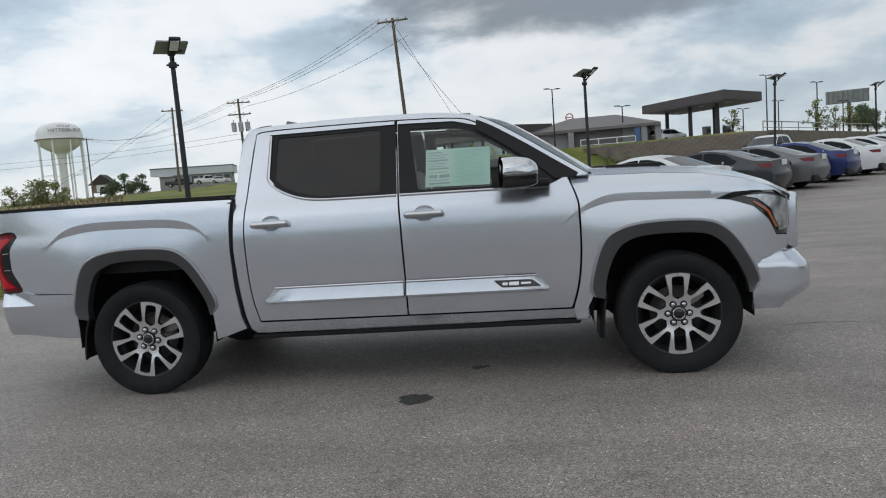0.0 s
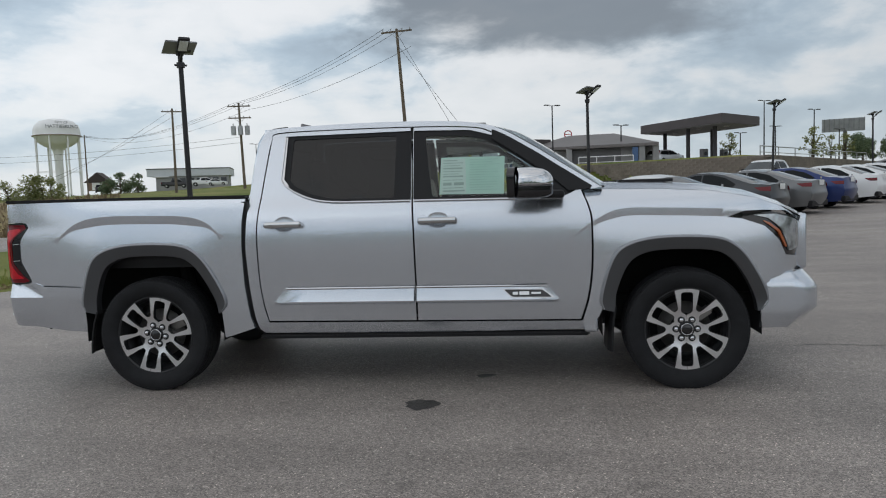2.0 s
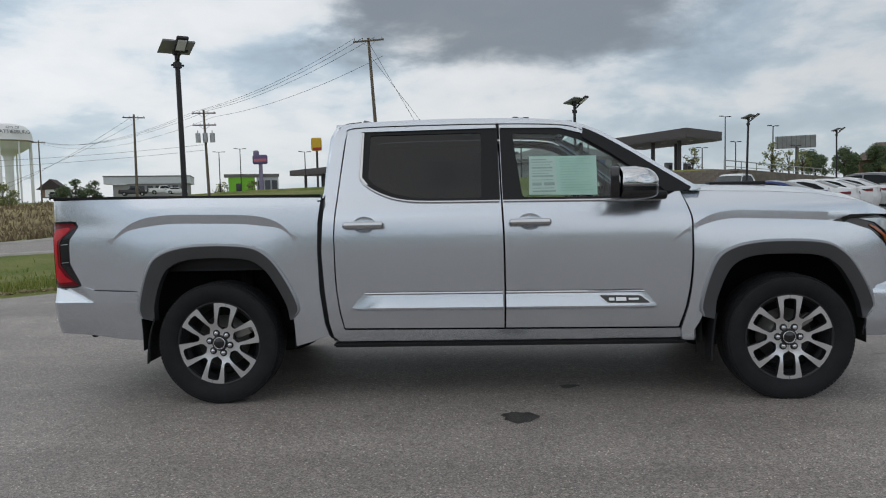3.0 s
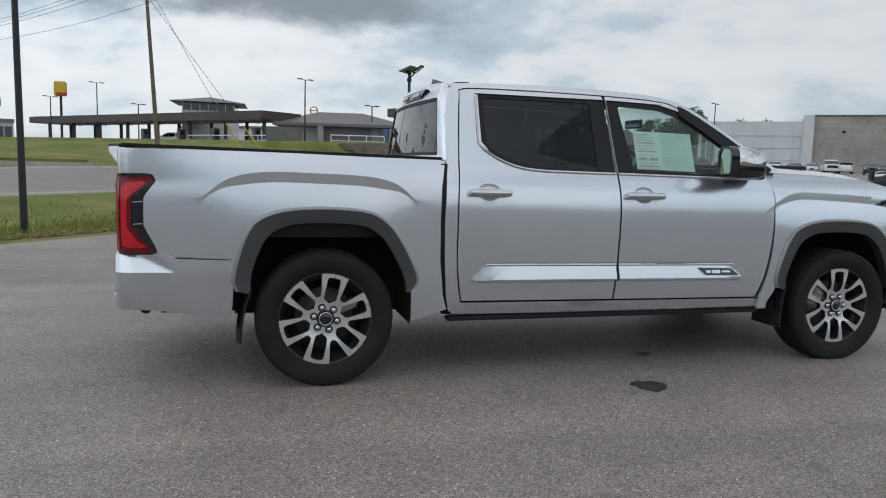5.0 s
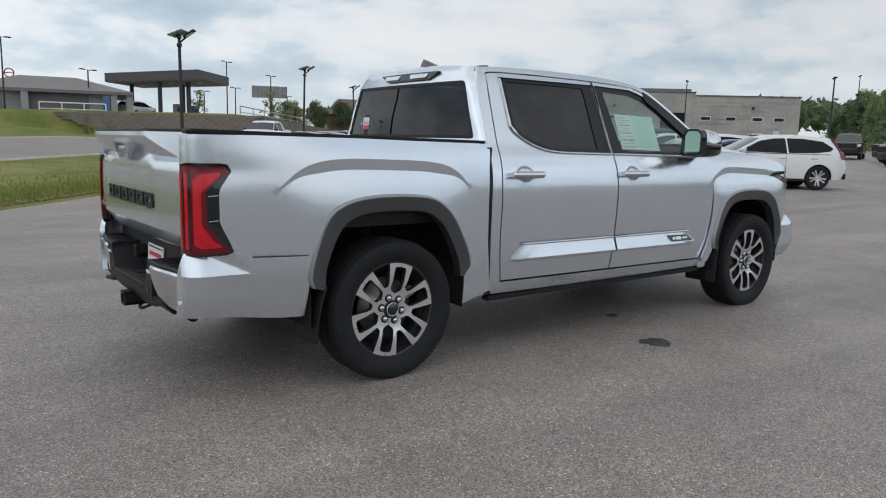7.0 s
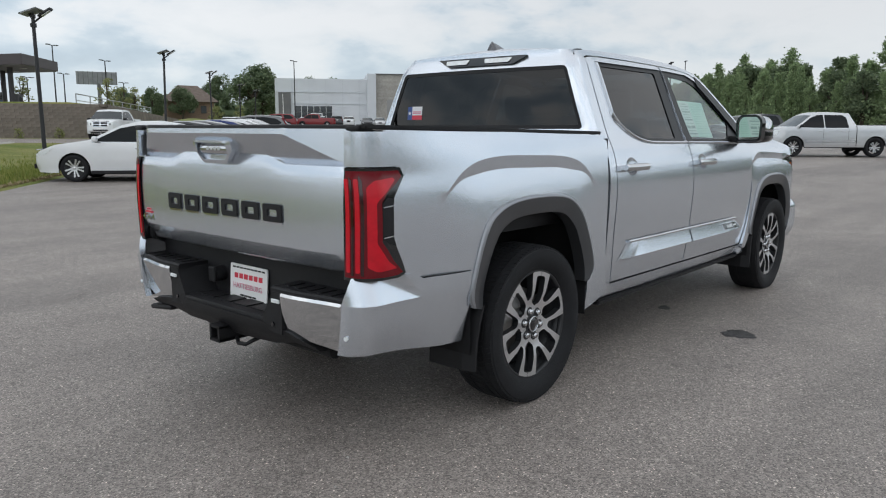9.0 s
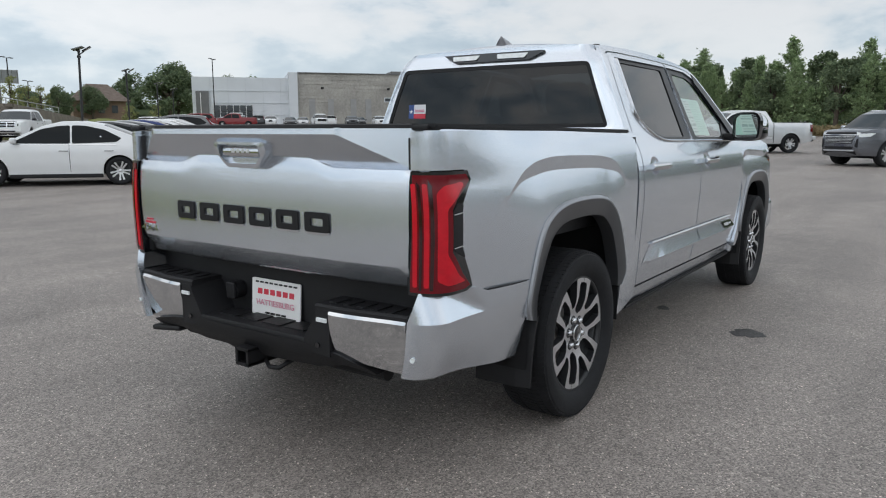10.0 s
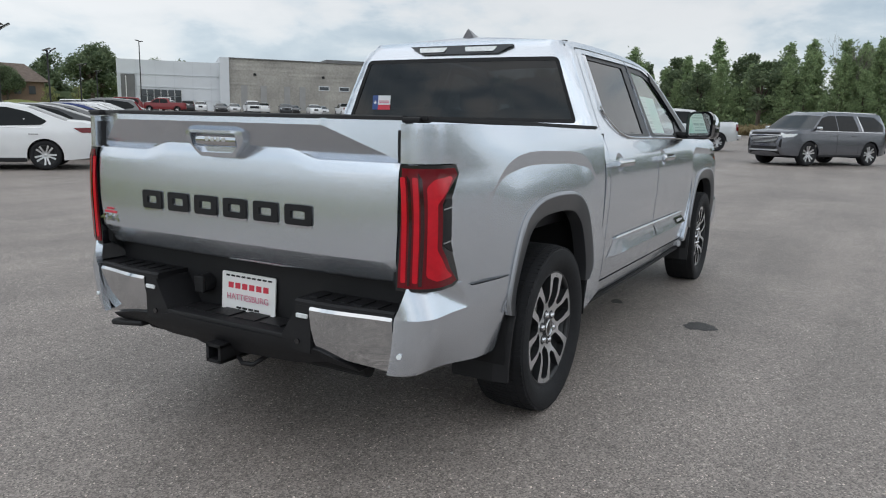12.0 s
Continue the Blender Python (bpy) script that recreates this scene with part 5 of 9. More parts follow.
def rear_bumper():
    for s in (-1, 1):
        place = side("bumper", s)
        poly = [(-0.535, 0.7605), (-0.525, 0.60), (-0.535, 0.425), (-0.70, 0.435), (-0.90, 0.458), (-1.05, 0.470), (-1.215, 0.478), (-1.232, 0.58), (-1.243, 0.690), (-1.205, 0.735), (-1.160, 0.800), (-1.0, 0.800), (-0.90, 0.796), (-0.83, 0.769)]
        seam = [(-0.836, 0.7755), (-0.70, 0.7705), (-0.538, 0.7645)]
        panel("bumper_seam", truck, seam + [(u, z - 0.0026) for u, z in reversed(seam)], lambda u, z, d: place(u, z, d - 0.0008), BLACK, "dark seam above the bumper corner", 0.03, rim=0.01, flip=s > 0)
        c = panel("bumper_corner", truck, poly, place, SILVER, "silver bumper corner", 0.022, rim=0.03, flip=s > 0, sharp=50, lines=[[(-1.242 + 0.416 * i / 30, 0.690) for i in range(31)], [(-0.828 - 0.100 * i / 8, 0.693 + 0.100 * i / 8) for i in range(9)]])
        part("parking_sensor", rod((-1.150, s * 0.836, 0.555), (-1.170, s * 0.843, 0.555), 0.0095, seg=14), CLEAR_LAMP, c, "round parking sensor")
        # chrome end, wrapped round
        def chrome_at(y, z, d):
            a = abs(y)
            x = -1.207 + 0.040 * ss(a, 0.50, 0.84) + 0.16 * (0.69 - z) + 0.10 * max(0.0, 0.55 - z) + 0.8 * max(0.0, z - 0.678)
            return (x + d, y, z)
        y0, y1 = sorted((s * 0.462, s * 0.808))
        b = panel("bumper_end", truck, round_poly([(y0, 0.472 if s < 0 else 0.515), (y1, 0.515 if s < 0 else 0.472), (y1, 0.690), (y0, 0.690)], 0.006), chrome_at, CHROME, "chrome bumper end", 0.03, rim=0.05, flip=True, sharp=22, lines=[[(y0 + 0.004 + (y1 - y0 - 0.008) * i / 12, 0.678) for i in range(13)]])
        part("bumper_gap", box((-1.088, s * 0.806, 0.600), (0.09, 0.026, 0.170)), BLACK, b)
        # step pad
        verts, faces = [], []
        for i in range(9):
            y = 0.385 + 0.425 * i / 8
            x = chrome_at(s * y, 0.69, 0)[0]
            verts += [(x + 0.004, s * y, 0.684), (x + 0.004, s * y, 0.702), (x + 0.014, s * y, 0.710), (-1.02, s * y, 0.710), (-1.02, s * y, 0.684)]
        for i in range(8):
            faces += [(i * 5 + j, i * 5 + (j + 1) % 5, i * 5 + 5 + (j + 1) % 5, i * 5 + 5 + j) for j in range(5)]
        faces += [(0, 1, 2, 3, 4), (44, 43, 42, 41, 40)]
        p = hang("step_pad", mesh_of("step_pad", verts, faces, BLACK, False), truck, "ribbed black step pad")
        bm = bmesh.new()
        for i in range(5):
            box_into(bm, (-1.105, s * (0.44 + 0.07 * i), 0.712), (0.09, 0.035, 0.006))
        part("pad_rib", bm, BLACK, p)
        # plate lamp and the sloping cheek
        v = [(-1.195, s * 0.46, 0.690), (-1.195, s * 0.46, 0.505), (-1.195, s * 0.30, 0.515), (-1.198, s * 0.33, 0.575), (-1.195, s * 0.385, 0.665), (-1.195, s * 0.395, 0.690),
             (-1.03, s * 0.46, 0.690), (-1.03, s * 0.46, 0.505), (-1.03, s * 0.28, 0.515), (-1.03, s * 0.305, 0.575), (-1.03, s * 0.365, 0.665), (-1.03, s * 0.375, 0.690)]
        fs = [(0, 1, 2, 3, 4, 5)] + [(i, (i + 1) % 6, (i + 1) % 6 + 6, i + 6) for i in range(6)]
        ch = hang("bumper_cheek", mesh_of("bumper_cheek", v, fs, BLACK, False), truck)
        part("plate_lamp", box((-1.200, s * 0.425, 0.650), (0.010, 0.055, 0.018), 0.004), CLEAR_LAMP, ch)
        part("sensor_dot", rod((-1.19, s * 0.40, 0.545), (-1.202, s * 0.40, 0.545), 0.011, seg=12), GLOSS_BLACK, ch)
    # middle: recessed back wall, tray and lower valance
    part("plate_recess", box((-1.015, 0, 0.655), (0.03, 1.62, 0.28)), BLACK, truck)
    tray = part("step_tray", box((-1.115, 0, 0.548), (0.165, 0.66, 0.035), 0.008), BLACK, truck, "black ribbed centre step", True)
    bm = bmesh.new()
    for i in range(4):
        box_into(bm, (-1.095, -0.21 + 0.14 * i, 0.568), (0.10, 0.11, 0.006))
    part("tray_rib", bm, BLACK, tray)
    def val(y, z, d):
        return (-1.205 + 0.05 * (1 - ss(z, 0.42, 0.52)) + 0.03 * (abs(y) / 0.7) ** 2 + d, y, z)
    panel("valance", truck, round_poly([(-0.66, 0.455), (-0.52, 0.478), (-0.36, 0.440), (-0.10, 0.430), (0.16, 0.430), (0.20, 0.442), (0.36, 0.440), (0.52, 0.470), (0.74, 0.45), (0.76, 0.47), (0.56, 0.515), (0.30, 0.545), (-0.30, 0.545), (-0.50, 0.52), (-0.64, 0.475)], 0.015), val, BLACK, "black lower valance", 0.035, rim=0.06, flip=True)
    # plate with plain bars in place of its words
    tilt = lambda o: (lambda y, z, d: (-1.040 - 0.06 * (0.73 - z) - o + d, y, z))
    pl = panel("licence_plate", truck, round_poly([(-0.150, 0.562), (0.155, 0.562), (0.155, 0.728), (-0.150, 0.728)], 0.008), tilt(0.0), WHITE_PLASTIC, "white dealer plate with red bars", 0.1, rim=0.006, flip=True)
    for a, b, z0, z1, m in (*[(-0.112 + 0.040 * i, -0.112 + 0.040 * i + 0.027, 0.660, 0.684, PLATE_RED) for i in range(6)], 
                            *[(-0.130 + 0.030 * i, -0.130 + 0.030 * i + 0.020, 0.709, 0.716, BLACK) for i in range(9)], *[(-0.062 + 0.034 * i, -0.062 + 0.034 * i + 0.026, 0.574, 0.582, BLACK) for i in range(4)]):
        panel("plate_bar", pl, [(a, z0), (b, z0), (b, z1), (a, z1)], tilt(0.003), m, step=0.1, rim=0.003, flip=True)
    lettering("HATTIESBURG", 0.038, pose(-1.0525, 0.0, 0.612, 93.4, 0, -90) @ Matrix.Diagonal((0.98, 1, 1, 1)), PLATE_PINK, pl, 0.0006)
    # trailer socket and hitch
    sock = part("trailer_socket", rod((-1.03, 0.245, 0.665), (-1.085, 0.245, 0.660), 0.040, seg=18), BLACK, truck, "round black trailer socket", True)
    part("socket_lid", box((-1.092, 0.240, 0.665), (0.016, 0.055, 0.075), 0.006), BLACK, sock)
    bm = bmesh.new()
    for y, z, w, h in ((0.0, 0.0, 0.082, 0.014), (0.0, -0.066, 0.082, 0.014), (0.034, -0.033, 0.014, 0.066), (-0.034, -0.033, 0.014, 0.066)):
        box_into(bm, (-1.12, 0.02 + y, 0.462 + z), (0.22, w, h))
    h = part("hitch", bm, BLACK, truck, "square black hitch receiver")
    v, f = tube_line([(-1.14, -0.03, 0.40), (-1.16, -0.07, 0.385), (-1.16, -0.13, 0.39), (-1.12, -0.15, 0.41), (-1.06, -0.15, 0.42)], 0.010)
    hang("chain_loop", mesh_of("chain_loop", v, f, BLACK), h)
    part("bumper_bracket", box((-1.08, 0.66, 0.438), (0.16, 0.22, 0.028), 0.012, rx=-0.12), BLACK, truck, "", True)
    part("hitch_beam", rod((-1.03, -0.62, 0.43), (-1.03, 0.62, 0.43), 0.035, seg=12), UNDER, truck)


rear_bumper()


def front_end():
    for s in (-1, 1):
        place = side("fender", s)
        arch = list(reversed(FRONT_ARCH))
        hood_side = [(3.10, 1.350), (3.30, 1.342), (3.60, 1.334), (3.90, 1.312), (4.15, 1.262), (4.33, 1.198), (4.46, 1.130)]
        poly = [*reversed(FRONT_EDGE), *hood_side[0:], (4.46, 1.125), (4.36, 1.172), (4.20, 1.180), (4.08, 1.178), (3.968, 1.138), (4.06, 1.128), (4.20, 1.078), (4.30, 0.985), (4.36, 0.882), (4.48, 0.87), (4.50, 0.80), (4.40, 0.762), (4.24, 0.735), *arch, (3.14, 0.50), (3.10, 0.44), (3.035, 0.44)]
        poly = [p for i, p in enumerate(poly) if i == 0 or p != poly[i - 1]]
        panel("fender", truck, poly, place, SILVER, "silver front wing with a pressed crease", 0.03, rim=0.03, flip=s > 0, lines=crease_guides(FRONT_CREASE, 0.052, 3.125, 3.955))
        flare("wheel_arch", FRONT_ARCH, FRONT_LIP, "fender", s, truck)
        wheel_well(FRONT_ARCH, 3.70, s, truck)
        lamp = round_poly([(3.972, 1.137), (4.085, 1.172), (4.20, 1.176), (4.46, 1.130), (4.62, 1.10), (4.62, 0.90), (4.48, 0.875), (4.365, 0.885), (4.305, 0.985), (4.205, 1.075), (4.06, 1.125)], 0.01)
        out = lambda o: (lambda u, z, d: place(u, z, d - o))
        L = panel("headlight", truck, lamp, out(-0.014), GLOSS_BLACK, "clear headlight with an amber corner and black surround", 0.03, rim=0.04, flip=s > 0)
        panel("amber_lens", L, round_poly([(4.20, 1.112), (4.235, 1.098), (4.312, 1.045), (4.378, 0.935), (4.364, 0.928), (4.298, 1.036), (4.22, 1.090), (4.20, 1.104)], 0.008), out(-0.004), AMBER, step=0.03, rim=0.01, flip=s > 0)
        panel("lamp_unit", L, round_poly([(4.13, 1.150), (4.28, 1.152), (4.45, 1.115), (4.60, 1.08), (4.60, 0.93), (4.40, 0.905), (4.325, 1.055), (4.23, 1.126)], 0.01), out(-0.003), HEADLAMP, step=0.03, rim=0.01, flip=s > 0)
        # bumper side
        def bump(u, z, d):
            w = 0.972 - 0.06 * ss(z, 0.69, 0.80) - 0.05 * (1 - ss(z, 0.36, 0.52))
            x, w = corner_map(u, w, 4.40, 0.24, 1)
            return (x - 0.035 * ss(u, 4.3, 4.6) - 0.16 * ss(u, 4.3, 4.6) * max(0.0, 0.52 - z) / 0.14 - 0.08 * ss(u, 4.3, 4.6) * max(0.0, z - 0.66) / 0.11, s * (w - d), z)
        panel("front_bumper_side", truck, [(4.19, 0.400), (4.180, 0.527), (4.228, 0.61), (4.215, 0.70), (4.20, 0.738), (4.42, 0.766), (4.95, 0.775), (4.95, 0.50), (4.62, 0.435), (4.45, 0.405)], bump, SILVER, step=0.04, rim=0.03, flip=s > 0)
        part("front_sill", box((3.09, s * 0.90, 0.43), (0.10, 0.06, 0.10), 0.02), SILVER, truck)
    # bonnet
    line = [(3.10, 1.352), (3.30, 1.344), (3.60, 1.336), (3.90, 1.314), (4.15, 1.264), (4.33, 1.200), (4.47, 1.130), (4.54, 1.05)]
    m = 19
    verts, faces = [], []
    for x, z in line:
        w = FENDER_W(z) - 0.002
        if x > 4.16:
            w = corner_map(x, w, 4.16, 0.36, 1)[1] if x < 4.5 else 0.60
        for j in range(m):
            t = -1 + 2 * j / (m - 1)
            rise = 0.045 * (1 - t ** 4) * (1 - 0.5 * ss(x, 4.1, 4.5)) + 0.012 * ss(abs(t), 0.45, 0.65) * (1 - ss(abs(t), 0.75, 0.95))
            verts.append((x + 0.10 * (1 - t * t) * ss(x, 4.0, 4.5), t * w, z + rise))
    for i in range(len(line) - 1):
        for j in range(m - 1):
            faces.append((i * m + j, (i + 1) * m + j, (i + 1) * m + j + 1, i * m + j + 1))
    b = hang("bonnet", mesh_of("bonnet", verts, faces, SILVER), truck)
    for s in (-1, 1):
        part("bonnet_vent", box((3.52, s * 0.50, 1.394), (0.38, 0.12, 0.026), 0.008), BLACK, b, "black bonnet vent")
    part("cowl", box((3.14, 0, 1.352), (0.14, 1.55, 0.04), 0.01), BLACK, truck)
    # grille and bumper middle
    g = part("grille", box((4.56, 0, 0.95), (0.05, 1.30, 0.34), 0.03), CHROME, truck, "chrome grille surround", True)
    part("grille_mesh", box((4.575, 0, 0.95), (0.04, 1.16, 0.26), 0.01), BLACK, g)
    part("front_bumper", box((4.55, 0, 0.60), (0.10, 1.30, 0.24), 0.05, seg=3), SILVER, truck, "", True)
    for s in (-1, 1):
        part("grille_edge", box((4.520, s * 0.655, 0.950), (0.09, 0.10, 0.38), 0.022, seg=3), SILVER, truck, "", True)


front_end()


def mirror(s):
    """A door mirror: chrome upper cap, black shell below and the glass towards the rear."""
    arm = part("mirror_arm", box((2.835, s * 0.965, 1.325), (0.17, 0.22, 0.055), 0.02), BLACK, truck, "", True)
    def blob(z0, z1, top, bottom, mat, name, label):
        rows, m = 9, 16
        verts, faces = [], []
        for i in range(rows):
            f = i / (rows - 1)
            z = z0 + (z1 - z0) * f
            k = 1.0
            if top:
                k = math.sqrt(max(0.0, 1 - max(0, (f - 0.15) / 0.85) ** 2.2)) * 0.92 + 0.08
            if bottom:
                k = math.sqrt(max(0.0, 1 - max(0, (0.5 - f) / 0.5) ** 2.4)) * 0.90 + 0.10
            for j in range(m):
                a = 2 * math.pi * j / m
                ca, sa = math.cos(a), math.sin(a)
                ex = math.copysign(abs(ca) ** 0.75, ca)
                ey = math.copysign(abs(sa) ** 0.7, sa)
                verts.append((2.700 + (0.150 if ex > 0 else 0.118) * ex * (k if ex > 0 else 0.80 + 0.20 * k), s * (1.100 + 0.120 * ey * (0.25 + 0.75 * k)), z))
        for i in range(rows - 1):
            for j in range(m):
                faces.append((i * m + j, i * m + (j + 1) % m, (i + 1) * m + (j + 1) % m, (i + 1) * m + j))
        faces += [tuple(range((rows - 1) * m, rows * m)), tuple(reversed(range(m)))]
        return hang(name, mesh_of(name, verts, faces, mat), arm, label)
    blob(1.385, 1.505, True, False, CHROME, "mirror_cap", "chrome mirror cap")
    blob(1.298, 1.392, False, True, GLOSS_BLACK, "mirror_shell", "black mirror shell")
    # the rear face: a rounded black rim with the glass let into it, turned a little towards the driver
    c, q = Vector((2.566, s * 1.100, 1.402)), 0.20 * s
    def face(o):
        return lambda y, z, d: (c.x - y * math.sin(q) + (d - o) * math.cos(q), c.y + y * math.cos(q) + (d - o) * math.sin(q), c.z + z)
    ring = round_poly([(-0.098, -0.092), (0.098, -0.098), (0.104, 0.066), (0.066, 0.106), (-0.066, 0.106), (-0.104, 0.066)], 0.045, 4)
    panel("mirror_frame", arm, ring, face(0.0), GLOSS_BLACK, step=0.04, holes=[inset(ring, 0.017)], rim=0.05, flip=True)
    panel("mirror_glass", arm, inset(ring, 0.015), face(-0.008), MIRROR, "mirror glass", 0.05, rim=0.006, flip=True)


mirror(-1)
mirror(1)


def cabin():
    part("cabin_floor", box((1.95, 0, 0.62), (2.5, 1.60, 0.06)), TRIM_DARK, truck)
    part("firewall", box((3.10, 0, 0.95), (0.06, 1.62, 0.70)), TRIM_DARK, truck)
    part("cabin_back", box((0.80, 0, 1.00), (0.05, 1.60, 0.72)), TRIM_DARK, truck)
    part("headliner", box((1.62, 0, 1.84), (1.55, 1.15, 0.02)), surface("headliner", (0.42, 0.41, 0.39), rough=0.9), truck)
    for s in (-1, 1):
        part("door_lining", box((1.95, s * 0.86, 0.94), (2.22, 0.05, 0.66)), TRIM_DARK, truck)
    d = part("dashboard", box((2.86, 0, 1.14), (0.48, 1.56, 0.30), 0.06, seg=3), TRIM_DARK, truck, "dark dashboard", True)
    part("display", box((2.66, 0.0, 1.33), (0.03, 0.34, 0.17), 0.012), GLOSS_BLACK, d)
    w = hang("steering_wheel", mesh_of("steering_wheel", *spin([(0.205, 0.0), (0.195, 0.012), (0.185, 0.0), (0.195, -0.012)], 32, closed=True), TRIM_DARK), truck, "", pose(2.55, 0.40, 1.22, 0, 20, 90))
    part("steering_hub", box((0, 0, 0), (0.36, 0.03, 0.07), 0.02), TRIM_DARK, w)
    for x, ys in ((2.05, (-0.40, 0.40)), (1.16, (-0.45, 0.45))):
        for y in ys:
            base = part("seat", box((x + 0.10, y, 0.86), (0.52, 0.54, 0.16), 0.05, seg=3), LEATHER, truck, "brown leather seat", True)
            part("seat_back", box((x - 0.20, y, 1.17), (0.16, 0.52, 0.62), 0.06, ry=-0.2, seg=3), LEATHER, base, "", True)
            part("headrest", box((x - 0.28, y, 1.56), (0.11, 0.26, 0.19), 0.045, ry=-0.15, seg=3), LEATHER, base, "", True)
            for dy in (-0.06, 0.06):
                part("headrest_post", rod((x - 0.26, y + dy, 1.42), (x - 0.28, y + dy, 1.50), 0.008, seg=8), CHROME, base)
    part("rear_view_mirror", box((2.52, 0, 1.70), (0.03, 0.24, 0.07), 0.012), GLOSS_BLACK, truck)


cabin()


def chassis():
    part("frame", box((1.75, 0, 0.50), (5.4, 0.95, 0.16)), UNDER, truck)
    for s in (-1, 1):
        part("frame_rail", box((1.75, s * 0.50, 0.49), (5.5, 0.10, 0.18), 0.01), UNDER, truck)
    part("rear_axle", rod((0, -0.75, 0.40), (0, 0.75, 0.40), 0.055), UNDER, truck)
    bm = bmesh.new()
    bmesh.ops.create_uvsphere(bm, u_segments=16, v_segments=10, radius=0.17, matrix=Matrix.Translation((0, 0.05, 0.40)))
    part("differential", bm, UNDER, truck, "", True)
    part("front_axle", rod((3.70, -0.75, 0.40), (3.70, 0.75, 0.40), 0.045), UNDER, truck)
    part("engine_bay", box((3.75, 0, 0.85), (1.3, 0.98, 0.62)), UNDER, truck)
    part("exhaust", rod((0.4, -0.42, 0.40), (-0.95, -0.55, 0.42), 0.035), UNDER, truck)
    for s in (-1, 1):
        part("spring", rod((0.12, s * 0.52, 0.42), (0.05, s * 0.52, 0.85), 0.05), UNDER, truck)
        part("lower_skirt", box((1.9, s * 0.78, 0.44), (2.3, 0.12, 0.10)), UNDER, truck)


chassis()


# ---- parked cars ----
def car_paint(name, col, metal=0.3, rough=0.3):
    return surface(name, col, rough=rough, metal=metal, coat=0.55, var=0.02, scale=4)


WHITE = car_paint("white_car_paint", (0.74, 0.75, 0.76), 0.0, 0.35)
GREY = car_paint("dark_grey_car_paint", (0.040, 0.042, 0.046), 0.5)
MIDGREY = car_paint("grey_car_paint", (0.15, 0.153, 0.158), 0.5)
BLUE = car_paint("blue_car_paint", (0.007, 0.024, 0.125), 0.4)
NAVY = car_paint("indigo_car_paint", (0.03, 0.03, 0.16), 0.4)
BLACK_CAR = car_paint("black_car_paint", (0.015, 0.015, 0.017), 0.2)
STEEL = car_paint("steel_grey_car_paint", (0.150, 0.155, 0.172), 0.7, 0.24)
PALE = car_paint("pale_silver_car_paint", (0.62, 0.63, 0.64), 0.55, 0.24)
RED = car_paint("red_car_paint", (0.20, 0.014, 0.018), 0.2)
CAR_GLASS = surface("car_window", (0.007, 0.009, 0.010), rough=0.06, coat=0.0, var=0.2, scale=2, spec=0.2)
CAR_SCREEN = surface("car_windscreen", (0.025, 0.030, 0.032), rough=0.06, coat=0.25, var=0.25, scale=2, spec=0.6)


def simple_wheel_meshes():
    tyre = mesh_of("tyre", *spin([(0.68, -0.24), (0.74, -0.30), (0.88, -0.32), (0.97, -0.28), (1.0, -0.2), (1.0, 0.2), (0.95, 0.3), (0.7, 0.3)], 36), RUBBER)
    rim = mesh_of("rim", *spin([(0.70, -0.25), (0.68, -0.28), (0.64, -0.27), (0.62, -0.17), (0.2, -0.10), (0.0, -0.10)], 36), DARK_METAL)
    bm = bmesh.new()
    for sg in (-1, 1):
        ring = []
        for r, off, half, y in ((0.10, 0.05, 0.08, -0.23), (0.35, 0.085, 0.058, -0.26), (0.67, 0.145, 0.078, -0.285)):
            ring.append([bm.verts.new(p) for p in ((r, y + 0.08, sg * off - half), (r, y, sg * off - half * 0.8), (r, y, sg * off + half * 0.8), (r, y + 0.08, sg * off + half))])
        for a, b in zip(ring, ring[1:]):
            for i in range(3):
                bm.faces.new((a[i], a[i + 1], b[i + 1], b[i]))
    bmesh.ops.recalc_face_normals(bm, faces=bm.faces)
    spoke = bpy.data.meshes.new("spoke")
    bm.to_mesh(spoke)
    bm.free()
    spoke.materials.append(SATIN)
    cap = mesh_of("hub_cap", *spin([(0.13, -0.18), (0.12, -0.245), (0.0, -0.25)], 16), SATIN)
    return tyre, rim, spoke, cap


CAR_WHEEL = simple_wheel_meshes()

# body lines: (along, up) from the front's foot over the roof to the rear's foot, and the stretches that are glass
SEDAN = dict(line=[(2.24, 0.22), (2.31, 0.40), (2.30, 0.58), (2.20, 0.72), (1.80, 0.87), (1.02, 0.985), (0.28, 1.355), (-0.05, 1.435), (-0.55, 1.445), (-1.02, 1.375), (-1.78, 1.085), (-2.10, 1.065), (-2.25, 1.03), (-2.29, 0.80), (-2.34, 0.62), (-2.26, 0.26)],
             screen=(5, 6), back=(9, 10), wheels=(1.36, -1.35), r=0.325, w=0.905, top=0.60, belt=0.93, roof=1.44, sill=0.19,
             panes=[[(0.92, 0.965), (0.30, 1.285), (-0.05, 1.355), (-0.30, 1.372), (-0.32, 0.955)], [(-0.36, 0.955), (-0.34, 1.372), (-0.62, 1.365), (-1.05, 1.27), (-1.42, 1.075), (-1.30, 0.99)]],
             tail=[(-1.93, 0.935), (-2.30, 0.945), (-2.31, 0.83), (-2.10, 0.83)], head=[(1.82, 0.80), (2.29, 0.66), (2.27, 0.58), (2.0, 0.66)])
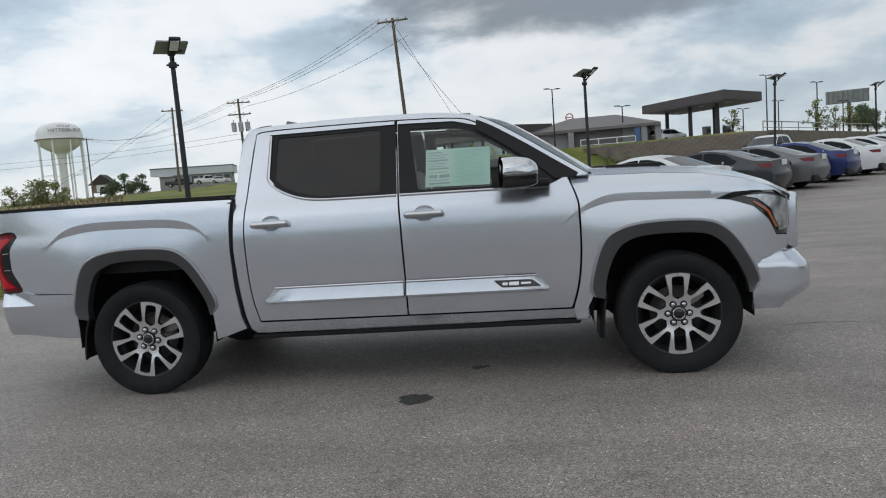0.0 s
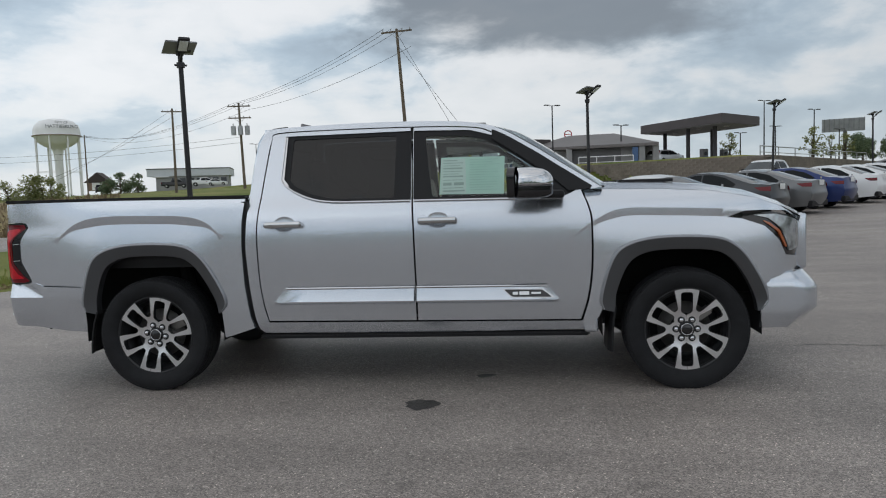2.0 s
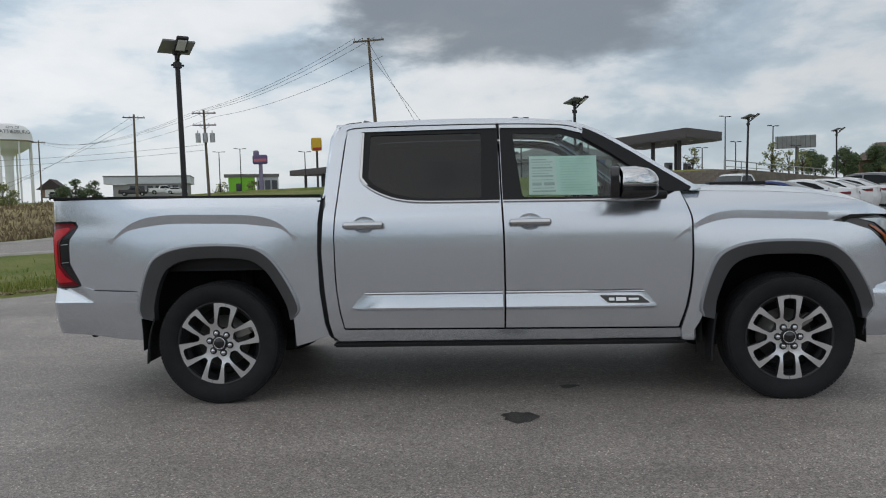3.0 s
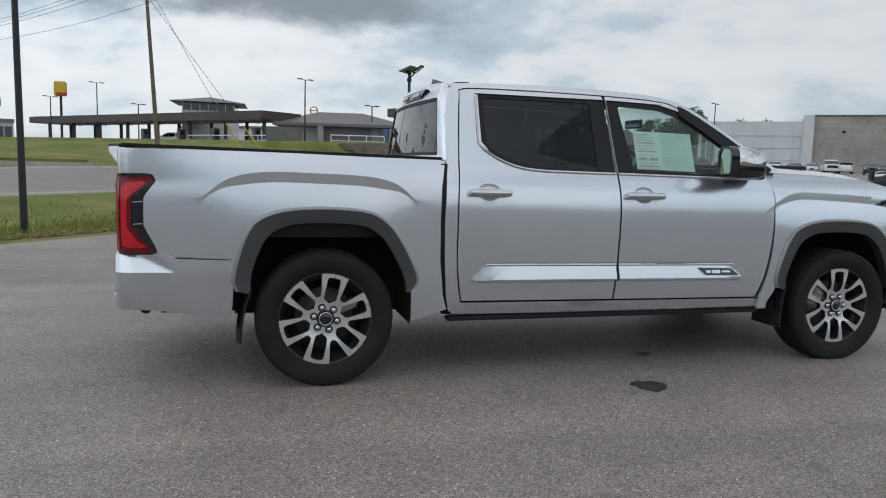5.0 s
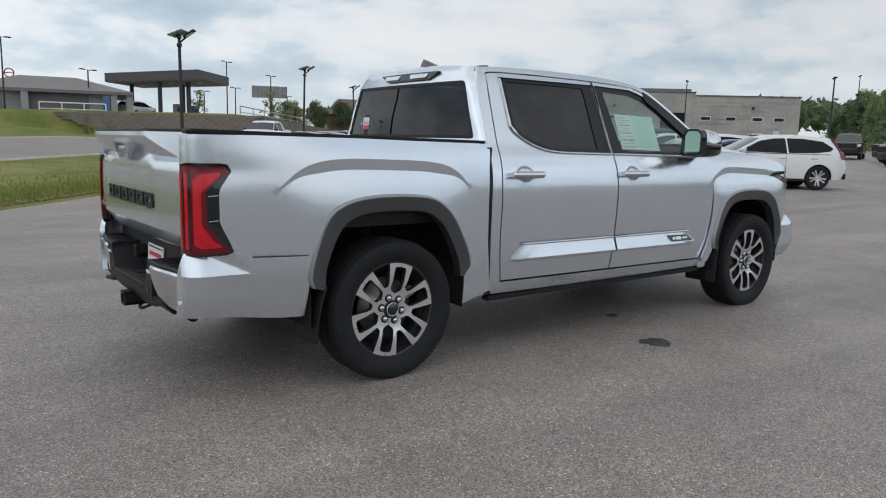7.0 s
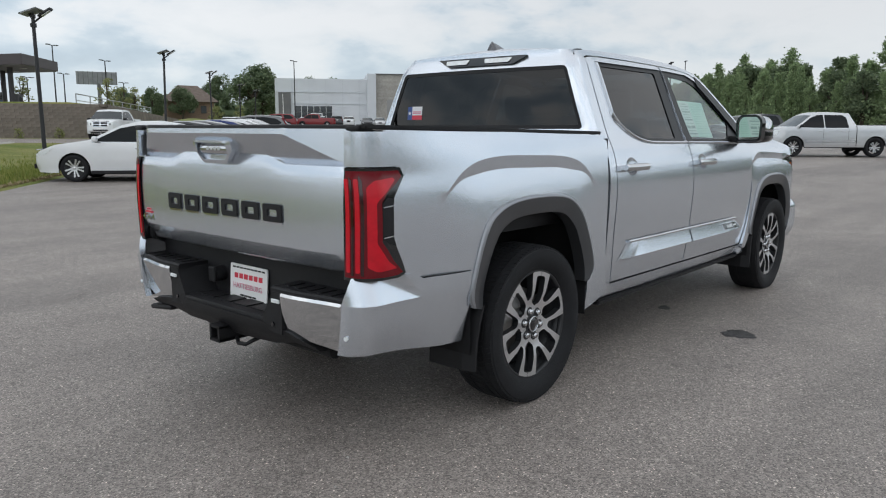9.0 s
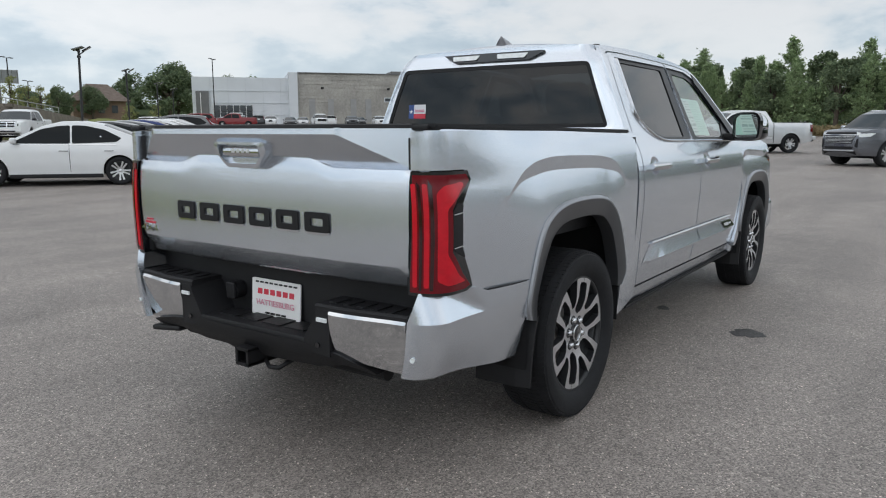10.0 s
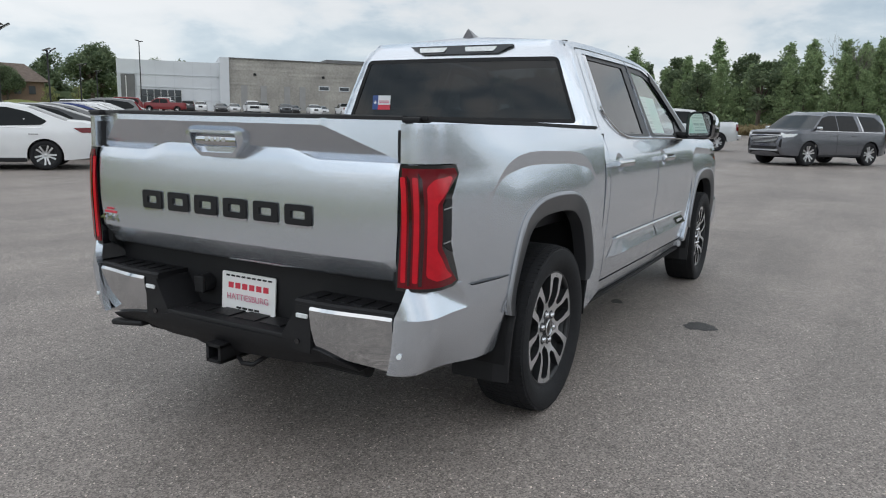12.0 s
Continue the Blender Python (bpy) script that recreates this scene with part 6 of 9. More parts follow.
FASTBACK = dict(SEDAN, line=[(2.28, 0.22), (2.36, 0.42), (2.33, 0.60), (2.20, 0.72), (1.80, 0.86), (1.05, 0.98), (0.25, 1.34), (-0.10, 1.425), (-0.50, 1.425), (-0.95, 1.36), (-1.85, 1.075), (-2.20, 1.045), (-2.30, 1.03), (-2.33, 0.80), (-2.38, 0.60), (-2.28, 0.26)],
                tail=[(-1.95, 0.97), (-2.34, 0.99), (-2.36, 0.86), (-2.12, 0.87)], wheels=(1.40, -1.38))
SUV = dict(line=[(2.24, 0.30), (2.32, 0.50), (2.30, 0.80), (2.18, 0.97), (1.75, 1.07), (1.10, 1.14), (0.35, 1.535), (-0.05, 1.625), (-0.80, 1.645), (-1.75, 1.575), (-2.08, 1.22), (-2.22, 1.14), (-2.26, 0.95), (-2.33, 0.70), (-2.25, 0.34)],
           screen=(5, 6), back=(9, 10), wheels=(1.43, -1.43), r=0.365, w=0.945, top=0.66, belt=1.08, roof=1.65, sill=0.26,
           panes=[[(1.00, 1.125), (0.36, 1.455), (-0.05, 1.535), (-0.42, 1.55), (-0.45, 1.10)], [(-0.50, 1.10), (-0.47, 1.55), (-0.95, 1.545), (-1.55, 1.47), (-1.86, 1.26), (-1.75, 1.17), (-1.35, 1.12)]],
           tail=[(-1.80, 1.50), (-1.90, 1.52), (-2.10, 1.22), (-2.30, 1.05), (-2.30, 0.92), (-2.12, 0.95), (-2.02, 1.20)], head=[(1.80, 1.03), (2.28, 0.93), (2.28, 0.80), (1.95, 0.88)])
BIG_SUV = dict(line=[(2.46, 0.36), (2.56, 0.50), (2.55, 0.95), (2.48, 1.13), (2.30, 1.19), (1.45, 1.27), (0.88, 1.73), (0.55, 1.845), (-0.6, 1.885), (-2.15, 1.83), (-2.45, 1.36), (-2.58, 1.28), (-2.60, 1.0), (-2.66, 0.68), (-2.58, 0.42)],
               screen=(5, 6), back=(9, 10), wheels=(1.53, -1.54), r=0.415, w=1.03, top=0.74, belt=1.20, roof=1.88, sill=0.32,
               panes=[[(1.36, 1.24), (0.86, 1.66), (0.55, 1.745), (0.20, 1.755), (0.18, 1.22)], [(0.13, 1.22), (0.15, 1.757), (-0.72, 1.765), (-0.88, 1.22)], [(-1.12, 1.23), (-0.96, 1.765), (-1.80, 1.745), (-2.22, 1.45), (-2.18, 1.24)]],
               tail=[(-2.42, 1.30), (-2.56, 1.34), (-2.64, 0.90), (-2.50, 0.95)], head=[(2.10, 1.10), (2.54, 1.08), (2.54, 0.96), (2.25, 0.99)])
PICKUP = dict(line=[(2.72, 0.42), (2.80, 0.58), (2.78, 0.95), (2.72, 1.14), (2.55, 1.22), (1.72, 1.30), (1.05, 1.78), (0.75, 1.90), (0.10, 1.925), (-0.62, 1.88), (-0.86, 1.42), (-0.90, 1.36), (-2.85, 1.36), (-2.93, 1.30), (-2.92, 0.85), (-2.98, 0.66), (-2.90, 0.52)],
              screen=(5, 6), back=(9, 10), wheels=(1.80, -1.77), r=0.425, w=1.0, top=0.72, belt=1.24, roof=1.92, sill=0.40,
              panes=[[(1.62, 1.27), (1.08, 1.68), (0.78, 1.80), (0.52, 1.81), (0.50, 1.25)], [(0.45, 1.25), (0.47, 1.81), (-0.30, 1.81), (-0.48, 1.70), (-0.58, 1.26)]],
              tail=[(-2.74, 1.28), (-2.93, 1.29), (-2.94, 0.95), (-2.78, 0.95)], head=[(2.42, 1.16), (2.77, 1.12), (2.78, 0.92), (2.52, 0.95)], deck=(11, 12))


def car_width(spec, x, z):
    w, top, belt, roof = spec["w"], spec["top"], spec["belt"], spec["roof"]
    base = w - 0.05 * (1 - ss(z, 0.2, 0.55)) - 0.02 * ss(z, 0.75, belt)
    if z > belt - 0.05:
        base -= (w - 0.02 - top) * min(1.15, max(0.0, (z - belt + 0.05) / (roof - belt + 0.05))) ** 1.25
    front, rear = spec["line"][1][0], -spec["line"][-3][0]
    d = max(0.0, x - (front - 0.75)) / 0.75
    e = max(0.0, -x - (rear - 0.60)) / 0.60
    return base - 0.30 * min(1, d) ** 2.2 - 0.22 * min(1, e) ** 2.2


def suv_front(c, spec):
    """The large utility car's nose: split grille, slim lamps, corner slots, intake and bright skid strip."""
    rows = spec["line"][:5]
    def fx(z):
        return float(np.interp(z, [r[1] for r in rows], [r[0] for r in rows]))
    def at(o):
        return lambda y, z, d: (fx(z) + 0.09 * (1 - (y / 0.76) ** 2) + o - d, y, z)
    def put(name, pts, mat, o, label="", parent=c, rim=0.03):
        return panel(name, parent, round_poly(pts, 0.015, 2), at(o), mat, label, 0.06, rim=rim)
    put("upper_grille", [(-0.62, 1.06), (0.62, 1.06), (0.57, 1.135), (-0.57, 1.135)], BLACK, 0.010, "slim dark upper grille")
    put("chrome_bar", [(-0.70, 1.028), (0.70, 1.028), (0.69, 1.056), (-0.69, 1.056)], CHROME, 0.022, "chrome bar across the nose")
    g = put("grille", [(-0.50, 0.76), (0.50, 0.76), (0.63, 1.015), (-0.63, 1.015)], BLACK, 0.010, "dark grille with bright slats")
    for k in range(5):
        z = 0.79 + 0.045 * k
        w = 0.50 + 0.51 * (z - 0.76)
        put("slat", [(-w, z), (w, z), (w, z + 0.016), (-w, z + 0.016)], SATIN, 0.020, "", g, 0.012)
    for s in (-1, 1):
        q = [(s * 0.66, 1.045), (s * 0.755, 1.050), (s * 0.755, 1.115), (s * 0.63, 1.130)]
        put("front_lamp", q if s > 0 else q[::-1], CLEAR_LAMP, 0.016, "slim clear front lamp")
        q = [(s * 0.64, 0.66), (s * 0.73, 0.62), (s * 0.73, 0.92), (s * 0.68, 0.90)]
        put("corner_slot", q if s > 0 else q[::-1], BLACK, 0.010, "dark upright slot")
    put("intake", [(-0.54, 0.565), (0.54, 0.565), (0.58, 0.655), (-0.58, 0.655)], BLACK, 0.010, "dark lower intake")
    put("skid_strip", [(-0.60, 0.500), (0.60, 0.500), (0.64, 0.548), (-0.64, 0.548)], PALE, 0.022, "bright skid strip")
    put("lower_front_bumper", [(-0.66, 0.365), (0.66, 0.365), (0.66, 0.492), (-0.66, 0.492)], BLACK, 0.008, "black lower front bumper")
    for s in (-1, 1):
        panel("pillar_slash", c, [(-1.115, 1.235), (-1.040, 1.235), (-0.905, 1.755), (-0.950, 1.755)], lambda x, z, d: (x, s * (car_width(spec, x, z) + 0.009 - d), z), SATIN, "bright slanting pillar trim", 0.1, rim=0.012, flip=s > 0)


def pickup_front(c, spec, paint):
    """The pickup's nose: a four-part grille in a bright surround, square lamps, a bumper with plate and intake; and the gap before the bed."""
    rows = spec["line"][:4]
    def fx(z):
        return float(np.interp(z, [r[1] for r in rows], [r[0] for r in rows]))
    def at(o):
        return lambda y, z, d: (fx(z) + 0.09 * (1 - (y / 0.76) ** 2) + o - d, y, z)
    def put(name, pts, mat, o, label="", parent=c, rim=0.03):
        return panel(name, parent, round_poly(pts, 0.02, 2), at(o), mat, label, 0.06, rim=rim)
    g = put("grille", [(-0.44, 0.83), (0.44, 0.83), (0.47, 1.15), (-0.47, 1.15)], CHROME, 0.016, "bright grille surround with a cross")
    for y0, y1 in ((-0.40, -0.035), (0.035, 0.40)):
        for z0, z1 in ((0.865, 0.965), (1.01, 1.115)):
            put("grille_opening", [(y0, z0), (y1, z0), (y1, z1), (y0, z1)], BLACK, 0.028, "dark honeycomb opening", g, 0.014)
    put("hood_guard", [(-0.52, 1.155), (0.52, 1.155), (0.50, 1.185), (-0.50, 1.185)], BLACK, 0.022, "black strip at the front of the hood")
    b = put("front_bumper", [(-0.72, 0.56), (0.72, 0.56), (0.73, 0.79), (-0.73, 0.79)], paint, 0.045, "painted front bumper", rim=0.06)
    put("intake", [(-0.42, 0.585), (0.42, 0.585), (0.45, 0.665), (-0.45, 0.665)], BLACK, 0.056, "dark intake", b)
    put("plate", [(-0.15, 0.665), (0.15, 0.665), (0.15, 0.755), (-0.15, 0.755)], WHITE_PLASTIC, 0.066, "plain white plate", b)
    put("bumper_strip", [(-0.64, 0.515), (0.64, 0.515), (0.66, 0.555), (-0.66, 0.555)], SATIN, 0.040, "bright lower strip", b)
    put("lower_front_bumper", [(-0.60, 0.42), (0.60, 0.42), (0.62, 0.51), (-0.62, 0.51)], BLACK, 0.010, "black air dam")
    for s in (-1, 1):
        q = [(s * 0.50, 0.87), (s * 0.715, 0.90), (s * 0.715, 1.11), (s * 0.51, 1.13)]
        lamp = put("front_lamp", q if s > 0 else q[::-1], CLEAR_LAMP, 0.020, "clear square front lamp")
        q = [(s * 0.54, 0.93), (s * 0.60, 0.935), (s * 0.60, 1.06), (s * 0.54, 1.065)]
        put("reflector", q if s > 0 else q[::-1], BLACK, 0.026, "", lamp, 0.01)
        on = lambda x, z, d: (x, s * (car_width(spec, x, z) + 0.006 - d), z)
        panel("bed_gap", c, [(-0.945, 0.46), (-0.915, 0.46), (-0.905, 1.34), (-0.935, 1.34)], on, BLACK, "dark gap before the bed", 0.1, rim=0.02, flip=s > 0)
        panel("side_moulding", c, [(-0.85, 0.66), (1.28, 0.66), (1.28, 0.70), (-0.85, 0.70)], lambda x, z, d: (x, s * (car_width(spec, x, z) + 0.016 - d), z), SATIN, "bright side moulding", 0.1, rim=0.02, flip=s > 0)


def car(name, spec, paint, label, category, at, group="", step=0.09, detail=True, trim=BLACK):
    c = thing(name, label, category, at, group)
    line = spec["line"]
    dense, tags = [], []
    for i in range(len(line) - 1):
        a, b = line[i], line[i + 1]
        k = 3 if detail else 2
        if i == spec["screen"][0]:
            tag = "screen"
        elif i == spec["back"][0]:
            tag = "back"
        elif spec.get("deck") and i == spec["deck"][0]:
            tag = "deck"
        else:
            tag = "body"
        for j in range(k):
            dense.append((a[0] + (b[0] - a[0]) * j / k, a[1] + (b[1] - a[1]) * j / k))
            tags.append(tag)
    dense.append(line[-1])
    m = 11
    rows = []
    for i, (x, z) in enumerate(dense):
        p, q = dense[max(0, i - 1)], dense[min(len(dense) - 1, i + 1)]
        n = Vector((q[1] - p[1], -(q[0] - p[0]))).normalized() * -1
        n = Vector((-(q[1] - p[1]), q[0] - p[0])).normalized()
        n = -n
        w = car_width(spec, x, z)
        crown = 0.035 if abs(n.y) > 0.6 else 0.09
        rows.append([(x + n.x * crown * (1 - t * t), t * w, z + n.y * crown * (1 - t * t)) for t in (-1 + 2 * j / (m - 1) for j in range(m))])
    sets = {}
    for i, tag in enumerate(tags):
        v, f = sets.setdefault(tag, ([], []))
        k = len(v)
        v += rows[i] + rows[i + 1]
        f += [(k + j, k + j + 1, k + m + j + 1, k + m + j) for j in range(m - 1)]
    # sides with wheel arches
    bottom, r = [], spec["r"] * 1.13
    for cx in sorted(spec["wheels"]):
        bottom += [(cx - r, spec["sill"] + 0.02)] + [(cx + r * math.cos(a), spec["r"] + r * math.sin(a)) for a in (math.pi - 0.1 - (math.pi - 0.2) * i / 12 for i in range(13))] + [(cx + r, spec["sill"] + 0.02)]
    poly = [*dense, *bottom]
    bv, bf = sets["body"]
    for s in (-1, 1):
        def place(x, z, depth):
            return (x, s * (car_width(spec, x, z) - depth), z)
        v, f = flat_sheet(poly, place, step, rim=0.05, flip=s > 0)
        k = len(bv)
        bv += v
        bf += [tuple(k + i for i in q) for q in f]
    me = mesh_of("body", bv, bf, paint)
    bm = bmesh.new()
    bm.from_mesh(me)
    bmesh.ops.remove_doubles(bm, verts=bm.verts, dist=0.004)
    bm.to_mesh(me)
    bm.free()
    me.shade_smooth()
    me.set_sharp_from_angle(angle=radians(38))
    hang("body", me, c)
    for tag, nm in (("screen", "windscreen"), ("back", "rear_window")):
        hang(nm, mesh_of(nm, *sets[tag], CAR_SCREEN if tag == "screen" else CAR_GLASS), c)
    if "deck" in sets:
        hang("bed_cover", mesh_of("bed_cover", *sets["deck"], BLACK), c)
    for s in (-1, 1):
        for pane in spec["panes"]:
            panel("side_window", c, round_poly(pane, 0.04, 2), lambda x, z, d: (x, s * (car_width(spec, x, z) + 0.006 - d), z), CAR_GLASS, step=0.2, rim=0.008, flip=s > 0)
        panel("tail_light", c, round_poly(spec["tail"], 0.02, 2), lambda x, z, d: (x, s * (car_width(spec, x, z) + 0.010 - d), z), RED_LENS, "red tail light", 0.1, rim=0.02, flip=s > 0)
        panel("headlight", c, round_poly(spec["head"], 0.02, 2), lambda x, z, d: (x, s * (car_width(spec, x, z) + 0.010 - d), z), CLEAR_LAMP, "clear headlight", 0.1, rim=0.02, flip=s > 0)
        # mirror
        bx, bz = spec["panes"][0][0]
        part("mirror", box((bx - 0.10, s * (spec["w"] + 0.09), bz + 0.06), (0.12, 0.20, 0.13), 0.045, seg=3), CHROME if spec is BIG_SUV else BLACK if spec is PICKUP else paint, c, "", True)
        if detail:
            # seams round the doors and a bright line under the panes
            for pane in spec["panes"][:2]:
                sx = pane[-1][0] if pane is spec["panes"][0] else min(p[0] for p in pane) - 0.02
                seam = [(sx + 0.02, spec["sill"] + 0.12), (sx + 0.03, spec["sill"] + 0.12), (sx + 0.03, spec["belt"] + 0.0), (sx + 0.02, spec["belt"] + 0.0)]
                if abs(sx + 0.02 - spec["wheels"][1]) > spec["r"] * 1.2:
                    panel("door_seam", c, seam, lambda x, z, d: (x, s * (car_width(spec, x, z) + 0.003 - d), z), BLACK, step=0.1, rim=0.004, flip=s > 0)
            x0, x1 = min(p[0] for q in spec["panes"] for p in q), spec["panes"][0][0][0]
            zb = min(p[1] for q in spec["panes"] for p in q)
            panel("window_trim", c, [(x0 + 0.1, zb - 0.035), (x1, zb - 0.015), (x1, zb), (x0 + 0.1, zb - 0.018)], lambda x, z, d: (x, s * (car_width(spec, x, z) + 0.008 - d), z), CHROME if spec is not SUV else BLACK, step=0.2, rim=0.006, flip=s > 0)
            hx = spec["panes"][0][-1][0]
            for x in (hx + 0.14, hx - 0.82):
                part("handle", box((x, s * (car_width(spec, x, spec["belt"] - 0.14) + 0.018), spec["belt"] - 0.14), (0.20, 0.02, 0.025), 0.006), paint if paint is not WHITE else PALE, c)
            part("sill", box((sum(spec["wheels"]) / 2, s * (spec["w"] - 0.05), spec["sill"] + 0.03), (spec["wheels"][0] - spec["wheels"][1] - 2.3 * spec["r"], 0.06, 0.09), 0.02), trim, c)
    front, rear = line[1][0], line[-3][0]
    zf = (line[2][1] + line[3][1]) / 2
    broad = 1.28 if spec in (BIG_SUV, PICKUP) else 0.62
    if spec is BIG_SUV and detail:
        suv_front(c, spec)
    elif spec is not PICKUP or not detail:
        part("grille", box((line[2][0] + 0.045, 0, zf - 0.06), (0.12, spec["w"] * broad, (line[3][1] - line[1][1]) * 0.62), 0.02), BLACK, c, "dark grille")
    if detail:
        if spec not in (BIG_SUV, PICKUP):
            part("bumper_grille", box((line[1][0] + 0.06, 0, line[1][1] - 0.04), (0.07, spec["w"] * 1.1, 0.12), 0.02), BLACK, c)
        for k in range(0 if spec in (BIG_SUV, PICKUP) else 1):
            part("grille_bar", box((line[2][0] + 0.11, 0, zf + 0.10 - 0.085 * k), (0.025, spec["w"] * broad, 0.028), 0.006), CHROME if k == 0 else SATIN, c)
        if spec is PICKUP:
            pickup_front(c, spec, paint)
            part("rear_bumper", box((line[-2][0] - 0.02, 0, line[-2][1] + 0.02), (0.16, spec["w"] * 1.70, 0.16), 0.03), SATIN, c, "bright rear bumper")
        if spec is BIG_SUV:
            for s in (-1, 1):
                part("roof_rail", rod((0.5, s * (spec["top"] - 0.02), 1.878), (-2.0, s * (spec["top"] - 0.02), 1.862), 0.026, seg=8), SATIN, c)
    part("number_plate", box((line[-4][0] - 0.115, 0, line[-4][1] - 0.05), (0.03, 0.32, 0.16), 0.006), WHITE_PLASTIC, c, "plain white plate")
    if detail:
        part("lower_bumper", box((line[-1][0] - 0.02, 0, line[-1][1] + 0.08), (0.16, spec["w"] * 1.55, 0.18), 0.03), BLACK, c, "black lower rear bumper")
        part("rear_badge", box((line[-4][0] - 0.095, 0, line[-4][1] + 0.10), (0.02, 0.12, 0.06), 0.01), CHROME, c)
    part("underside", box((0, 0, spec["sill"] + 0.18), (front - rear - 0.5, spec["w"] * 1.5, 0.22)), UNDER, c)
    for cx in spec["wheels"]:
        part("wheel_housing", box((cx, 0, spec["r"] + 0.16), (spec["r"] * 2.1, spec["w"] * 1.72, spec["r"] * 1.5)), LINER, c)
        for s in (-1, 1):
            w = new("wheel")
            w.parent = c
            w.matrix_basis = pose(cx, s * (spec["w"] - spec["r"] * 0.36), spec["r"], 0, random.uniform(0, 70), 0 if s < 0 else 180) @ Matrix.Diagonal((spec["r"], spec["r"], spec["r"], 1))
            tyre, rim, spoke, cap = CAR_WHEEL
            hang("tyre", tyre, w)
            small = Matrix.Diagonal((0.84, 1.0, 0.84, 1)) if spec is PICKUP else Matrix()
            hang("rim", rim, w, at=small)
            hang("hub_cap", cap, w)
            for i in range(5):
                hang("spoke", spoke, w, at=small @ pose(0, 0, 0, 0, 72 * i, 0))
    return c


def spot(x, y, turn, lift=0.0):
    u, v = uv_of(x, y)
    return pose(x, y, (lot_z(x, y) if v < 7.5 else land_z(u, v) + 0.012) + lift, 0, 0, turn)


NOSE_IN = 139.8   # degrees: nose towards the grass at the lot's edge


def row_car(name, spec, paint, label, u, v, group, turn=NOSE_IN, step=0.09, detail=True):
    x, y = xy_of(u, v)
    return car(name, spec, paint, label, "car" if spec not in (PICKUP,) else "pickup truck", spot(x, y, turn), group, step, detail)


ROW1 = "cars nosed in along the grass"
row_car("sedan", SEDAN, WHITE, "white sedan with alloy wheels parked nose-in at the grass", 15.45, 5.15, ROW1)
row_car("sedan", FASTBACK, GREY, "dark grey fastback sedan with red tail lights in a row", 18.8, 5.0, ROW1)
row_car("sedan", FASTBACK, MIDGREY, "mid-grey sedan parked in a row at the grass", 21.9, 5.0, ROW1)
row_car("sedan", SEDAN, BLUE, "deep blue sedan parked in a row at the grass", 25.0, 5.0, ROW1)
row_car("sedan", SEDAN, WHITE, "white sedan beside a blue one in a row", 28.3, 4.9, ROW1)
row_car("sedan", FASTBACK, WHITE, "white sedan farther along the parked row", 31.4, 4.9, ROW1, detail=False)
row_car("sedan", SEDAN, PALE, "pale silver sedan far along the parked row", 34.5, 4.9, ROW1, detail=False)
row_car("suv", SUV, MIDGREY, "grey sport utility car far along the parked row", 37.6, 4.8, ROW1, detail=False)

ROW2 = "cars parked in the middle of the lot"
row_car("suv", SUV, WHITE, "white sport utility car with red upright tail lights", 19.1, -9.95, ROW2)
row_car("sedan", SEDAN, NAVY, "indigo sedan parked beside a white utility car", 22.2, -9.8, ROW2)
row_car("suv", SUV, WHITE, "white crossover with dark windows in a parked row", 25.2, -9.8, ROW2)
row_car("sedan", FASTBACK, PALE, "silver sedan in the middle parked row", 28.2, -9.7, ROW2)
row_car("suv", SUV, WHITE, "white crossover deeper in the middle parked row", 31.2, -9.7, ROW2, detail=False)
row_car("suv", BIG_SUV, BLACK_CAR, "black large utility car in the middle parked row", 34.6, -9.6, ROW2, detail=False)
row_car("sedan", SEDAN, WHITE, "white sedan far down the middle parked row", 38.0, -9.6, ROW2, detail=False)

car("suv", BIG_SUV, STEEL, "steel grey large utility car with chrome grille standing alone", "car", spot(27.0, -0.70, 143))
car("pickup", PICKUP, PALE, "pale silver pickup truck with black grille", "pickup truck", spot(33.1, 5.80, 131))
car("pickup", PICKUP, BLACK_CAR, "black pickup truck parked before the woods", "pickup truck", spot(46.0, 12.6, 150), detail=False)
car("suv", BIG_SUV, BLACK_CAR, "black utility car at the back of the lot", "car", spot(53.0, 16.0, 150), detail=False)
car("pickup", PICKUP, BLACK_CAR, "dark pickup truck at the back of the lot", "pickup truck", spot(57.0, 22.0, 200), detail=False)
car("pickup", PICKUP, WHITE, "white work pickup standing on the road before the wall", "pickup truck", spot(*xy_of(46.5, 14.2), 228), detail=True)


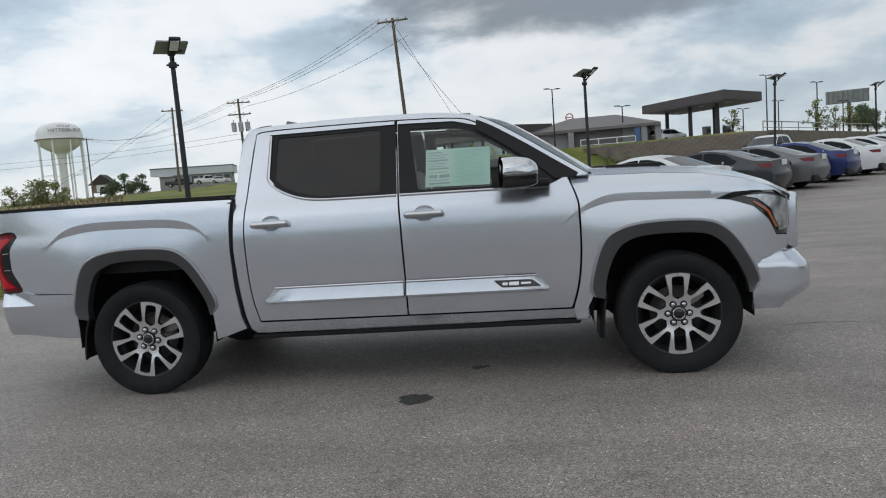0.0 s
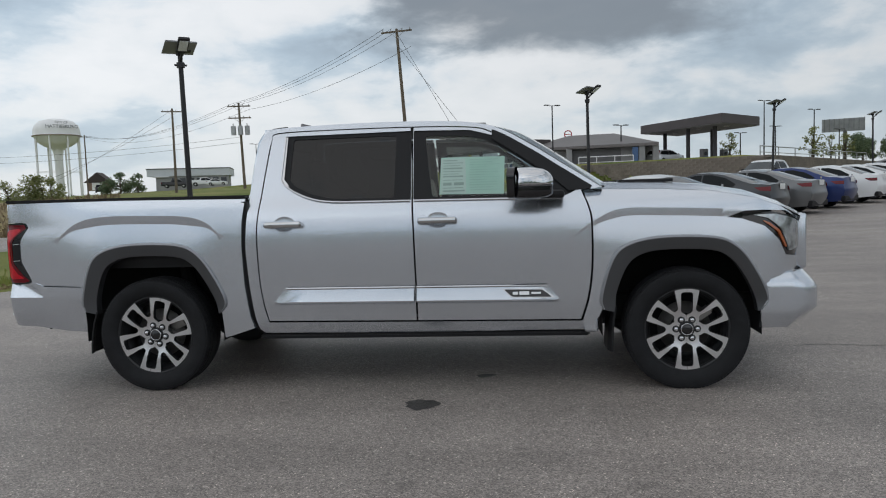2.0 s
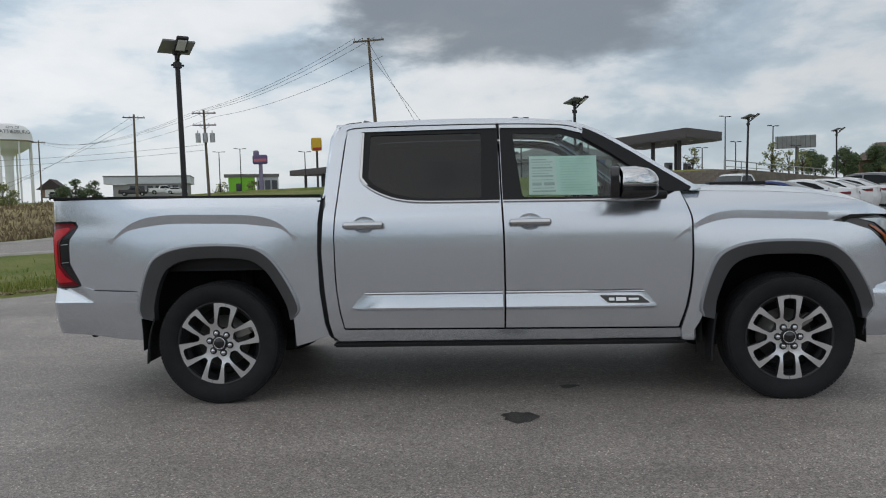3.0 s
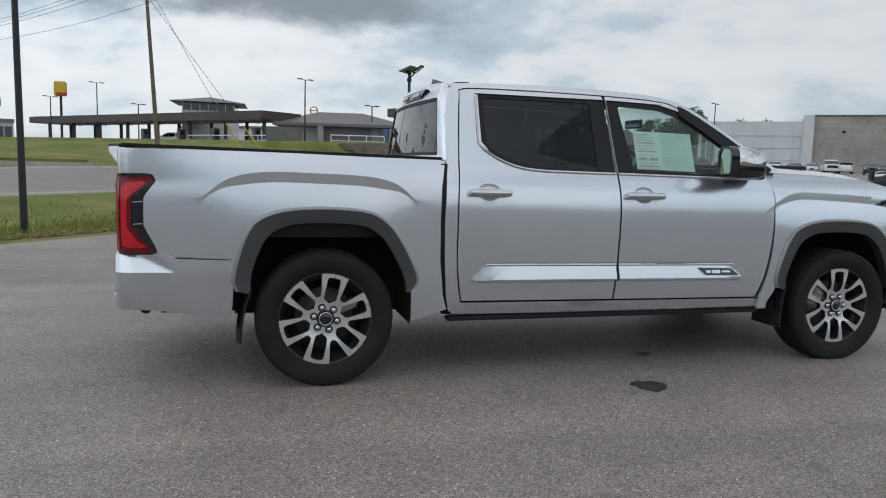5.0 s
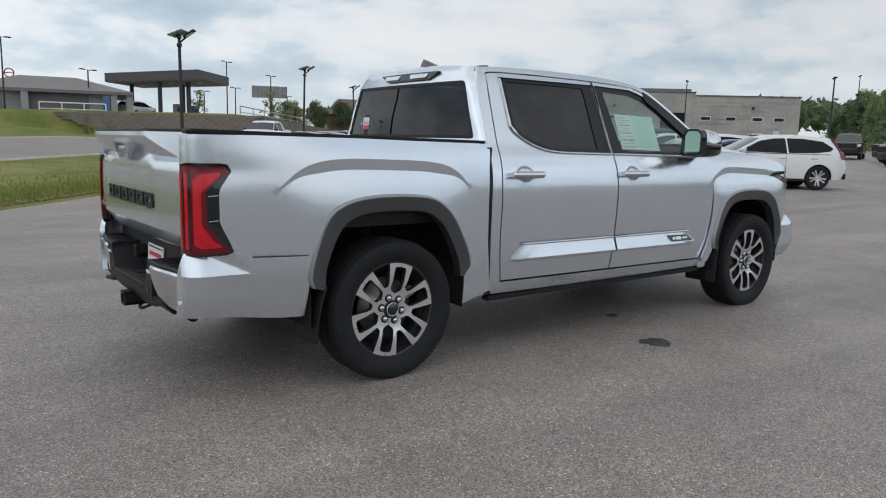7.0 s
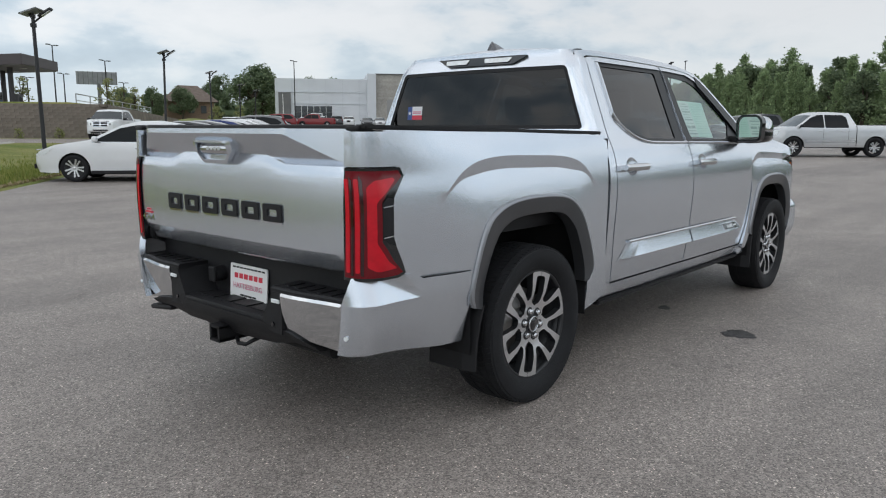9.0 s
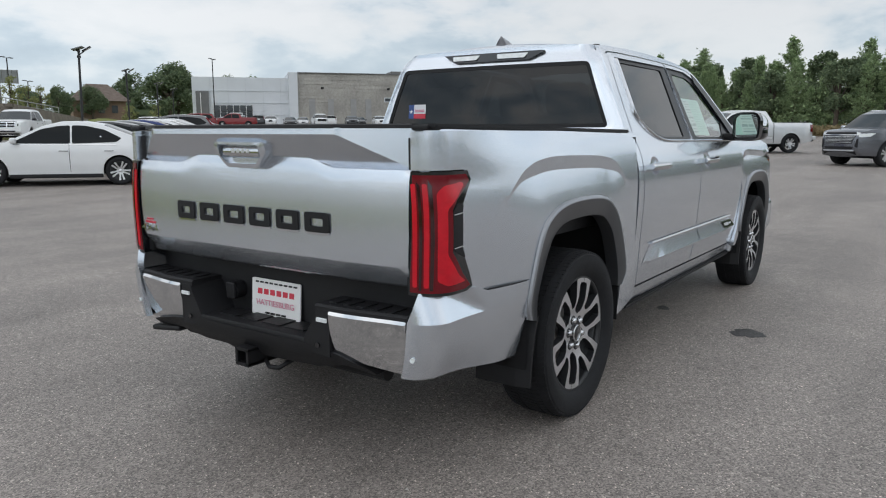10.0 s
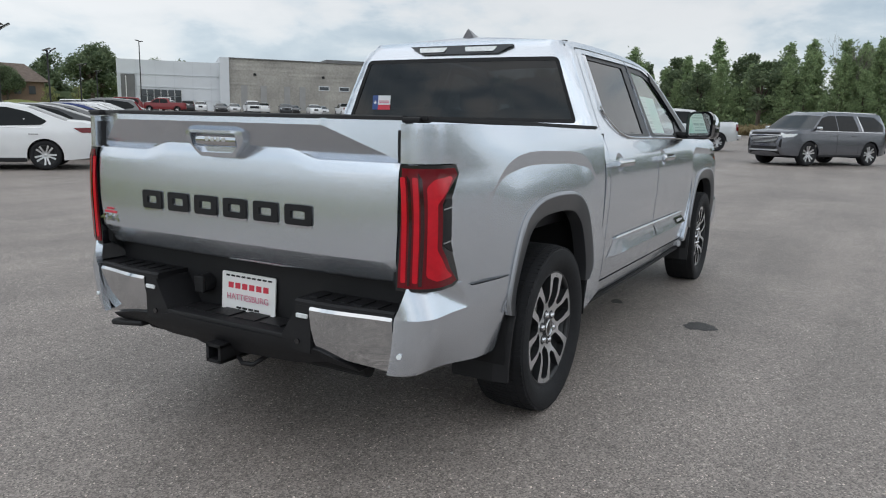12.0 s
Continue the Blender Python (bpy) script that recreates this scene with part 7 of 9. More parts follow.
def far_rows():
    """Stock cars in front of the dealer's building, each a copy of a few."""
    kinds = [("suv", SUV, WHITE, "small white utility car in front of the building"), ("sedan", SEDAN, PALE, "small silver sedan in front of the building"), ("suv", SUV, GREY, "dark grey utility car in front of the building"),
             ("pickup", PICKUP, WHITE, "white pickup in front of the building"), ("sedan", SEDAN, BLACK_CAR, "black sedan in front of the building"), ("suv", BIG_SUV, RED, "dark red utility car in front of the building")]
    rng = random.Random(5)
    first = {}
    order = [1, 0, 2, 0, 4, 1, 3, 0, 2, 4, 0, 1, 3, 0, 2, 0, 5, 1, 4, 0, 3, 2]
    for i, k in enumerate(order):
        name, spec, paint, label = kinds[k]
        u, v = 108 + (i % 2) * 7 + rng.uniform(-0.5, 0.5), 4.0 - i * 2.3 + rng.uniform(-0.2, 0.2)
        x, y = xy_of(u, v)
        at = spot(x, y, 230 + rng.uniform(-4, 4) + (180 if i % 5 == 2 else 0))
        if k not in first:
            first[k] = car(name, spec, paint, label, "car" if spec is not PICKUP else "pickup truck", at, "stock cars before the building", 0.16, False)
        else:
            copy_thing(first[k], at)
    car("pickup", PICKUP, RED, "bright red pickup seen side-on beyond the parked rows", "pickup truck", spot(66.0, 82.0, 140), "", 0.14, False)
    car("suv", BIG_SUV, RED, "dark red utility car beyond the parked rows", "car", spot(57.0, 79.0, 140), "", 0.14, False)
    for u, v, paint in ((72, 10.3, WHITE), (80, 10.6, WHITE), (86, 10.4, MIDGREY)):
        x, y = xy_of(u, v)
        car("pickup" if u < 70 else "sedan", PICKUP if u < 70 else SEDAN, paint, "pale car parked on the bank below the house", "car", pose(x, y, land_z(u, v), 0, 0, 60), "cars on the bank", 0.16, False)


far_rows()


# ---- lamps, poles and wires ----
POLE_BLACK = surface("black_pole_paint", (0.018, 0.018, 0.02), rough=0.5, var=0.15, scale=3)
SOLAR = surface("solar_cells", (0.022, 0.026, 0.036), rough=0.15, coat=0.6, var=0.15, scale=12)
PANEL_BACK = surface("panel_back", (0.30, 0.31, 0.32), rough=0.6, var=0.06, scale=4)
WOOD = surface("weathered_pole_wood", (0.155, 0.125, 0.095), rough=0.9, var=0.25, scale=3, fine=0.2, fine_scale=30, bump=0.3, bump_scale=40)
GALV = surface("galvanised_steel", (0.42, 0.43, 0.44), rough=0.45, metal=0.7, var=0.12, scale=5)
PORCELAIN = surface("grey_insulator", (0.30, 0.30, 0.30), rough=0.3)
GUARD_YELLOW = surface("guard_yellow", (0.55, 0.42, 0.06), rough=0.5, var=0.1, scale=3)
WIRE = surface("wire", (0.03, 0.03, 0.03), rough=0.6)


def solar_lamp():
    l = thing("solar_lamp", "black pole lamp with a tilted solar panel on top", "street lamp", group="lamps along the lot's edge")
    part("base", box((0, 0, -0.10), (0.26, 0.26, 0.46), 0.02), CONCRETE, l)
    part("pole", rod((0, 0, 0.05), (0, 0, 4.28), 0.058, 0.045, 14), POLE_BLACK, l, "", True)
    c = part("collar", rod((0, 0, 3.99), (0, 0, 4.09), 0.078, seg=14), POLE_BLACK, l, "", True)
    for dy in (-0.085, 0.085):
        part("clamp_bolt", rod((0, dy - 0.03, 4.04), (0, dy + 0.03, 4.04), 0.02, seg=8), POLE_BLACK, c)
    p = part("solar_panel", box((-0.02, 0, 4.385), (0.46, 0.58, 0.022), 0.005, ry=-0.34), SOLAR, l, "dark solar panel")
    part("panel_frame", box((-0.016, 0, 4.370), (0.475, 0.595, 0.016), 0.004, ry=-0.34), PANEL_BACK, p, "pale aluminium back of the panel")
    part("junction_box", box((-0.10, 0.18, 4.333), (0.08, 0.10, 0.03), 0.006, ry=-0.34), POLE_BLACK, p)
    part("panel_arm", rod((0, 0, 4.20), (-0.10, 0, 4.335), 0.022, seg=8), POLE_BLACK, l)
    part("arm", rod((0, 0, 4.10), (0.22, 0, 4.27), 0.026, seg=8), POLE_BLACK, l)
    h = part("lamp_head", box((0.315, 0, 4.370), (0.40, 0.215, 0.060), 0.020, ry=-0.56), POLE_BLACK, l, "flat black lamp head", True)
    part("lamp_lens", box((0.343, 0, 4.347), (0.27, 0.160, 0.012), 0.004, ry=-0.56), CLEAR_LAMP, h, "pale lamp lens")
    part("battery_box", box((0.0, 0, 4.28), (0.11, 0.14, 0.12), 0.02), POLE_BLACK, l)
    return l


first = None
for i, (u, v) in enumerate(((3.58, 8.05), (17.1, 8.05), (31.0, 7.8), (46.7, 8.1), (62.5, 8.1), (76.5, 8.1))):
    x, y = xy_of(u, v)
    m = pose(x, y, land_z(u, v) + (0.0, 0.0, 0.15, 0.15, 0.0, 0.0)[i] - 0.10, (0.8, 0, -0.8, 0.4, 0, 0.3)[i], (0.9, -0.4, 1.0, -0.5, 0.5, 0)[i], -53 if i == 0 else -41)
    if first is None:
        first = solar_lamp()
        first.matrix_basis = m
    else:
        copy_thing(first, m)


def utility_pole(x, y, top, arms, cans=0, lean=0.0, turn=0.0, label="tall weathered wooden utility pole"):
    u, v = uv_of(x, y)
    z = land_z(u, v)
    p = thing("utility_pole", label, "utility pole", pose(x, y, z - 0.1, 0, lean, turn))
    h = top - z
    part("pole", rod((0, 0, 0), (0, 0, h + 0.1), 0.17, 0.11, 12), WOOD, p, "", True)
    for k, dz in enumerate(arms):
        a = part("crossarm", box((0, -0.14, h - dz), (2.5, 0.10, 0.13), 0.01), WOOD, p)
        for dx in (-1.1, -0.45, 0.45, 1.1):
            bm = bmesh.new()
            rod_into(bm, (dx, -0.14, h - dz + 0.05), (dx, -0.14, h - dz + 0.22), 0.05, 0.035, 8)
            part("insulator", bm, PORCELAIN, a)
        part("brace", rod((-0.6, -0.16, h - dz - 0.04), (0, -0.12, h - dz - 0.5), 0.02, seg=6), GALV, a)
        part("brace", rod((0.6, -0.16, h - dz - 0.04), (0, -0.12, h - dz - 0.5), 0.02, seg=6), GALV, a)
    for k in range(cans):
        c = part("transformer", rod(((k - (cans - 1) / 2) * 0.75, -0.35, h - 3.5), ((k - (cans - 1) / 2) * 0.75, -0.35, h - 2.5), 0.27, seg=16), GALV, p, "grey transformer can", True)
        part("bushing", rod(((k - (cans - 1) / 2) * 0.75, -0.35, h - 2.5), ((k - (cans - 1) / 2) * 0.75, -0.35, h - 2.2), 0.05, seg=8), PORCELAIN, c)
    return p


utility_pole(-6.30, 53.5, 14.5, [0.15], lean=-3.2, turn=0, label="tall wooden utility pole with one crossarm on the grass bank")
utility_pole(-39.3, 79.6, 12.3, [0.3], lean=0.4, turn=20)
utility_pole(-28.2, 73.5, 11.8, [0.3, 1.6], cans=3, lean=-1.2, turn=20, label="wooden utility pole carrying grey transformers")
utility_pole(-87.6, 138.5, 15.2, [0.3], turn=30)


def wire(a, b, sag, group="overhead wires"):
    pts = []
    for i in range(17):
        t = i / 16
        p = Vector(a).lerp(Vector(b), t)
        p.z -= sag * 4 * t * (1 - t)
        pts.append(p)
    w = new("overhead_wire", mesh_of("overhead_wire", *tube_line(pts, 0.016, 5), WIRE))
    return tagged(w, "thin dark overhead wire between utility poles", "wire", group)


for dx, dz in ((-1.1, 0.1), (-0.45, 0.1), (0.45, 0.1), (1.1, -0.6)):
    wire((-6.95 + dx, 53.4, 14.5 + dz - (0.1 if dx < 1 else 0.9)), (-28.2 + dx * 0.9, 73.4, 11.7 + dz - 0.1), 0.7)
    wire((-28.2 + dx * 0.9, 73.4, 11.6 + dz), (-87.6 + dx, 138.4, 15.0 + dz), 2.0)
for k in range(2):
    gx, gy = 0.0 + 1.65 * k, 53.3 + 0.7 * k
    foot, head = Vector((gx, gy, land_z(*uv_of(gx, gy)))), Vector((-6.92, 53.5, 14.0 - 0.9 * k))
    wire(head, foot, 0.02, "guy wires")
    tagged(new("guy_guard", mesh_of("guy_guard", *tube_line([foot, foot.lerp(head, 0.20)], 0.055, 8), GUARD_YELLOW)), "yellow plastic guard on a guy wire's foot", "cable guard", "guy wire guards")
    wire((-39.3, 79.5, 12.1 - 0.9 * k), (-70.0, 96.0, 3.0 + k), 0.6, "guy wires")
    wire((-28.2, 73.4, 8.0 - 0.6 * k), (-130.0, 100.0, 12.0 - k), 2.2)


def yard_lamp(x, y, top, z=None, arm=0.9, heads=2, label="tall thin lamp pole with flat heads"):
    u, v = uv_of(x, y)
    z = (lot_z(x, y) if v < 7.5 else land_z(u, v)) if z is None else z
    p = thing("pole_lamp", label, "street lamp", pose(x, y, z, 0, 0, 30), "far pole lamps")
    h = top - z
    part("pole", rod((0, 0, 0), (0, 0, h), 0.09, 0.06, 10), POLE_BLACK, p, "", True)
    for s in ((-1, 1) if heads == 2 else (1,)):
        part("arm", rod((0, 0, h - 0.05), (s * arm * 0.6, 0, h), 0.03, seg=6), POLE_BLACK, p)
        part("head", box((s * arm * 0.75, 0, h + 0.02), (arm * 0.6, 0.32, 0.09), 0.02), POLE_BLACK, p)


for x, y, top in ((6.2, 72.6, 9.85), (33.1, 89.4, 11.1), (38.4, 87.7, 9.6), (61.4, 80.6, 10.8), (-39.0, 106.9, 9.6), (-36.0, 108.0, 10.1), (13.5, 74.0, 7.6), (-2.0, 92.0, 8.6), (36.0, 94.0, 8.2), (31.0, 92.0, 7.4), (46.0, 99.0, 7.8), (90.0, 60.0, 11.0), (-13.0, 98.0, 8.2), (-24.1, 101.5, 8.9), (-18.7, 102.6, 11.1), (112.0, 46.0, 12.5)):
    yard_lamp(x, y, top)

# ---- the filling station on its bank ----
DARK_FASCIA = surface("dark_fascia", (0.060, 0.048, 0.048), rough=0.5, var=0.08, scale=0.6)
SOFFIT = surface("grey_soffit", (0.27, 0.27, 0.275), rough=0.7, var=0.05, scale=1)
STUCCO = surface("grey_render", (0.30, 0.30, 0.295), rough=0.85, var=0.08, scale=0.8, bump=0.1)
STUCCO_DARK = surface("dark_grey_render", (0.15, 0.15, 0.15), rough=0.85, var=0.08, scale=0.8)
METAL_ROOF = surface("brown_metal_roof", (0.165, 0.15, 0.145), rough=0.45, metal=0.2, var=0.08, scale=0.5)
POST_DARK = surface("dark_post_paint", (0.05, 0.048, 0.05), rough=0.6, var=0.1)
SHOP_GLASS = surface("shop_glass", (0.03, 0.035, 0.04), rough=0.08, var=0.3, scale=0.8, spec=0.7)
WHITE_WALL = surface("white_panel", (0.60, 0.625, 0.65), rough=0.6, var=0.04, scale=0.4)
RED_PAINT = surface("red_sign", (0.42, 0.03, 0.03), rough=0.5, var=0.06)
BLUE_PAINT = surface("blue_sign", (0.06, 0.12, 0.24), rough=0.5, var=0.1, scale=3)
WHITE_PAINT = surface("white_paint", (0.75, 0.75, 0.74), rough=0.5, var=0.05)
GREEN_PAINT = surface("lime_green", (0.20, 0.52, 0.03), rough=0.5, var=0.06)
BRICK_TAN = surface("tan_brick", (0.25, 0.17, 0.125), rough=0.85, var=0.15, scale=4)
yard_lamp(65.4, 27.6, 7.9)


def slab(points, z0, z1):
    """An upright prism over a plan polygon."""
    bm = bmesh.new()
    lo = [bm.verts.new((x, y, z0)) for x, y in points]
    hi = [bm.verts.new((x, y, z1)) for x, y in points]
    m = len(points)
    bm.faces.new(lo[::-1])
    bm.faces.new(hi)
    for i in range(m):
        bm.faces.new((lo[i], lo[(i + 1) % m], hi[(i + 1) % m], hi[i]))
    bmesh.ops.recalc_face_normals(bm, faces=bm.faces)
    return bm


def fuel_canopy(corners, top, floor, posts, label, deep=0.95):
    c = thing("fuel_canopy", label, "canopy")
    part("fascia", slab(corners, top - deep, top), DARK_FASCIA, c, "dark brown fascia")
    cx, cy = sum(p[0] for p in corners) / 4, sum(p[1] for p in corners) / 4
    part("soffit", slab([(cx + (x - cx) * 0.97, cy + (y - cy) * 0.97) for x, y in corners], top - deep - 0.05, top - deep + 0.02), SOFFIT, c)
    for x, y in posts:
        q = part("post", box((x, y, (floor + top - deep) / 2), (0.38, 0.38, top - deep - floor), 0.03), POST_DARK, c)
        part("post_base", box((x, y, floor + 0.35), (0.7, 0.7, 0.7), 0.04), STUCCO, q)
        part("post_light", box((x + 1.2, y, top - deep - 0.09), (0.5, 0.5, 0.06)), WHITE_PAINT, q)
    return c


fuel_canopy([(17.1, 83.6), (23.0, 70.5), (28.7, 77.1), (22.8, 90.2)], 8.15, 3.2, [(21.2, 77.4), (23.4, 74.8), (20.0, 84.0), (24.4, 79.8)], "small dark fuel canopy on square posts")
fuel_canopy([(1.95, 74.0), (-29.0, 111.1), (-24.6, 114.8), (6.2, 77.6)], 6.6, 3.0,
            [(1.95 - 0.64 * d + 0.77 * w, 74.0 + 0.768 * d + 0.64 * w) for d in (1.2, 7.5, 13.8, 20.1, 26.4, 32.7, 39.0, 45.3) for w in (1.3, 4.3)], "long dark fuel canopy over a row of pumps", 0.85)


def pump(x, y, z=3.15):
    p = thing("fuel_pump", "grey fuel pump with a dark screen under the canopy", "fuel pump", pose(x, y, z, 0, 0, 40), "fuel pumps")
    part("body", box((0, 0, 0.85), (0.9, 0.5, 1.7), 0.06), STUCCO_DARK, p)
    part("screen", box((0, -0.26, 1.2), (0.5, 0.03, 0.4)), SHOP_GLASS, p)
    part("banner", box((0, -0.27, 0.55), (0.6, 0.03, 0.7)), BLUE_PAINT, p)


for x, y in ((22.6, 76.2), (25.6, 79.6), (1.4, 77.0), (-3.0, 82.0), (-7.0, 87.0), (-11.5, 91.5)):
    pump(x, y)


def station_shop():
    s = thing("station_shop", "low grey shop with a hipped brown metal roof", "building", pose(-1.2, 0, 0))
    base = [(5.0, 76.0), (17.0, 73.2), (19.4, 83.5), (7.4, 86.3)]
    part("wall", slab(base, 2.4, 5.5), STUCCO, s)
    # the porch's shade is painted in, as render darker than the shop's
    part("dark_porch", slab([(9.4, 74.85), (14.6, 73.65), (14.7, 74.4), (9.5, 75.6)], 3.0, 5.2), STUCCO_DARK, s, "porch wall with its shade painted as darker grey")
    bm = bmesh.new()
    eave = [bm.verts.new(p) for p in ((4.2, 75.2, 5.55), (18.2, 71.7, 5.55), (20.4, 84.3, 5.55), (6.8, 87.3, 5.55))]
    low = [bm.verts.new(p) for p in ((4.2, 75.2, 5.25), (18.2, 71.7, 5.25), (20.4, 84.3, 5.25), (6.8, 87.3, 5.25))]
    ridge = [bm.verts.new(p) for p in ((9.6, 80.0, 7.1), (14.6, 79.0, 7.1))]
    for q in ((eave[0], eave[1], ridge[1], ridge[0]), (eave[1], eave[2], ridge[1]), (eave[2], eave[3], ridge[0], ridge[1]), (eave[3], eave[0], ridge[0]), low[::-1]):
        bm.faces.new(q)
    for i in range(4):
        bm.faces.new((low[i], low[(i + 1) % 4], eave[(i + 1) % 4], eave[i]))
    part("roof", bm, METAL_ROOF, s, "brown hipped metal roof")
    for x, y in ((16.6, 72.6), (18.0, 72.4), (9.2, 74.3)):
        part("porch_post", box((x, y, 4.1), (0.6, 0.6, 2.4), 0.02), STUCCO, s)
    part("banner", box((15.9, 72.3, 4.2), (0.6, 0.06, 1.9), rz=-0.25), BLUE_PAINT, s, "blue advertising banner")
    tower = thing("roof_lantern", "square roof lantern with clerestory windows on the station", "building")
    part("base", slab([(-7.2, 91.2), (-1.0, 91.2), (-0.4, 98.0), (-6.6, 98.0)], 2.6, 7.4), WHITE_WALL, tower)
    part("glazing", slab([(-7.15, 91.1), (-1.0, 91.1), (-0.45, 97.9), (-6.6, 97.9)], 7.4, 8.35), SHOP_GLASS, tower, "band of dark glass")
    for i in range(7):
        part("mullion", box((-7.1 + i * 1.02, 91.05, 7.87), (0.10, 0.10, 0.95)), WHITE_PAINT, tower)
    bm = bmesh.new()
    e = [bm.verts.new(p) for p in ((-8.6, 89.8, 8.35), (0.3, 89.8, 8.35), (0.8, 99.2, 8.35), (-8.1, 99.2, 8.35))]
    t = bm.verts.new((-3.9, 94.5, 9.3))
    for i in range(4):
        bm.faces.new((e[i], e[(i + 1) % 4], t))
    bm.faces.new(e[::-1])
    part("roof", bm, METAL_ROOF, tower)
    hall = thing("station_hall", "long pale station building behind the canopy", "building")
    part("wall", slab([(-9.0, 117.0), (17.0, 95.0), (22.0, 101.0), (-3.0, 123.0)], 2.6, 6.1), WHITE_WALL, hall)
    part("roof", slab([(-9.4, 117.0), (17.0, 94.6), (22.4, 101.0), (-3.0, 123.4)], 6.1, 6.45), METAL_ROOF, hall)
    for i in range(9):
        t = (i + 0.5) / 9
        part("window", box((-9 + 26 * t + 0.1, 117 - 22 * t - 0.1, 4.2), (1.9, 0.08, 1.7), rz=-0.70), SHOP_GLASS, hall)
    part("sign_band", box((-6.0, 114.3, 5.2), (4.0, 0.1, 0.8), rz=-0.7), RED_PAINT, hall, "red sign band")
    blk = thing("screen_wall", "plain dark grey enclosure wall beside the shop", "wall")
    part("wall", slab([(2.0, 66.0), (5.0, 65.2), (5.4, 66.6), (2.4, 67.4)], 2.4, 4.55), STUCCO_DARK, blk)
    sign = thing("pole_sign", "round red and white sign above the roofs", "sign")
    part("post", rod((9.3, 95.0, 2), (9.3, 95.0, 7.8), 0.12), GALV, sign)
    v, f = spin([(0.55, -0.05), (0.55, 0.05), (0.42, 0.05), (0.42, -0.05)], 28, closed=True)
    hang("ring", mesh_of("ring", v, f, RED_PAINT), sign, at=pose(9.3, 95.0, 8.3))
    part("crossbar", box((9.3, 95.0, 8.3), (0.9, 0.06, 0.10)), RED_PAINT, sign)


station_shop()
car("suv", SUV, PALE, "silver utility car under the fuel canopy", "car", pose(18.6, 76.6, 3.25, 0, 0, 40), "", 0.16, False)
car("suv", SUV, WHITE, "white car at the far pumps", "car", pose(-8.5, 93.0, 2.9, 0, 0, 130), "", 0.16, False)


def pipe_rail(points, z, h=1.0, label="white pipe railing", mat=None):
    r = thing("railing", label, "railing")
    mat = mat or WHITE_PAINT
    for a, b in zip(points, points[1:]):
        part("rail", rod((*a, z + h), (*b, z + h), 0.05, seg=6), mat, r)
        part("rail", rod((*a, z + h * 0.5), (*b, z + h * 0.5), 0.035, seg=6), mat, r)
    for p in points:
        part("post", rod((*p, z), (*p, z + h), 0.05, seg=6), mat, r)


pipe_rail([(8.8, 71.6), (10.6, 71.2), (12.4, 70.8), (14.2, 70.4)], 3.1, 1.15, "white pipe cart rails before the shop")
pipe_rail([(-6 + 2.5 * i, 83.5 - 3.1 * i) for i in range(5)], 2.9, 1.1, "white pipe rails by the long canopy")
pipe_rail([(24 + 3 * i, 62 + 4.2 * i) for i in range(9)], 3.25, 1.1, "thin grey fence above the wall", GALV)


ground_sheet("pavement_station", graded([(55, 98, 1.5)]), graded([(26.5, 50, 1.2), (50, 100, 5)]), 0.07, ROAD_ASPHALT, "pale worn paving of the filling station's forecourt", "pavement")


# ---- the retaining wall ----
def retaining_wall():
    w = tagged(new("wall_retaining"), "stepped brown block retaining wall below the filling station", "wall", kind="structure")
    shades = [surface("wall_block", (0.185, 0.158, 0.132), rough=0.9, var=0.28, scale=0.9, fine=0.15, fine_scale=12, rand=0.11, bump=0.4, bump_scale=14)]
    bm = box((0, 0, 0), (0.36, 0.612, 0.198), 0.014, seg=1)
    me = bpy.data.meshes.new("block")
    bm.to_mesh(me)
    bm.free()
    me.materials.append(shades[0])
    courses = 13
    rng = random.Random(2)
    rest_v, rest_f = [], []
    count = 0
    unit = [tuple(v.co) for v in me.vertices]
    unit_f = [tuple(p.vertices) for p in me.polygons]
    for c in range(courses):
        z = 0.62 + 0.2 * c
        v0 = 15.8 + 0.03 * c
        v1 = 33.5 - 0.62 * (courses - c)
        v = v0 + (0.31 if c % 2 else 0)
        while v < v1:
            x, y = xy_of(50.85 + 0.035 * c + rng.uniform(-0.012, 0.012), v)
            m = Matrix.Translation((x, y, z)) @ Euler((0, 0, math.atan2(U.y, U.x))).to_matrix().to_4x4()
            if 13.0 < v < 28 and count < 300:
                hang("block", me, w, at=m)
                count += 1
            else:
                k = len(rest_v)
                rest_v += [m @ Vector(p) for p in unit]
                rest_f += [tuple(k + i for i in f) for f in unit_f]
            v += 0.62
    # the wall turns back along the platform's edge and sinks into the rising lot
    run = Vector((1.0, 0.13)).normalized()
    turn = math.atan2(U.y, U.x) + math.atan2(run.y, run.x) - math.pi / 2
    for c in range(courses):
        z = 0.62 + 0.2 * c
        d = 0.31 * (c % 2)
        while d < 76:
            x, y = xy_of(51.0 + run.x * d, 15.75 + run.y * d + 0.03 * c)
            if z > lot_z(x, y) - 0.25:
                m = Matrix.Translation((x, y, z)) @ Euler((0, 0, turn)).to_matrix().to_4x4()
                k = len(rest_v)
                rest_v += [m @ Vector(p) for p in unit]
                rest_f += [tuple(k + i for i in f) for f in unit_f]
            d += 0.62
    hang("block_rest", mesh_of("block_rest", rest_v, rest_f, shades[0], False), w, kind="stuff")
    back = slab([xy_of(51.1, 15.7), xy_of(51.5, 15.7), xy_of(51.5, 33), xy_of(51.1, 33)], 0.2, 1.2)
    part("footing", back, shades[0], w)


retaining_wall()


# ---- the dealer's building ----
STONE_GREY = surface("grey_block_stone", (0.35, 0.335, 0.305), rough=0.9, var=0.18, scale=0.25, fine=0.12, fine_scale=3, rand=0.10, bump=0.2, bump_scale=10)


JOINT = surface("panel_joint", (0.54, 0.565, 0.59), rough=0.7)


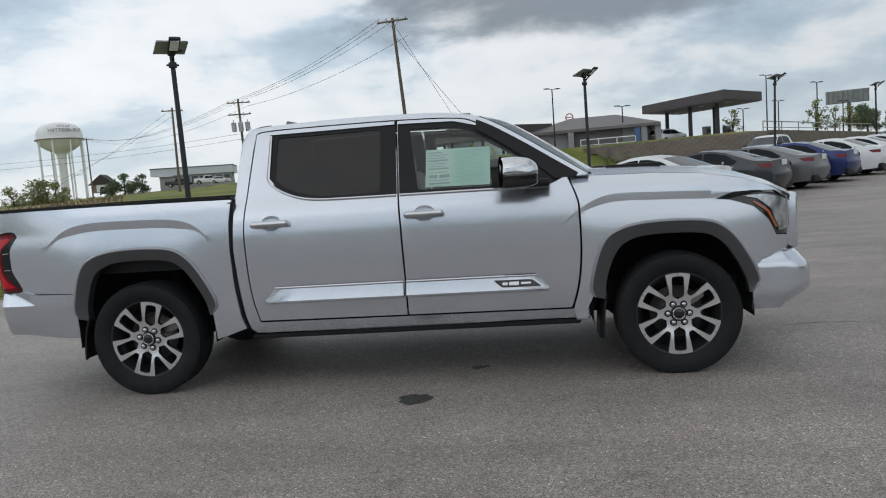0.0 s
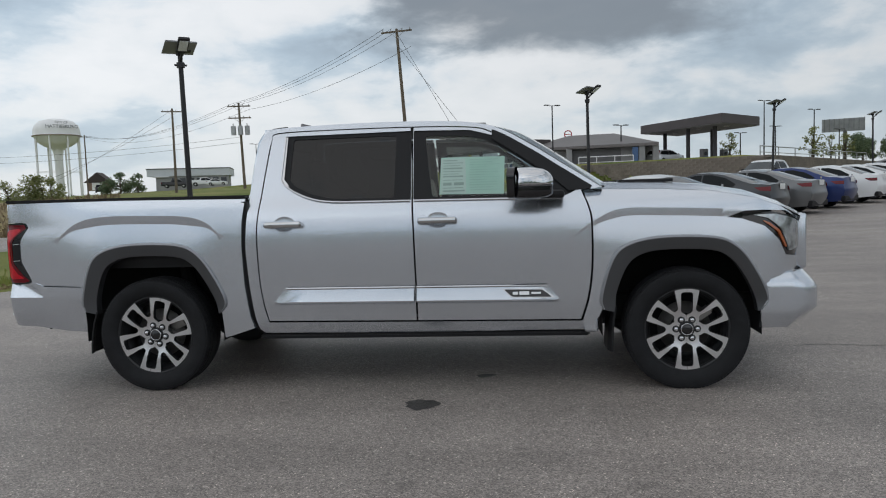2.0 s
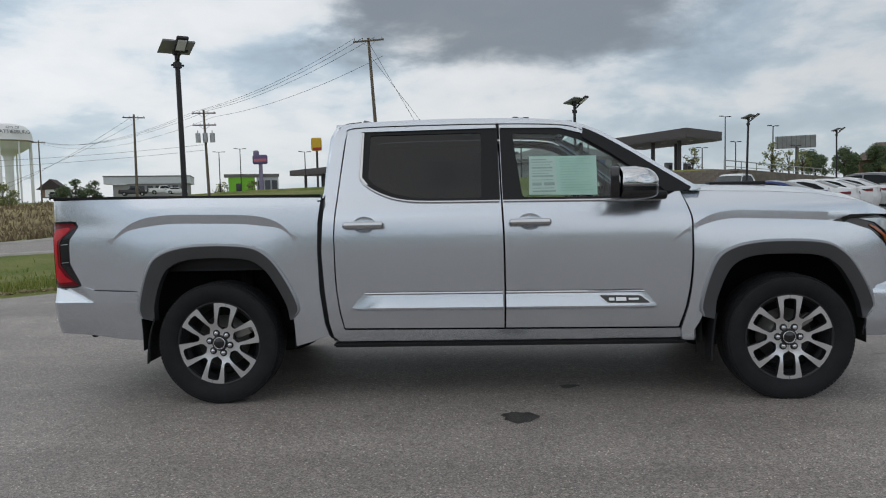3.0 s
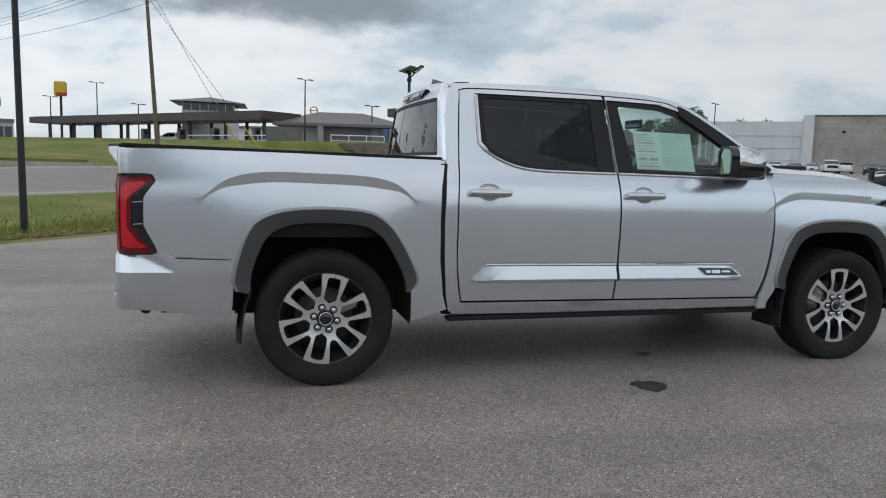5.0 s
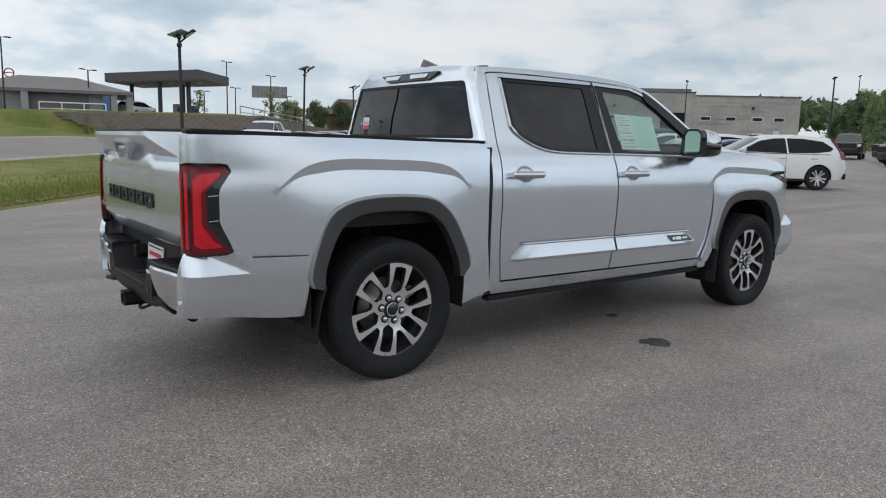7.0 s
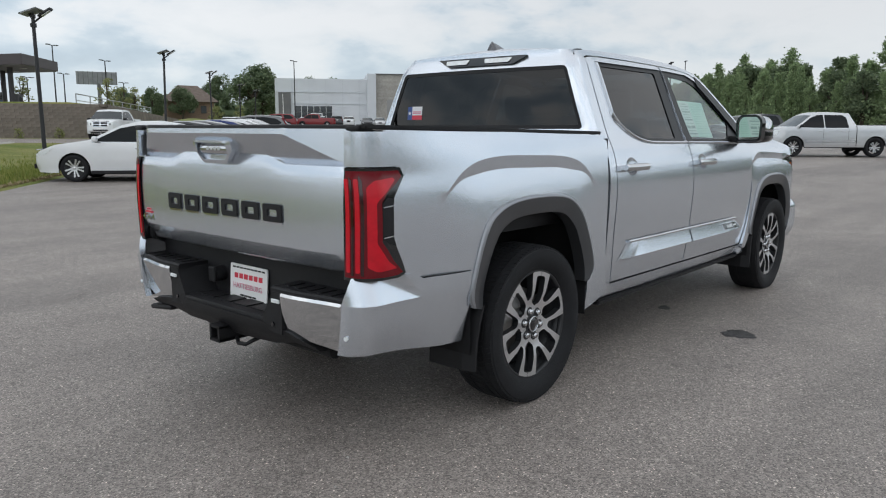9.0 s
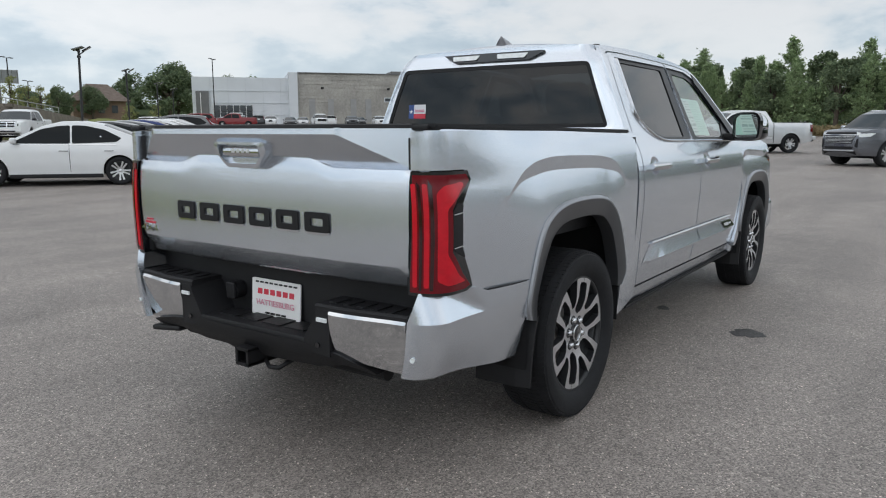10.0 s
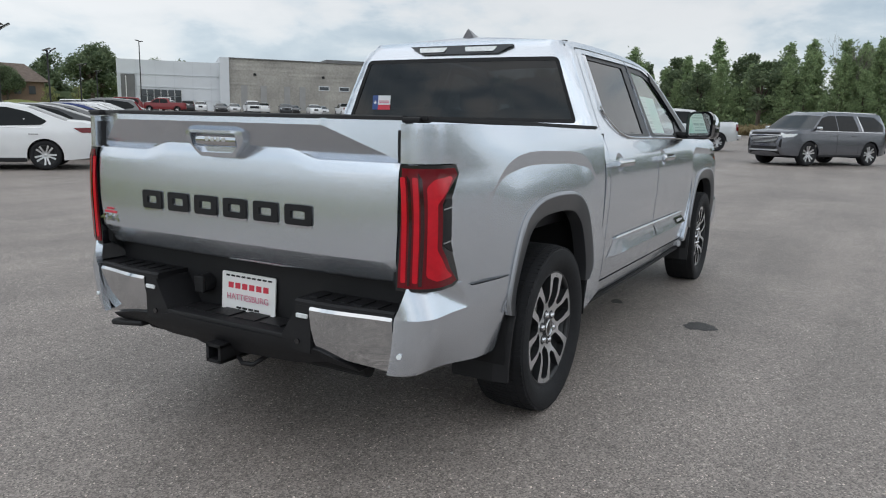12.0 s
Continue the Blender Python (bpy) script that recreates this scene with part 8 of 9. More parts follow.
def dealership():
    d = thing("dealership", "large white and grey block dealership hall with a flat roof", "building")
    A = Vector((78.7, 108.8))          # west end
    C = Vector((92.6, 96.9))           # joint of white panels and stone
    e = Vector((0.764, -0.645))
    back = Vector((0.645, 0.764)) * 30
    P = lambda s: C + e * s
    part("white_wall", slab([A, C, C + back, A + back], 1.8, 10.7), WHITE_WALL, d, "pale panel wall")
    for i in range(1, 6):
        q = A + (C - A) * (i / 6)
        part("panel_joint", box((q.x - 0.02, q.y - 0.03, 6.2), (0.05, 0.10, 8.8), rz=-0.70), JOINT, d)
    for k in range(1, 4):
        mid = (A + C) / 2
        part("panel_joint", box((mid.x - 0.06, mid.y - 0.07, 2.0 + 2.1 * k), ((C - A).length, 0.10, 0.05), rz=-0.70), JOINT, d)
    part("white_pier", slab([C - e * 1.6 - back * 0.03, C - back * 0.03, C + back, C - e * 1.6 + back], 1.8, 11.7), WHITE_WALL, d)
    def wall_run(s0, s1, top, mat, name):
        part(name, slab([P(s0), P(s1), P(s1) + back, P(s0) + back], 1.8, top), mat, d)
        # block courses as shallow bands
        rng = random.Random(int(s0 * 7) + 3)
        z = 2.6
        while z < top - 0.5:
            s = s0 + rng.uniform(0, 1.5)
            while s < s1 - 3:
                L = rng.uniform(2.0, 6.5)
                L = min(L, s1 - s - 0.3)
                if rng.random() < 0.55:
                    q = P(s + L / 2)
                    part("block_band", box((q.x - 0.645 * 0.02, q.y - 0.764 * 0.02, z + 0.2), (L, 0.07, 0.38), rz=-0.70), STONE_GREY, d)
                s += L + rng.uniform(0.5, 2.5)
            z += rng.uniform(0.5, 1.1)
        q = P((s0 + s1) / 2)
        part("parapet", box((q.x, q.y, top + 0.06), (s1 - s0 + 0.2, 0.5, 0.16), rz=-0.70), STUCCO_DARK, d)
    wall_run(0, 31.5, 11.65, STONE_GREY, "stone_wall")
    wall_run(31.5, 50.5, 11.1, STONE_GREY, "stone_wall")
    part("upper_block", slab([P(18) + back * 0.1, P(31.5) + back * 0.1, P(31.5) + back * 0.8, P(18) + back * 0.8], 11.0, 12.5), STUCCO_DARK, d)
    def on_wall(s, z, w, h, mat, name, out=0.05, label=""):
        q = P(s)
        return part(name, box((q.x - 0.645 * out, q.y - 0.764 * out, z), (w, 0.10, h), rz=-0.70), mat, d, label)
    for s in (17.0, 20.8, 33.5, 38.1, 42.9, 46.8):
        f = on_wall(s, 7.0, 2.0, 0.85, WHITE_WALL, "window_frame", 0.06)
        q = P(s)
        part("pane", box((q.x - 0.645 * 0.10, q.y - 0.764 * 0.10, 7.0), (1.7, 0.10, 0.56), rz=-0.70), SHOP_GLASS, f)
    for s in (2.6, 6.0, 10.2, 13.0):
        on_wall(s, 5.0, 1.1, 4.2, STUCCO, "wall_panel", 0.04)
    for s in (4.5, 16.8, 42):
        on_wall(s, 9.0, 0.5, 0.4, BLACK, "wall_light", 0.2)
    # the open bay's inner shade is a flat near-black panel on the wall
    on_wall(27.5, 5.0, 4.3, 5.9, LINER, "bay_shade", 0.06, "flat black panel painted as the dark inside of an open bay")
    on_wall(46.5, 4.2, 1.1, 1.6, WHITE_WALL, "notice", 0.06)
    # glazed entrance
    for i in range(6):
        for j in range(3):
            s = -14.2 + i * 1.12
            f = on_wall(s, 3.0 + j * 1.12, 1.05, 1.05, SHOP_GLASS, "pane", 0.08)
    for i in range(7):
        on_wall(-14.75 + i * 1.12, 4.1, 0.07, 3.5, WHITE_PAINT, "mullion", 0.12)
    door = on_wall(-10.9, 3.4, 2.1, 2.2, WHITE_PAINT, "entrance_door", 0.12, "white framed glass entrance")
    for ds in (-0.5, 0.5):
        q = P(-10.9 + ds)
        part("pane", box((q.x - 0.645 * 0.18, q.y - 0.764 * 0.18, 3.4), (0.8, 0.08, 1.9), rz=-0.70), SHOP_GLASS, door)
    # no recess here: a dark flat panel carries the alcove's shade in its colour
    on_wall(-16.6, 5.4, 2.2, 5.6, STUCCO_DARK, "alcove", 0.06, "flat dark grey panel painted as a shaded alcove")
    on_wall(-16.9, 5.2, 0.12, 5.4, WHITE_PAINT, "alcove_post", 0.14)


dealership()


# ---- water tower and the far side of the road ----
def water_tower():
    w = thing("water_tower", "white water tower on slim legs with a fluted stem", "water tower", pose(-219.5, 327.2, 0))
    tank = surface("tank_white", (0.80, 0.80, 0.80), rough=0.5, var=0.08, scale=0.15)
    prof = [(0.0, 41.6), (4.0, 41.3), (7.6, 40.2), (9.6, 38.2), (10.3, 36.0), (10.4, 33.6), (10.5, 33.4), (10.5, 33.0), (10.0, 32.6), (8.8, 30.4), (6.0, 28.4), (3.0, 27.2), (2.4, 26.2), (1.9, 23.0), (1.7, 0.0)]
    v, f = spin([(r, z) for r, z in prof], 48)
    me = mesh_of("tank", [(x, y2, z) for x, z, y2 in v], f, tank)
    hang("tank", me, w, "white riveted tank and stem")
    v, f = spin([(10.35, 33.5), (10.9, 33.5), (10.9, 33.0), (10.35, 33.0)], 48, closed=True)
    hang("walkway", mesh_of("walkway", [(x, y2, z) for x, z, y2 in v], f, surface("rusty_band", (0.25, 0.20, 0.16), rough=0.8)), w)
    for i in range(8):
        a = math.pi / 4 * i + 0.25
        part("leg", rod((10.0 * math.cos(a), 10.0 * math.sin(a), 0.0), (10.0 * math.cos(a), 10.0 * math.sin(a), 33.0), 0.42, seg=10), tank, w, "", True)
    v, f = spin([(10.0, 16.0), (10.15, 16.0), (10.15, 16.2), (10.0, 16.2)], 32, closed=True)
    hang("tie_ring", mesh_of("tie_ring", [(x, y2, z) for x, z, y2 in v], f, tank), w)
    ink = surface("tank_lettering", (0.06, 0.065, 0.07), rough=0.6)
    for text, z, size in (("CITY OF", 38.6, 1.5), ("HATTIESBURG", 36.4, 2.2)):
        cu = bpy.data.curves.new("lettering", "FONT")
        cu.body, cu.size, cu.align_x, cu.extrude = text, size, "CENTER", 0.05
        cu.materials.append(ink)
        t = new("lettering", cu)
        t.parent = w
        d = math.atan2(327.2 + 5.7, -219.5 - 2.3)
        rad = 10.75 if z < 37 else 10.2
        t.matrix_basis = pose(-rad * math.cos(d + 0.22), -rad * math.sin(d + 0.22), z, 78, 0, math.degrees(d + 0.22) - 90)


water_tower()


def store():
    s = thing("bank_building", "low white flat-roofed shop building with a broad fascia", "building")
    z = 3.2
    base = [(-80.5, 153.8), (-77.5, 155.0), (-66.0, 160.4), (-70.0, 172.0), (-84.0, 166.0)]
    part("wall", slab(base, z, 6.6), surface("shop_wall", (0.34, 0.34, 0.34), rough=0.8, var=0.1, scale=0.5), s)
    part("fascia", slab([(-82.2, 153.0), (-78.2, 154.2), (-65.4, 160.2), (-69.5, 173.0), (-85.5, 166.5)], 6.5, 8.1), WHITE_WALL, s)
    part("roof_edge", slab([(-82.3, 152.9), (-78.2, 154.1), (-65.3, 160.2), (-69.5, 173.1), (-85.6, 166.6)], 8.1, 8.35), STUCCO_DARK, s)
    for i in range(7):
        t = (i + 0.5) / 7
        part("window", box((-77.5 + 11.5 * t, 155.0 + 5.4 * t - 0.12, 5.3), (1.25, 0.1, 1.5), rz=0.44), SHOP_GLASS, s)
    part("awning", box((-79.0, 153.9, 6.4), (3.0, 0.4, 0.2), rz=0.38), WHITE_PAINT, s)
    h = thing("gabled_house", "small dark gabled house with white trim", "building")
    part("wall", slab([(-114.5, 181.5), (-109.6, 183.3), (-111, 188), (-116, 186.2)], 4.2, 6.6), BRICK_TAN, h)
    bm = bmesh.new()
    p = [bm.verts.new(q) for q in ((-115.3, 180.8, 6.4), (-108.8, 183.2, 6.4), (-110.4, 188.6, 6.4), (-116.8, 186.6, 6.4), (-112.1, 181.9, 9.2), (-113.6, 187.6, 9.2))]
    for q in ((p[0], p[4], p[5], p[3]), (p[1], p[2], p[5], p[4]), (p[0], p[1], p[4]), (p[2], p[3], p[5])):
        bm.faces.new(q)
    part("roof", bm, surface("dark_brown_roof", (0.055, 0.042, 0.04), rough=0.8), h)
    part("gable", slab([(-113.4, 181.7), (-110.9, 182.6), (-111.0, 182.8), (-113.5, 181.9)], 4.4, 6.4), WHITE_PAINT, h)
    g = thing("green_kiosk", "lime green drive-through kiosk with grey roof", "building")
    part("wall", slab([(-41.0, 116.4), (-36.9, 117.9), (-38.0, 121.4), (-42.2, 119.8)], 1.5, 6.0), GREEN_PAINT, g)
    part("opening", box((-39.4, 116.95, 3.6), (0.9, 0.15, 2.6), rz=0.37), SHOP_GLASS, g)
    part("fascia", slab([(-41.6, 116.0), (-33.0, 119.2), (-34.0, 122.2), (-42.6, 119.0)], 6.0, 6.5), METAL_ROOF, g)
    part("pillar", box((-36.4, 118.6, 3.0), (0.5, 0.5, 3.4)), GREEN_PAINT, g)
    part("annex_wall", slab([(-36.6, 118.2), (-33.2, 119.4), (-34.4, 123.0), (-37.8, 121.8)], 1.5, 6.2), WHITE_WALL, g, "pale glazed annex wall")
    for i in range(3):
        part("pane", box((-36.0 + 1.1 * i, 118.3 + 0.38 * i, 4.6), (0.9, 0.12, 1.6), rz=0.34), SHOP_GLASS, g)
    t = thing("pole_sign", "violet and red shop sign on a thick pale post", "sign")
    part("post", box((-33.2, 109.4, 5.0), (0.55, 0.4, 6.0), 0.05), surface("violet_post", (0.22, 0.20, 0.30), rough=0.5), t)
    f = part("face", box((-33.2, 109.2, 8.4), (2.4, 0.4, 1.5), 0.25), surface("violet_sign", (0.13, 0.10, 0.22), rough=0.4), t, "violet sign face")
    part("plain_band", box((-33.1, 108.96, 8.3), (2.0, 0.1, 0.45)), surface("sign_rose", (0.50, 0.16, 0.20), rough=0.5), f)
    part("bell_top", box((-33.8, 109.2, 9.4), (0.9, 0.35, 0.9), 0.25), surface("sign_lilac", (0.20, 0.17, 0.30), rough=0.5), t)
    t = thing("pole_sign", "tall yellow shop sign on a dark post", "sign")
    part("post", rod((-31.1, 140.9, 2.0), (-31.1, 140.9, 11.9), 0.22), POLE_BLACK, t)
    f = part("face", box((-31.1, 140.7, 13.1), (2.1, 0.4, 2.6), 0.3), surface("sign_yellow", (0.62, 0.40, 0.02), rough=0.4), t, "yellow sign face")
    part("plain_band", box((-30.9, 140.45, 12.2), (1.7, 0.1, 0.5)), RED_PAINT, f)
    for x, y, tn, paint, nm, spec in ((-74.0, 150.0, 20, BLACK_CAR, "pickup", PICKUP), (-68.0, 151.5, 20, WHITE, "pickup", PICKUP), (-98.0, 160.0, 120, BLACK_CAR, "pickup", PICKUP), (-88.0, 150.0, 300, WHITE, "sedan", SEDAN), (-64.5, 150.5, 20, WHITE, "sedan", SEDAN)):
        u, v = uv_of(x, y)
        car(nm, spec, paint, "car on the far street beside the shops", "car", pose(x, y, land_z(u, v) + 0.6, 0, 0, tn), "cars on the far street", 0.18, False)


store()


def billboard():
    b = thing("billboard", "large grey billboard seen from behind on one post", "billboard")
    x, y = 113.1, 256.8
    part("post", rod((x, y, land_z(*uv_of(x, y)) - 0.3), (x, y, 17.0), 0.6), STUCCO_DARK, b)
    part("board", box((x - 0.6, y, 18.8), (12.9, 0.6, 4.35), rz=-0.42), surface("billboard_back", (0.33, 0.34, 0.35), rough=0.7, var=0.15, scale=0.6), b)
    for i in range(9):
        part("batten", box((x - 6.0 + i * 1.35, y + 1.8 - i * 0.60, 18.8), (0.12, 0.75, 4.4), rz=-0.42), STUCCO_DARK, b)
    h = thing("brick_house", "brick house with a brown hipped roof among trees", "house")
    def at(x, y):
        return 101.8 + 1.58 * x, 179.4 + 1.58 * y
    plan = [at(*p) for p in ((-4.9, -1.6), (2.1, -4.8), (5.1, 1.6), (-1.9, 4.8))]
    part("wall", slab(plan, min(land_z(*uv_of(*p)) for p in plan) - 0.2, 8.8), BRICK_TAN, h)
    bm = bmesh.new()
    e = [bm.verts.new((*at(*p), 8.6)) for p in ((-5.7, -2.0), (2.5, -5.8), (5.9, 2.0), (-2.1, 5.6))]
    r = [bm.verts.new((*at(*p), 13.0)) for p in ((-1.7, -0.1), (1.5, -0.8))]
    for q in ((e[0], e[1], r[1], r[0]), (e[1], e[2], r[1]), (e[2], e[3], r[0], r[1]), (e[3], e[0], r[0])):
        bm.faces.new(q)
    part("roof", bm, surface("brown_shingle", (0.16, 0.125, 0.105), rough=0.9, var=0.25, scale=1.5), h)
    for p in ((-3.3, -2.5), (-1.3, -3.4), (0.5, -4.2)):
        part("window", box((*at(*p), 6.6), (1.4, 0.16, 1.9), rz=-0.43), SHOP_GLASS, h)


billboard()


# ---- trees and plants ----
BARK = surface("bark", (0.085, 0.068, 0.052), rough=0.95, var=0.3, scale=4, bump=0.4, bump_scale=20)
PINE_LEAF = foliage("pine_needles", (0.175, 0.255, 0.135), (0.43, 0.53, 0.28))
OAK_LEAF = foliage("oak_leaves", (0.095, 0.135, 0.080), (0.22, 0.275, 0.155))
SPRING_LEAF = foliage("spring_leaves", (0.18, 0.205, 0.08), (0.33, 0.34, 0.15))
WEED = foliage("weeds", (0.13, 0.18, 0.035), (0.29, 0.29, 0.09))
DRY_BROWN = foliage("dry_stalks", (0.13, 0.10, 0.06), (0.27, 0.21, 0.13))
DRY = foliage("dry_grass", (0.24, 0.19, 0.10), (0.40, 0.33, 0.20))


def leaf_into(v, f, c, size, rng, flat=0.5):
    """A small bent leaf spray of two triangles at c."""
    d = Vector((rng.gauss(0, 1), rng.gauss(0, 1), rng.gauss(0, flat))).normalized()
    e = d.cross(Vector((rng.gauss(0, 1), rng.gauss(0, 1), rng.gauss(0, 1)))).normalized()
    k = len(v)
    c = Vector(c)
    v += [c - d * size, c + e * size * 0.55, c + d * size, c - e * size * 0.45 + Vector((0, 0, -0.2 * size))]
    f += [(k, k + 1, k + 2), (k, k + 2, k + 3)]


def pine_meshes(seed, h, r, n=2300):
    rng = random.Random(seed)
    v, f = [], []
    bm = bmesh.new()
    rod_into(bm, (0, 0, 0), (0.03, 0.02, h * 0.96), 0.13, 0.02, 8)
    limbs = []
    for i in range(84):
        z = h * (0.10 + 0.86 * (i / 84) ** 0.9)
        reach = r * 1.05 * max(0.02, 1 - ((z / h) - 0.10) / 0.9) ** 0.75 * rng.uniform(0.3, 1.25) + 0.10
        a = rng.uniform(0, 2 * math.pi)
        tip = Vector((math.cos(a) * reach, math.sin(a) * reach, z + reach * rng.uniform(0.25, 0.85)))
        limbs.append((Vector((0, 0, z)), tip))
        rod_into(bm, (0, 0, z), tip, 0.025, 0.006, 5, False)
    trunk = bpy.data.meshes.new("trunk")
    bm.to_mesh(trunk)
    bm.free()
    trunk.materials.append(BARK)
    def tuft(p, size, rise):
        """A brush of thin upright-spreading needles."""
        for j in range(5):
            d = Vector((rng.gauss(0, 0.6), rng.gauss(0, 0.6), rng.uniform(0.1, 1.0) * rise)).normalized() * size * rng.uniform(0.7, 1.2)
            e = d.cross(Vector((rng.gauss(0, 1), rng.gauss(0, 1), rng.gauss(0, 1)))).normalized() * size * 0.19
            k = len(v)
            v.extend((p - e, p + e, p + d))
            f.append((k, k + 1, k + 2))
    for i in range(n):
        a, b = limbs[rng.randrange(len(limbs))]
        t = rng.uniform(0.35, 1.08)
        q = a.lerp(b, t) + Vector((rng.gauss(0, 0.14), rng.gauss(0, 0.14), rng.gauss(0, 0.16))) * (0.5 + r * 0.3)
        tuft(q, rng.uniform(0.17, 0.29), 1.0)
    for i in range(46):
        tuft(Vector((rng.gauss(0, 0.06), rng.gauss(0, 0.06), h * rng.uniform(0.72, 1.0))), 0.27, 2.2)
    return trunk, mesh_of("crown", v, f, PINE_LEAF, False)


def broad_meshes(seed, h, r, n=2200, leaf=OAK_LEAF, size=(0.22, 0.5), clear=0.22, gap=0.0):
    rng = random.Random(seed)
    bm = bmesh.new()
    rod_into(bm, (0, 0, 0), (0, 0, h * 0.45), 0.035 * h, 0.02 * h, 9)
    puffs = []
    for i in range(22):
        a, zz = rng.uniform(0, 2 * math.pi), rng.uniform(clear + 0.08, 0.92)
        k = math.sin(math.pi * min(1, max(0.05, (zz - clear + 0.12) / (1.08 - clear)))) ** 0.6
        d = r * k * rng.uniform(0.35, 0.85)
        p = Vector((math.cos(a) * d, math.sin(a) * d, zz * h))
        puffs.append((p, r * rng.uniform(0.22, 0.40)))
        rod_into(bm, (0, 0, min(h * 0.42, p.z * 0.7)), p, 0.012 * h, 0.004 * h, 5, False)
    trunk = bpy.data.meshes.new("trunk")
    bm.to_mesh(trunk)
    bm.free()
    trunk.materials.append(BARK)
    v, f = [], []
    for i in range(n):
        p, q = puffs[rng.randrange(len(puffs))]
        d = Vector((rng.gauss(0, 1), rng.gauss(0, 1), rng.gauss(0, 0.8))).normalized() * q * rng.uniform(0.5, 1.05)
        leaf_into(v, f, p + d, rng.uniform(*size), rng)
    return trunk, mesh_of("crown", v, f, leaf, False)


def plant(name, label, meshes, at, group, category="tree"):
    t = thing(name, label, category, at, group)
    hang("trunk", meshes[0], t)
    hang("crown", meshes[1], t)
    return t


PINES = [pine_meshes(11 + i, 9.0, 1.7 + 0.25 * (i % 3), 2000) for i in range(5)]
BROADS = [broad_meshes(40 + i, 8.5, 2.3, 4200, size=(0.11, 0.25)) for i in range(3)]
OAKS = [broad_meshes(60 + i, 10.0, 4.6, 7500, size=(0.14, 0.32)) for i in range(2)]
YOUNG = [broad_meshes(80 + i, 4.0, 1.3, 500, SPRING_LEAF, (0.08, 0.2), 0.15) for i in range(2)]
THICKETS = [broad_meshes(70, 4.6, 2.9, 950, SPRING_LEAF, (0.12, 0.32), 0.0), broad_meshes(71, 4.8, 2.6, 1400, OAK_LEAF, (0.12, 0.32), 0.05)]
SHRUBS = [broad_meshes(90 + i, 1.2, 0.7, 300, SPRING_LEAF, (0.05, 0.13), 0.0) for i in range(2)]


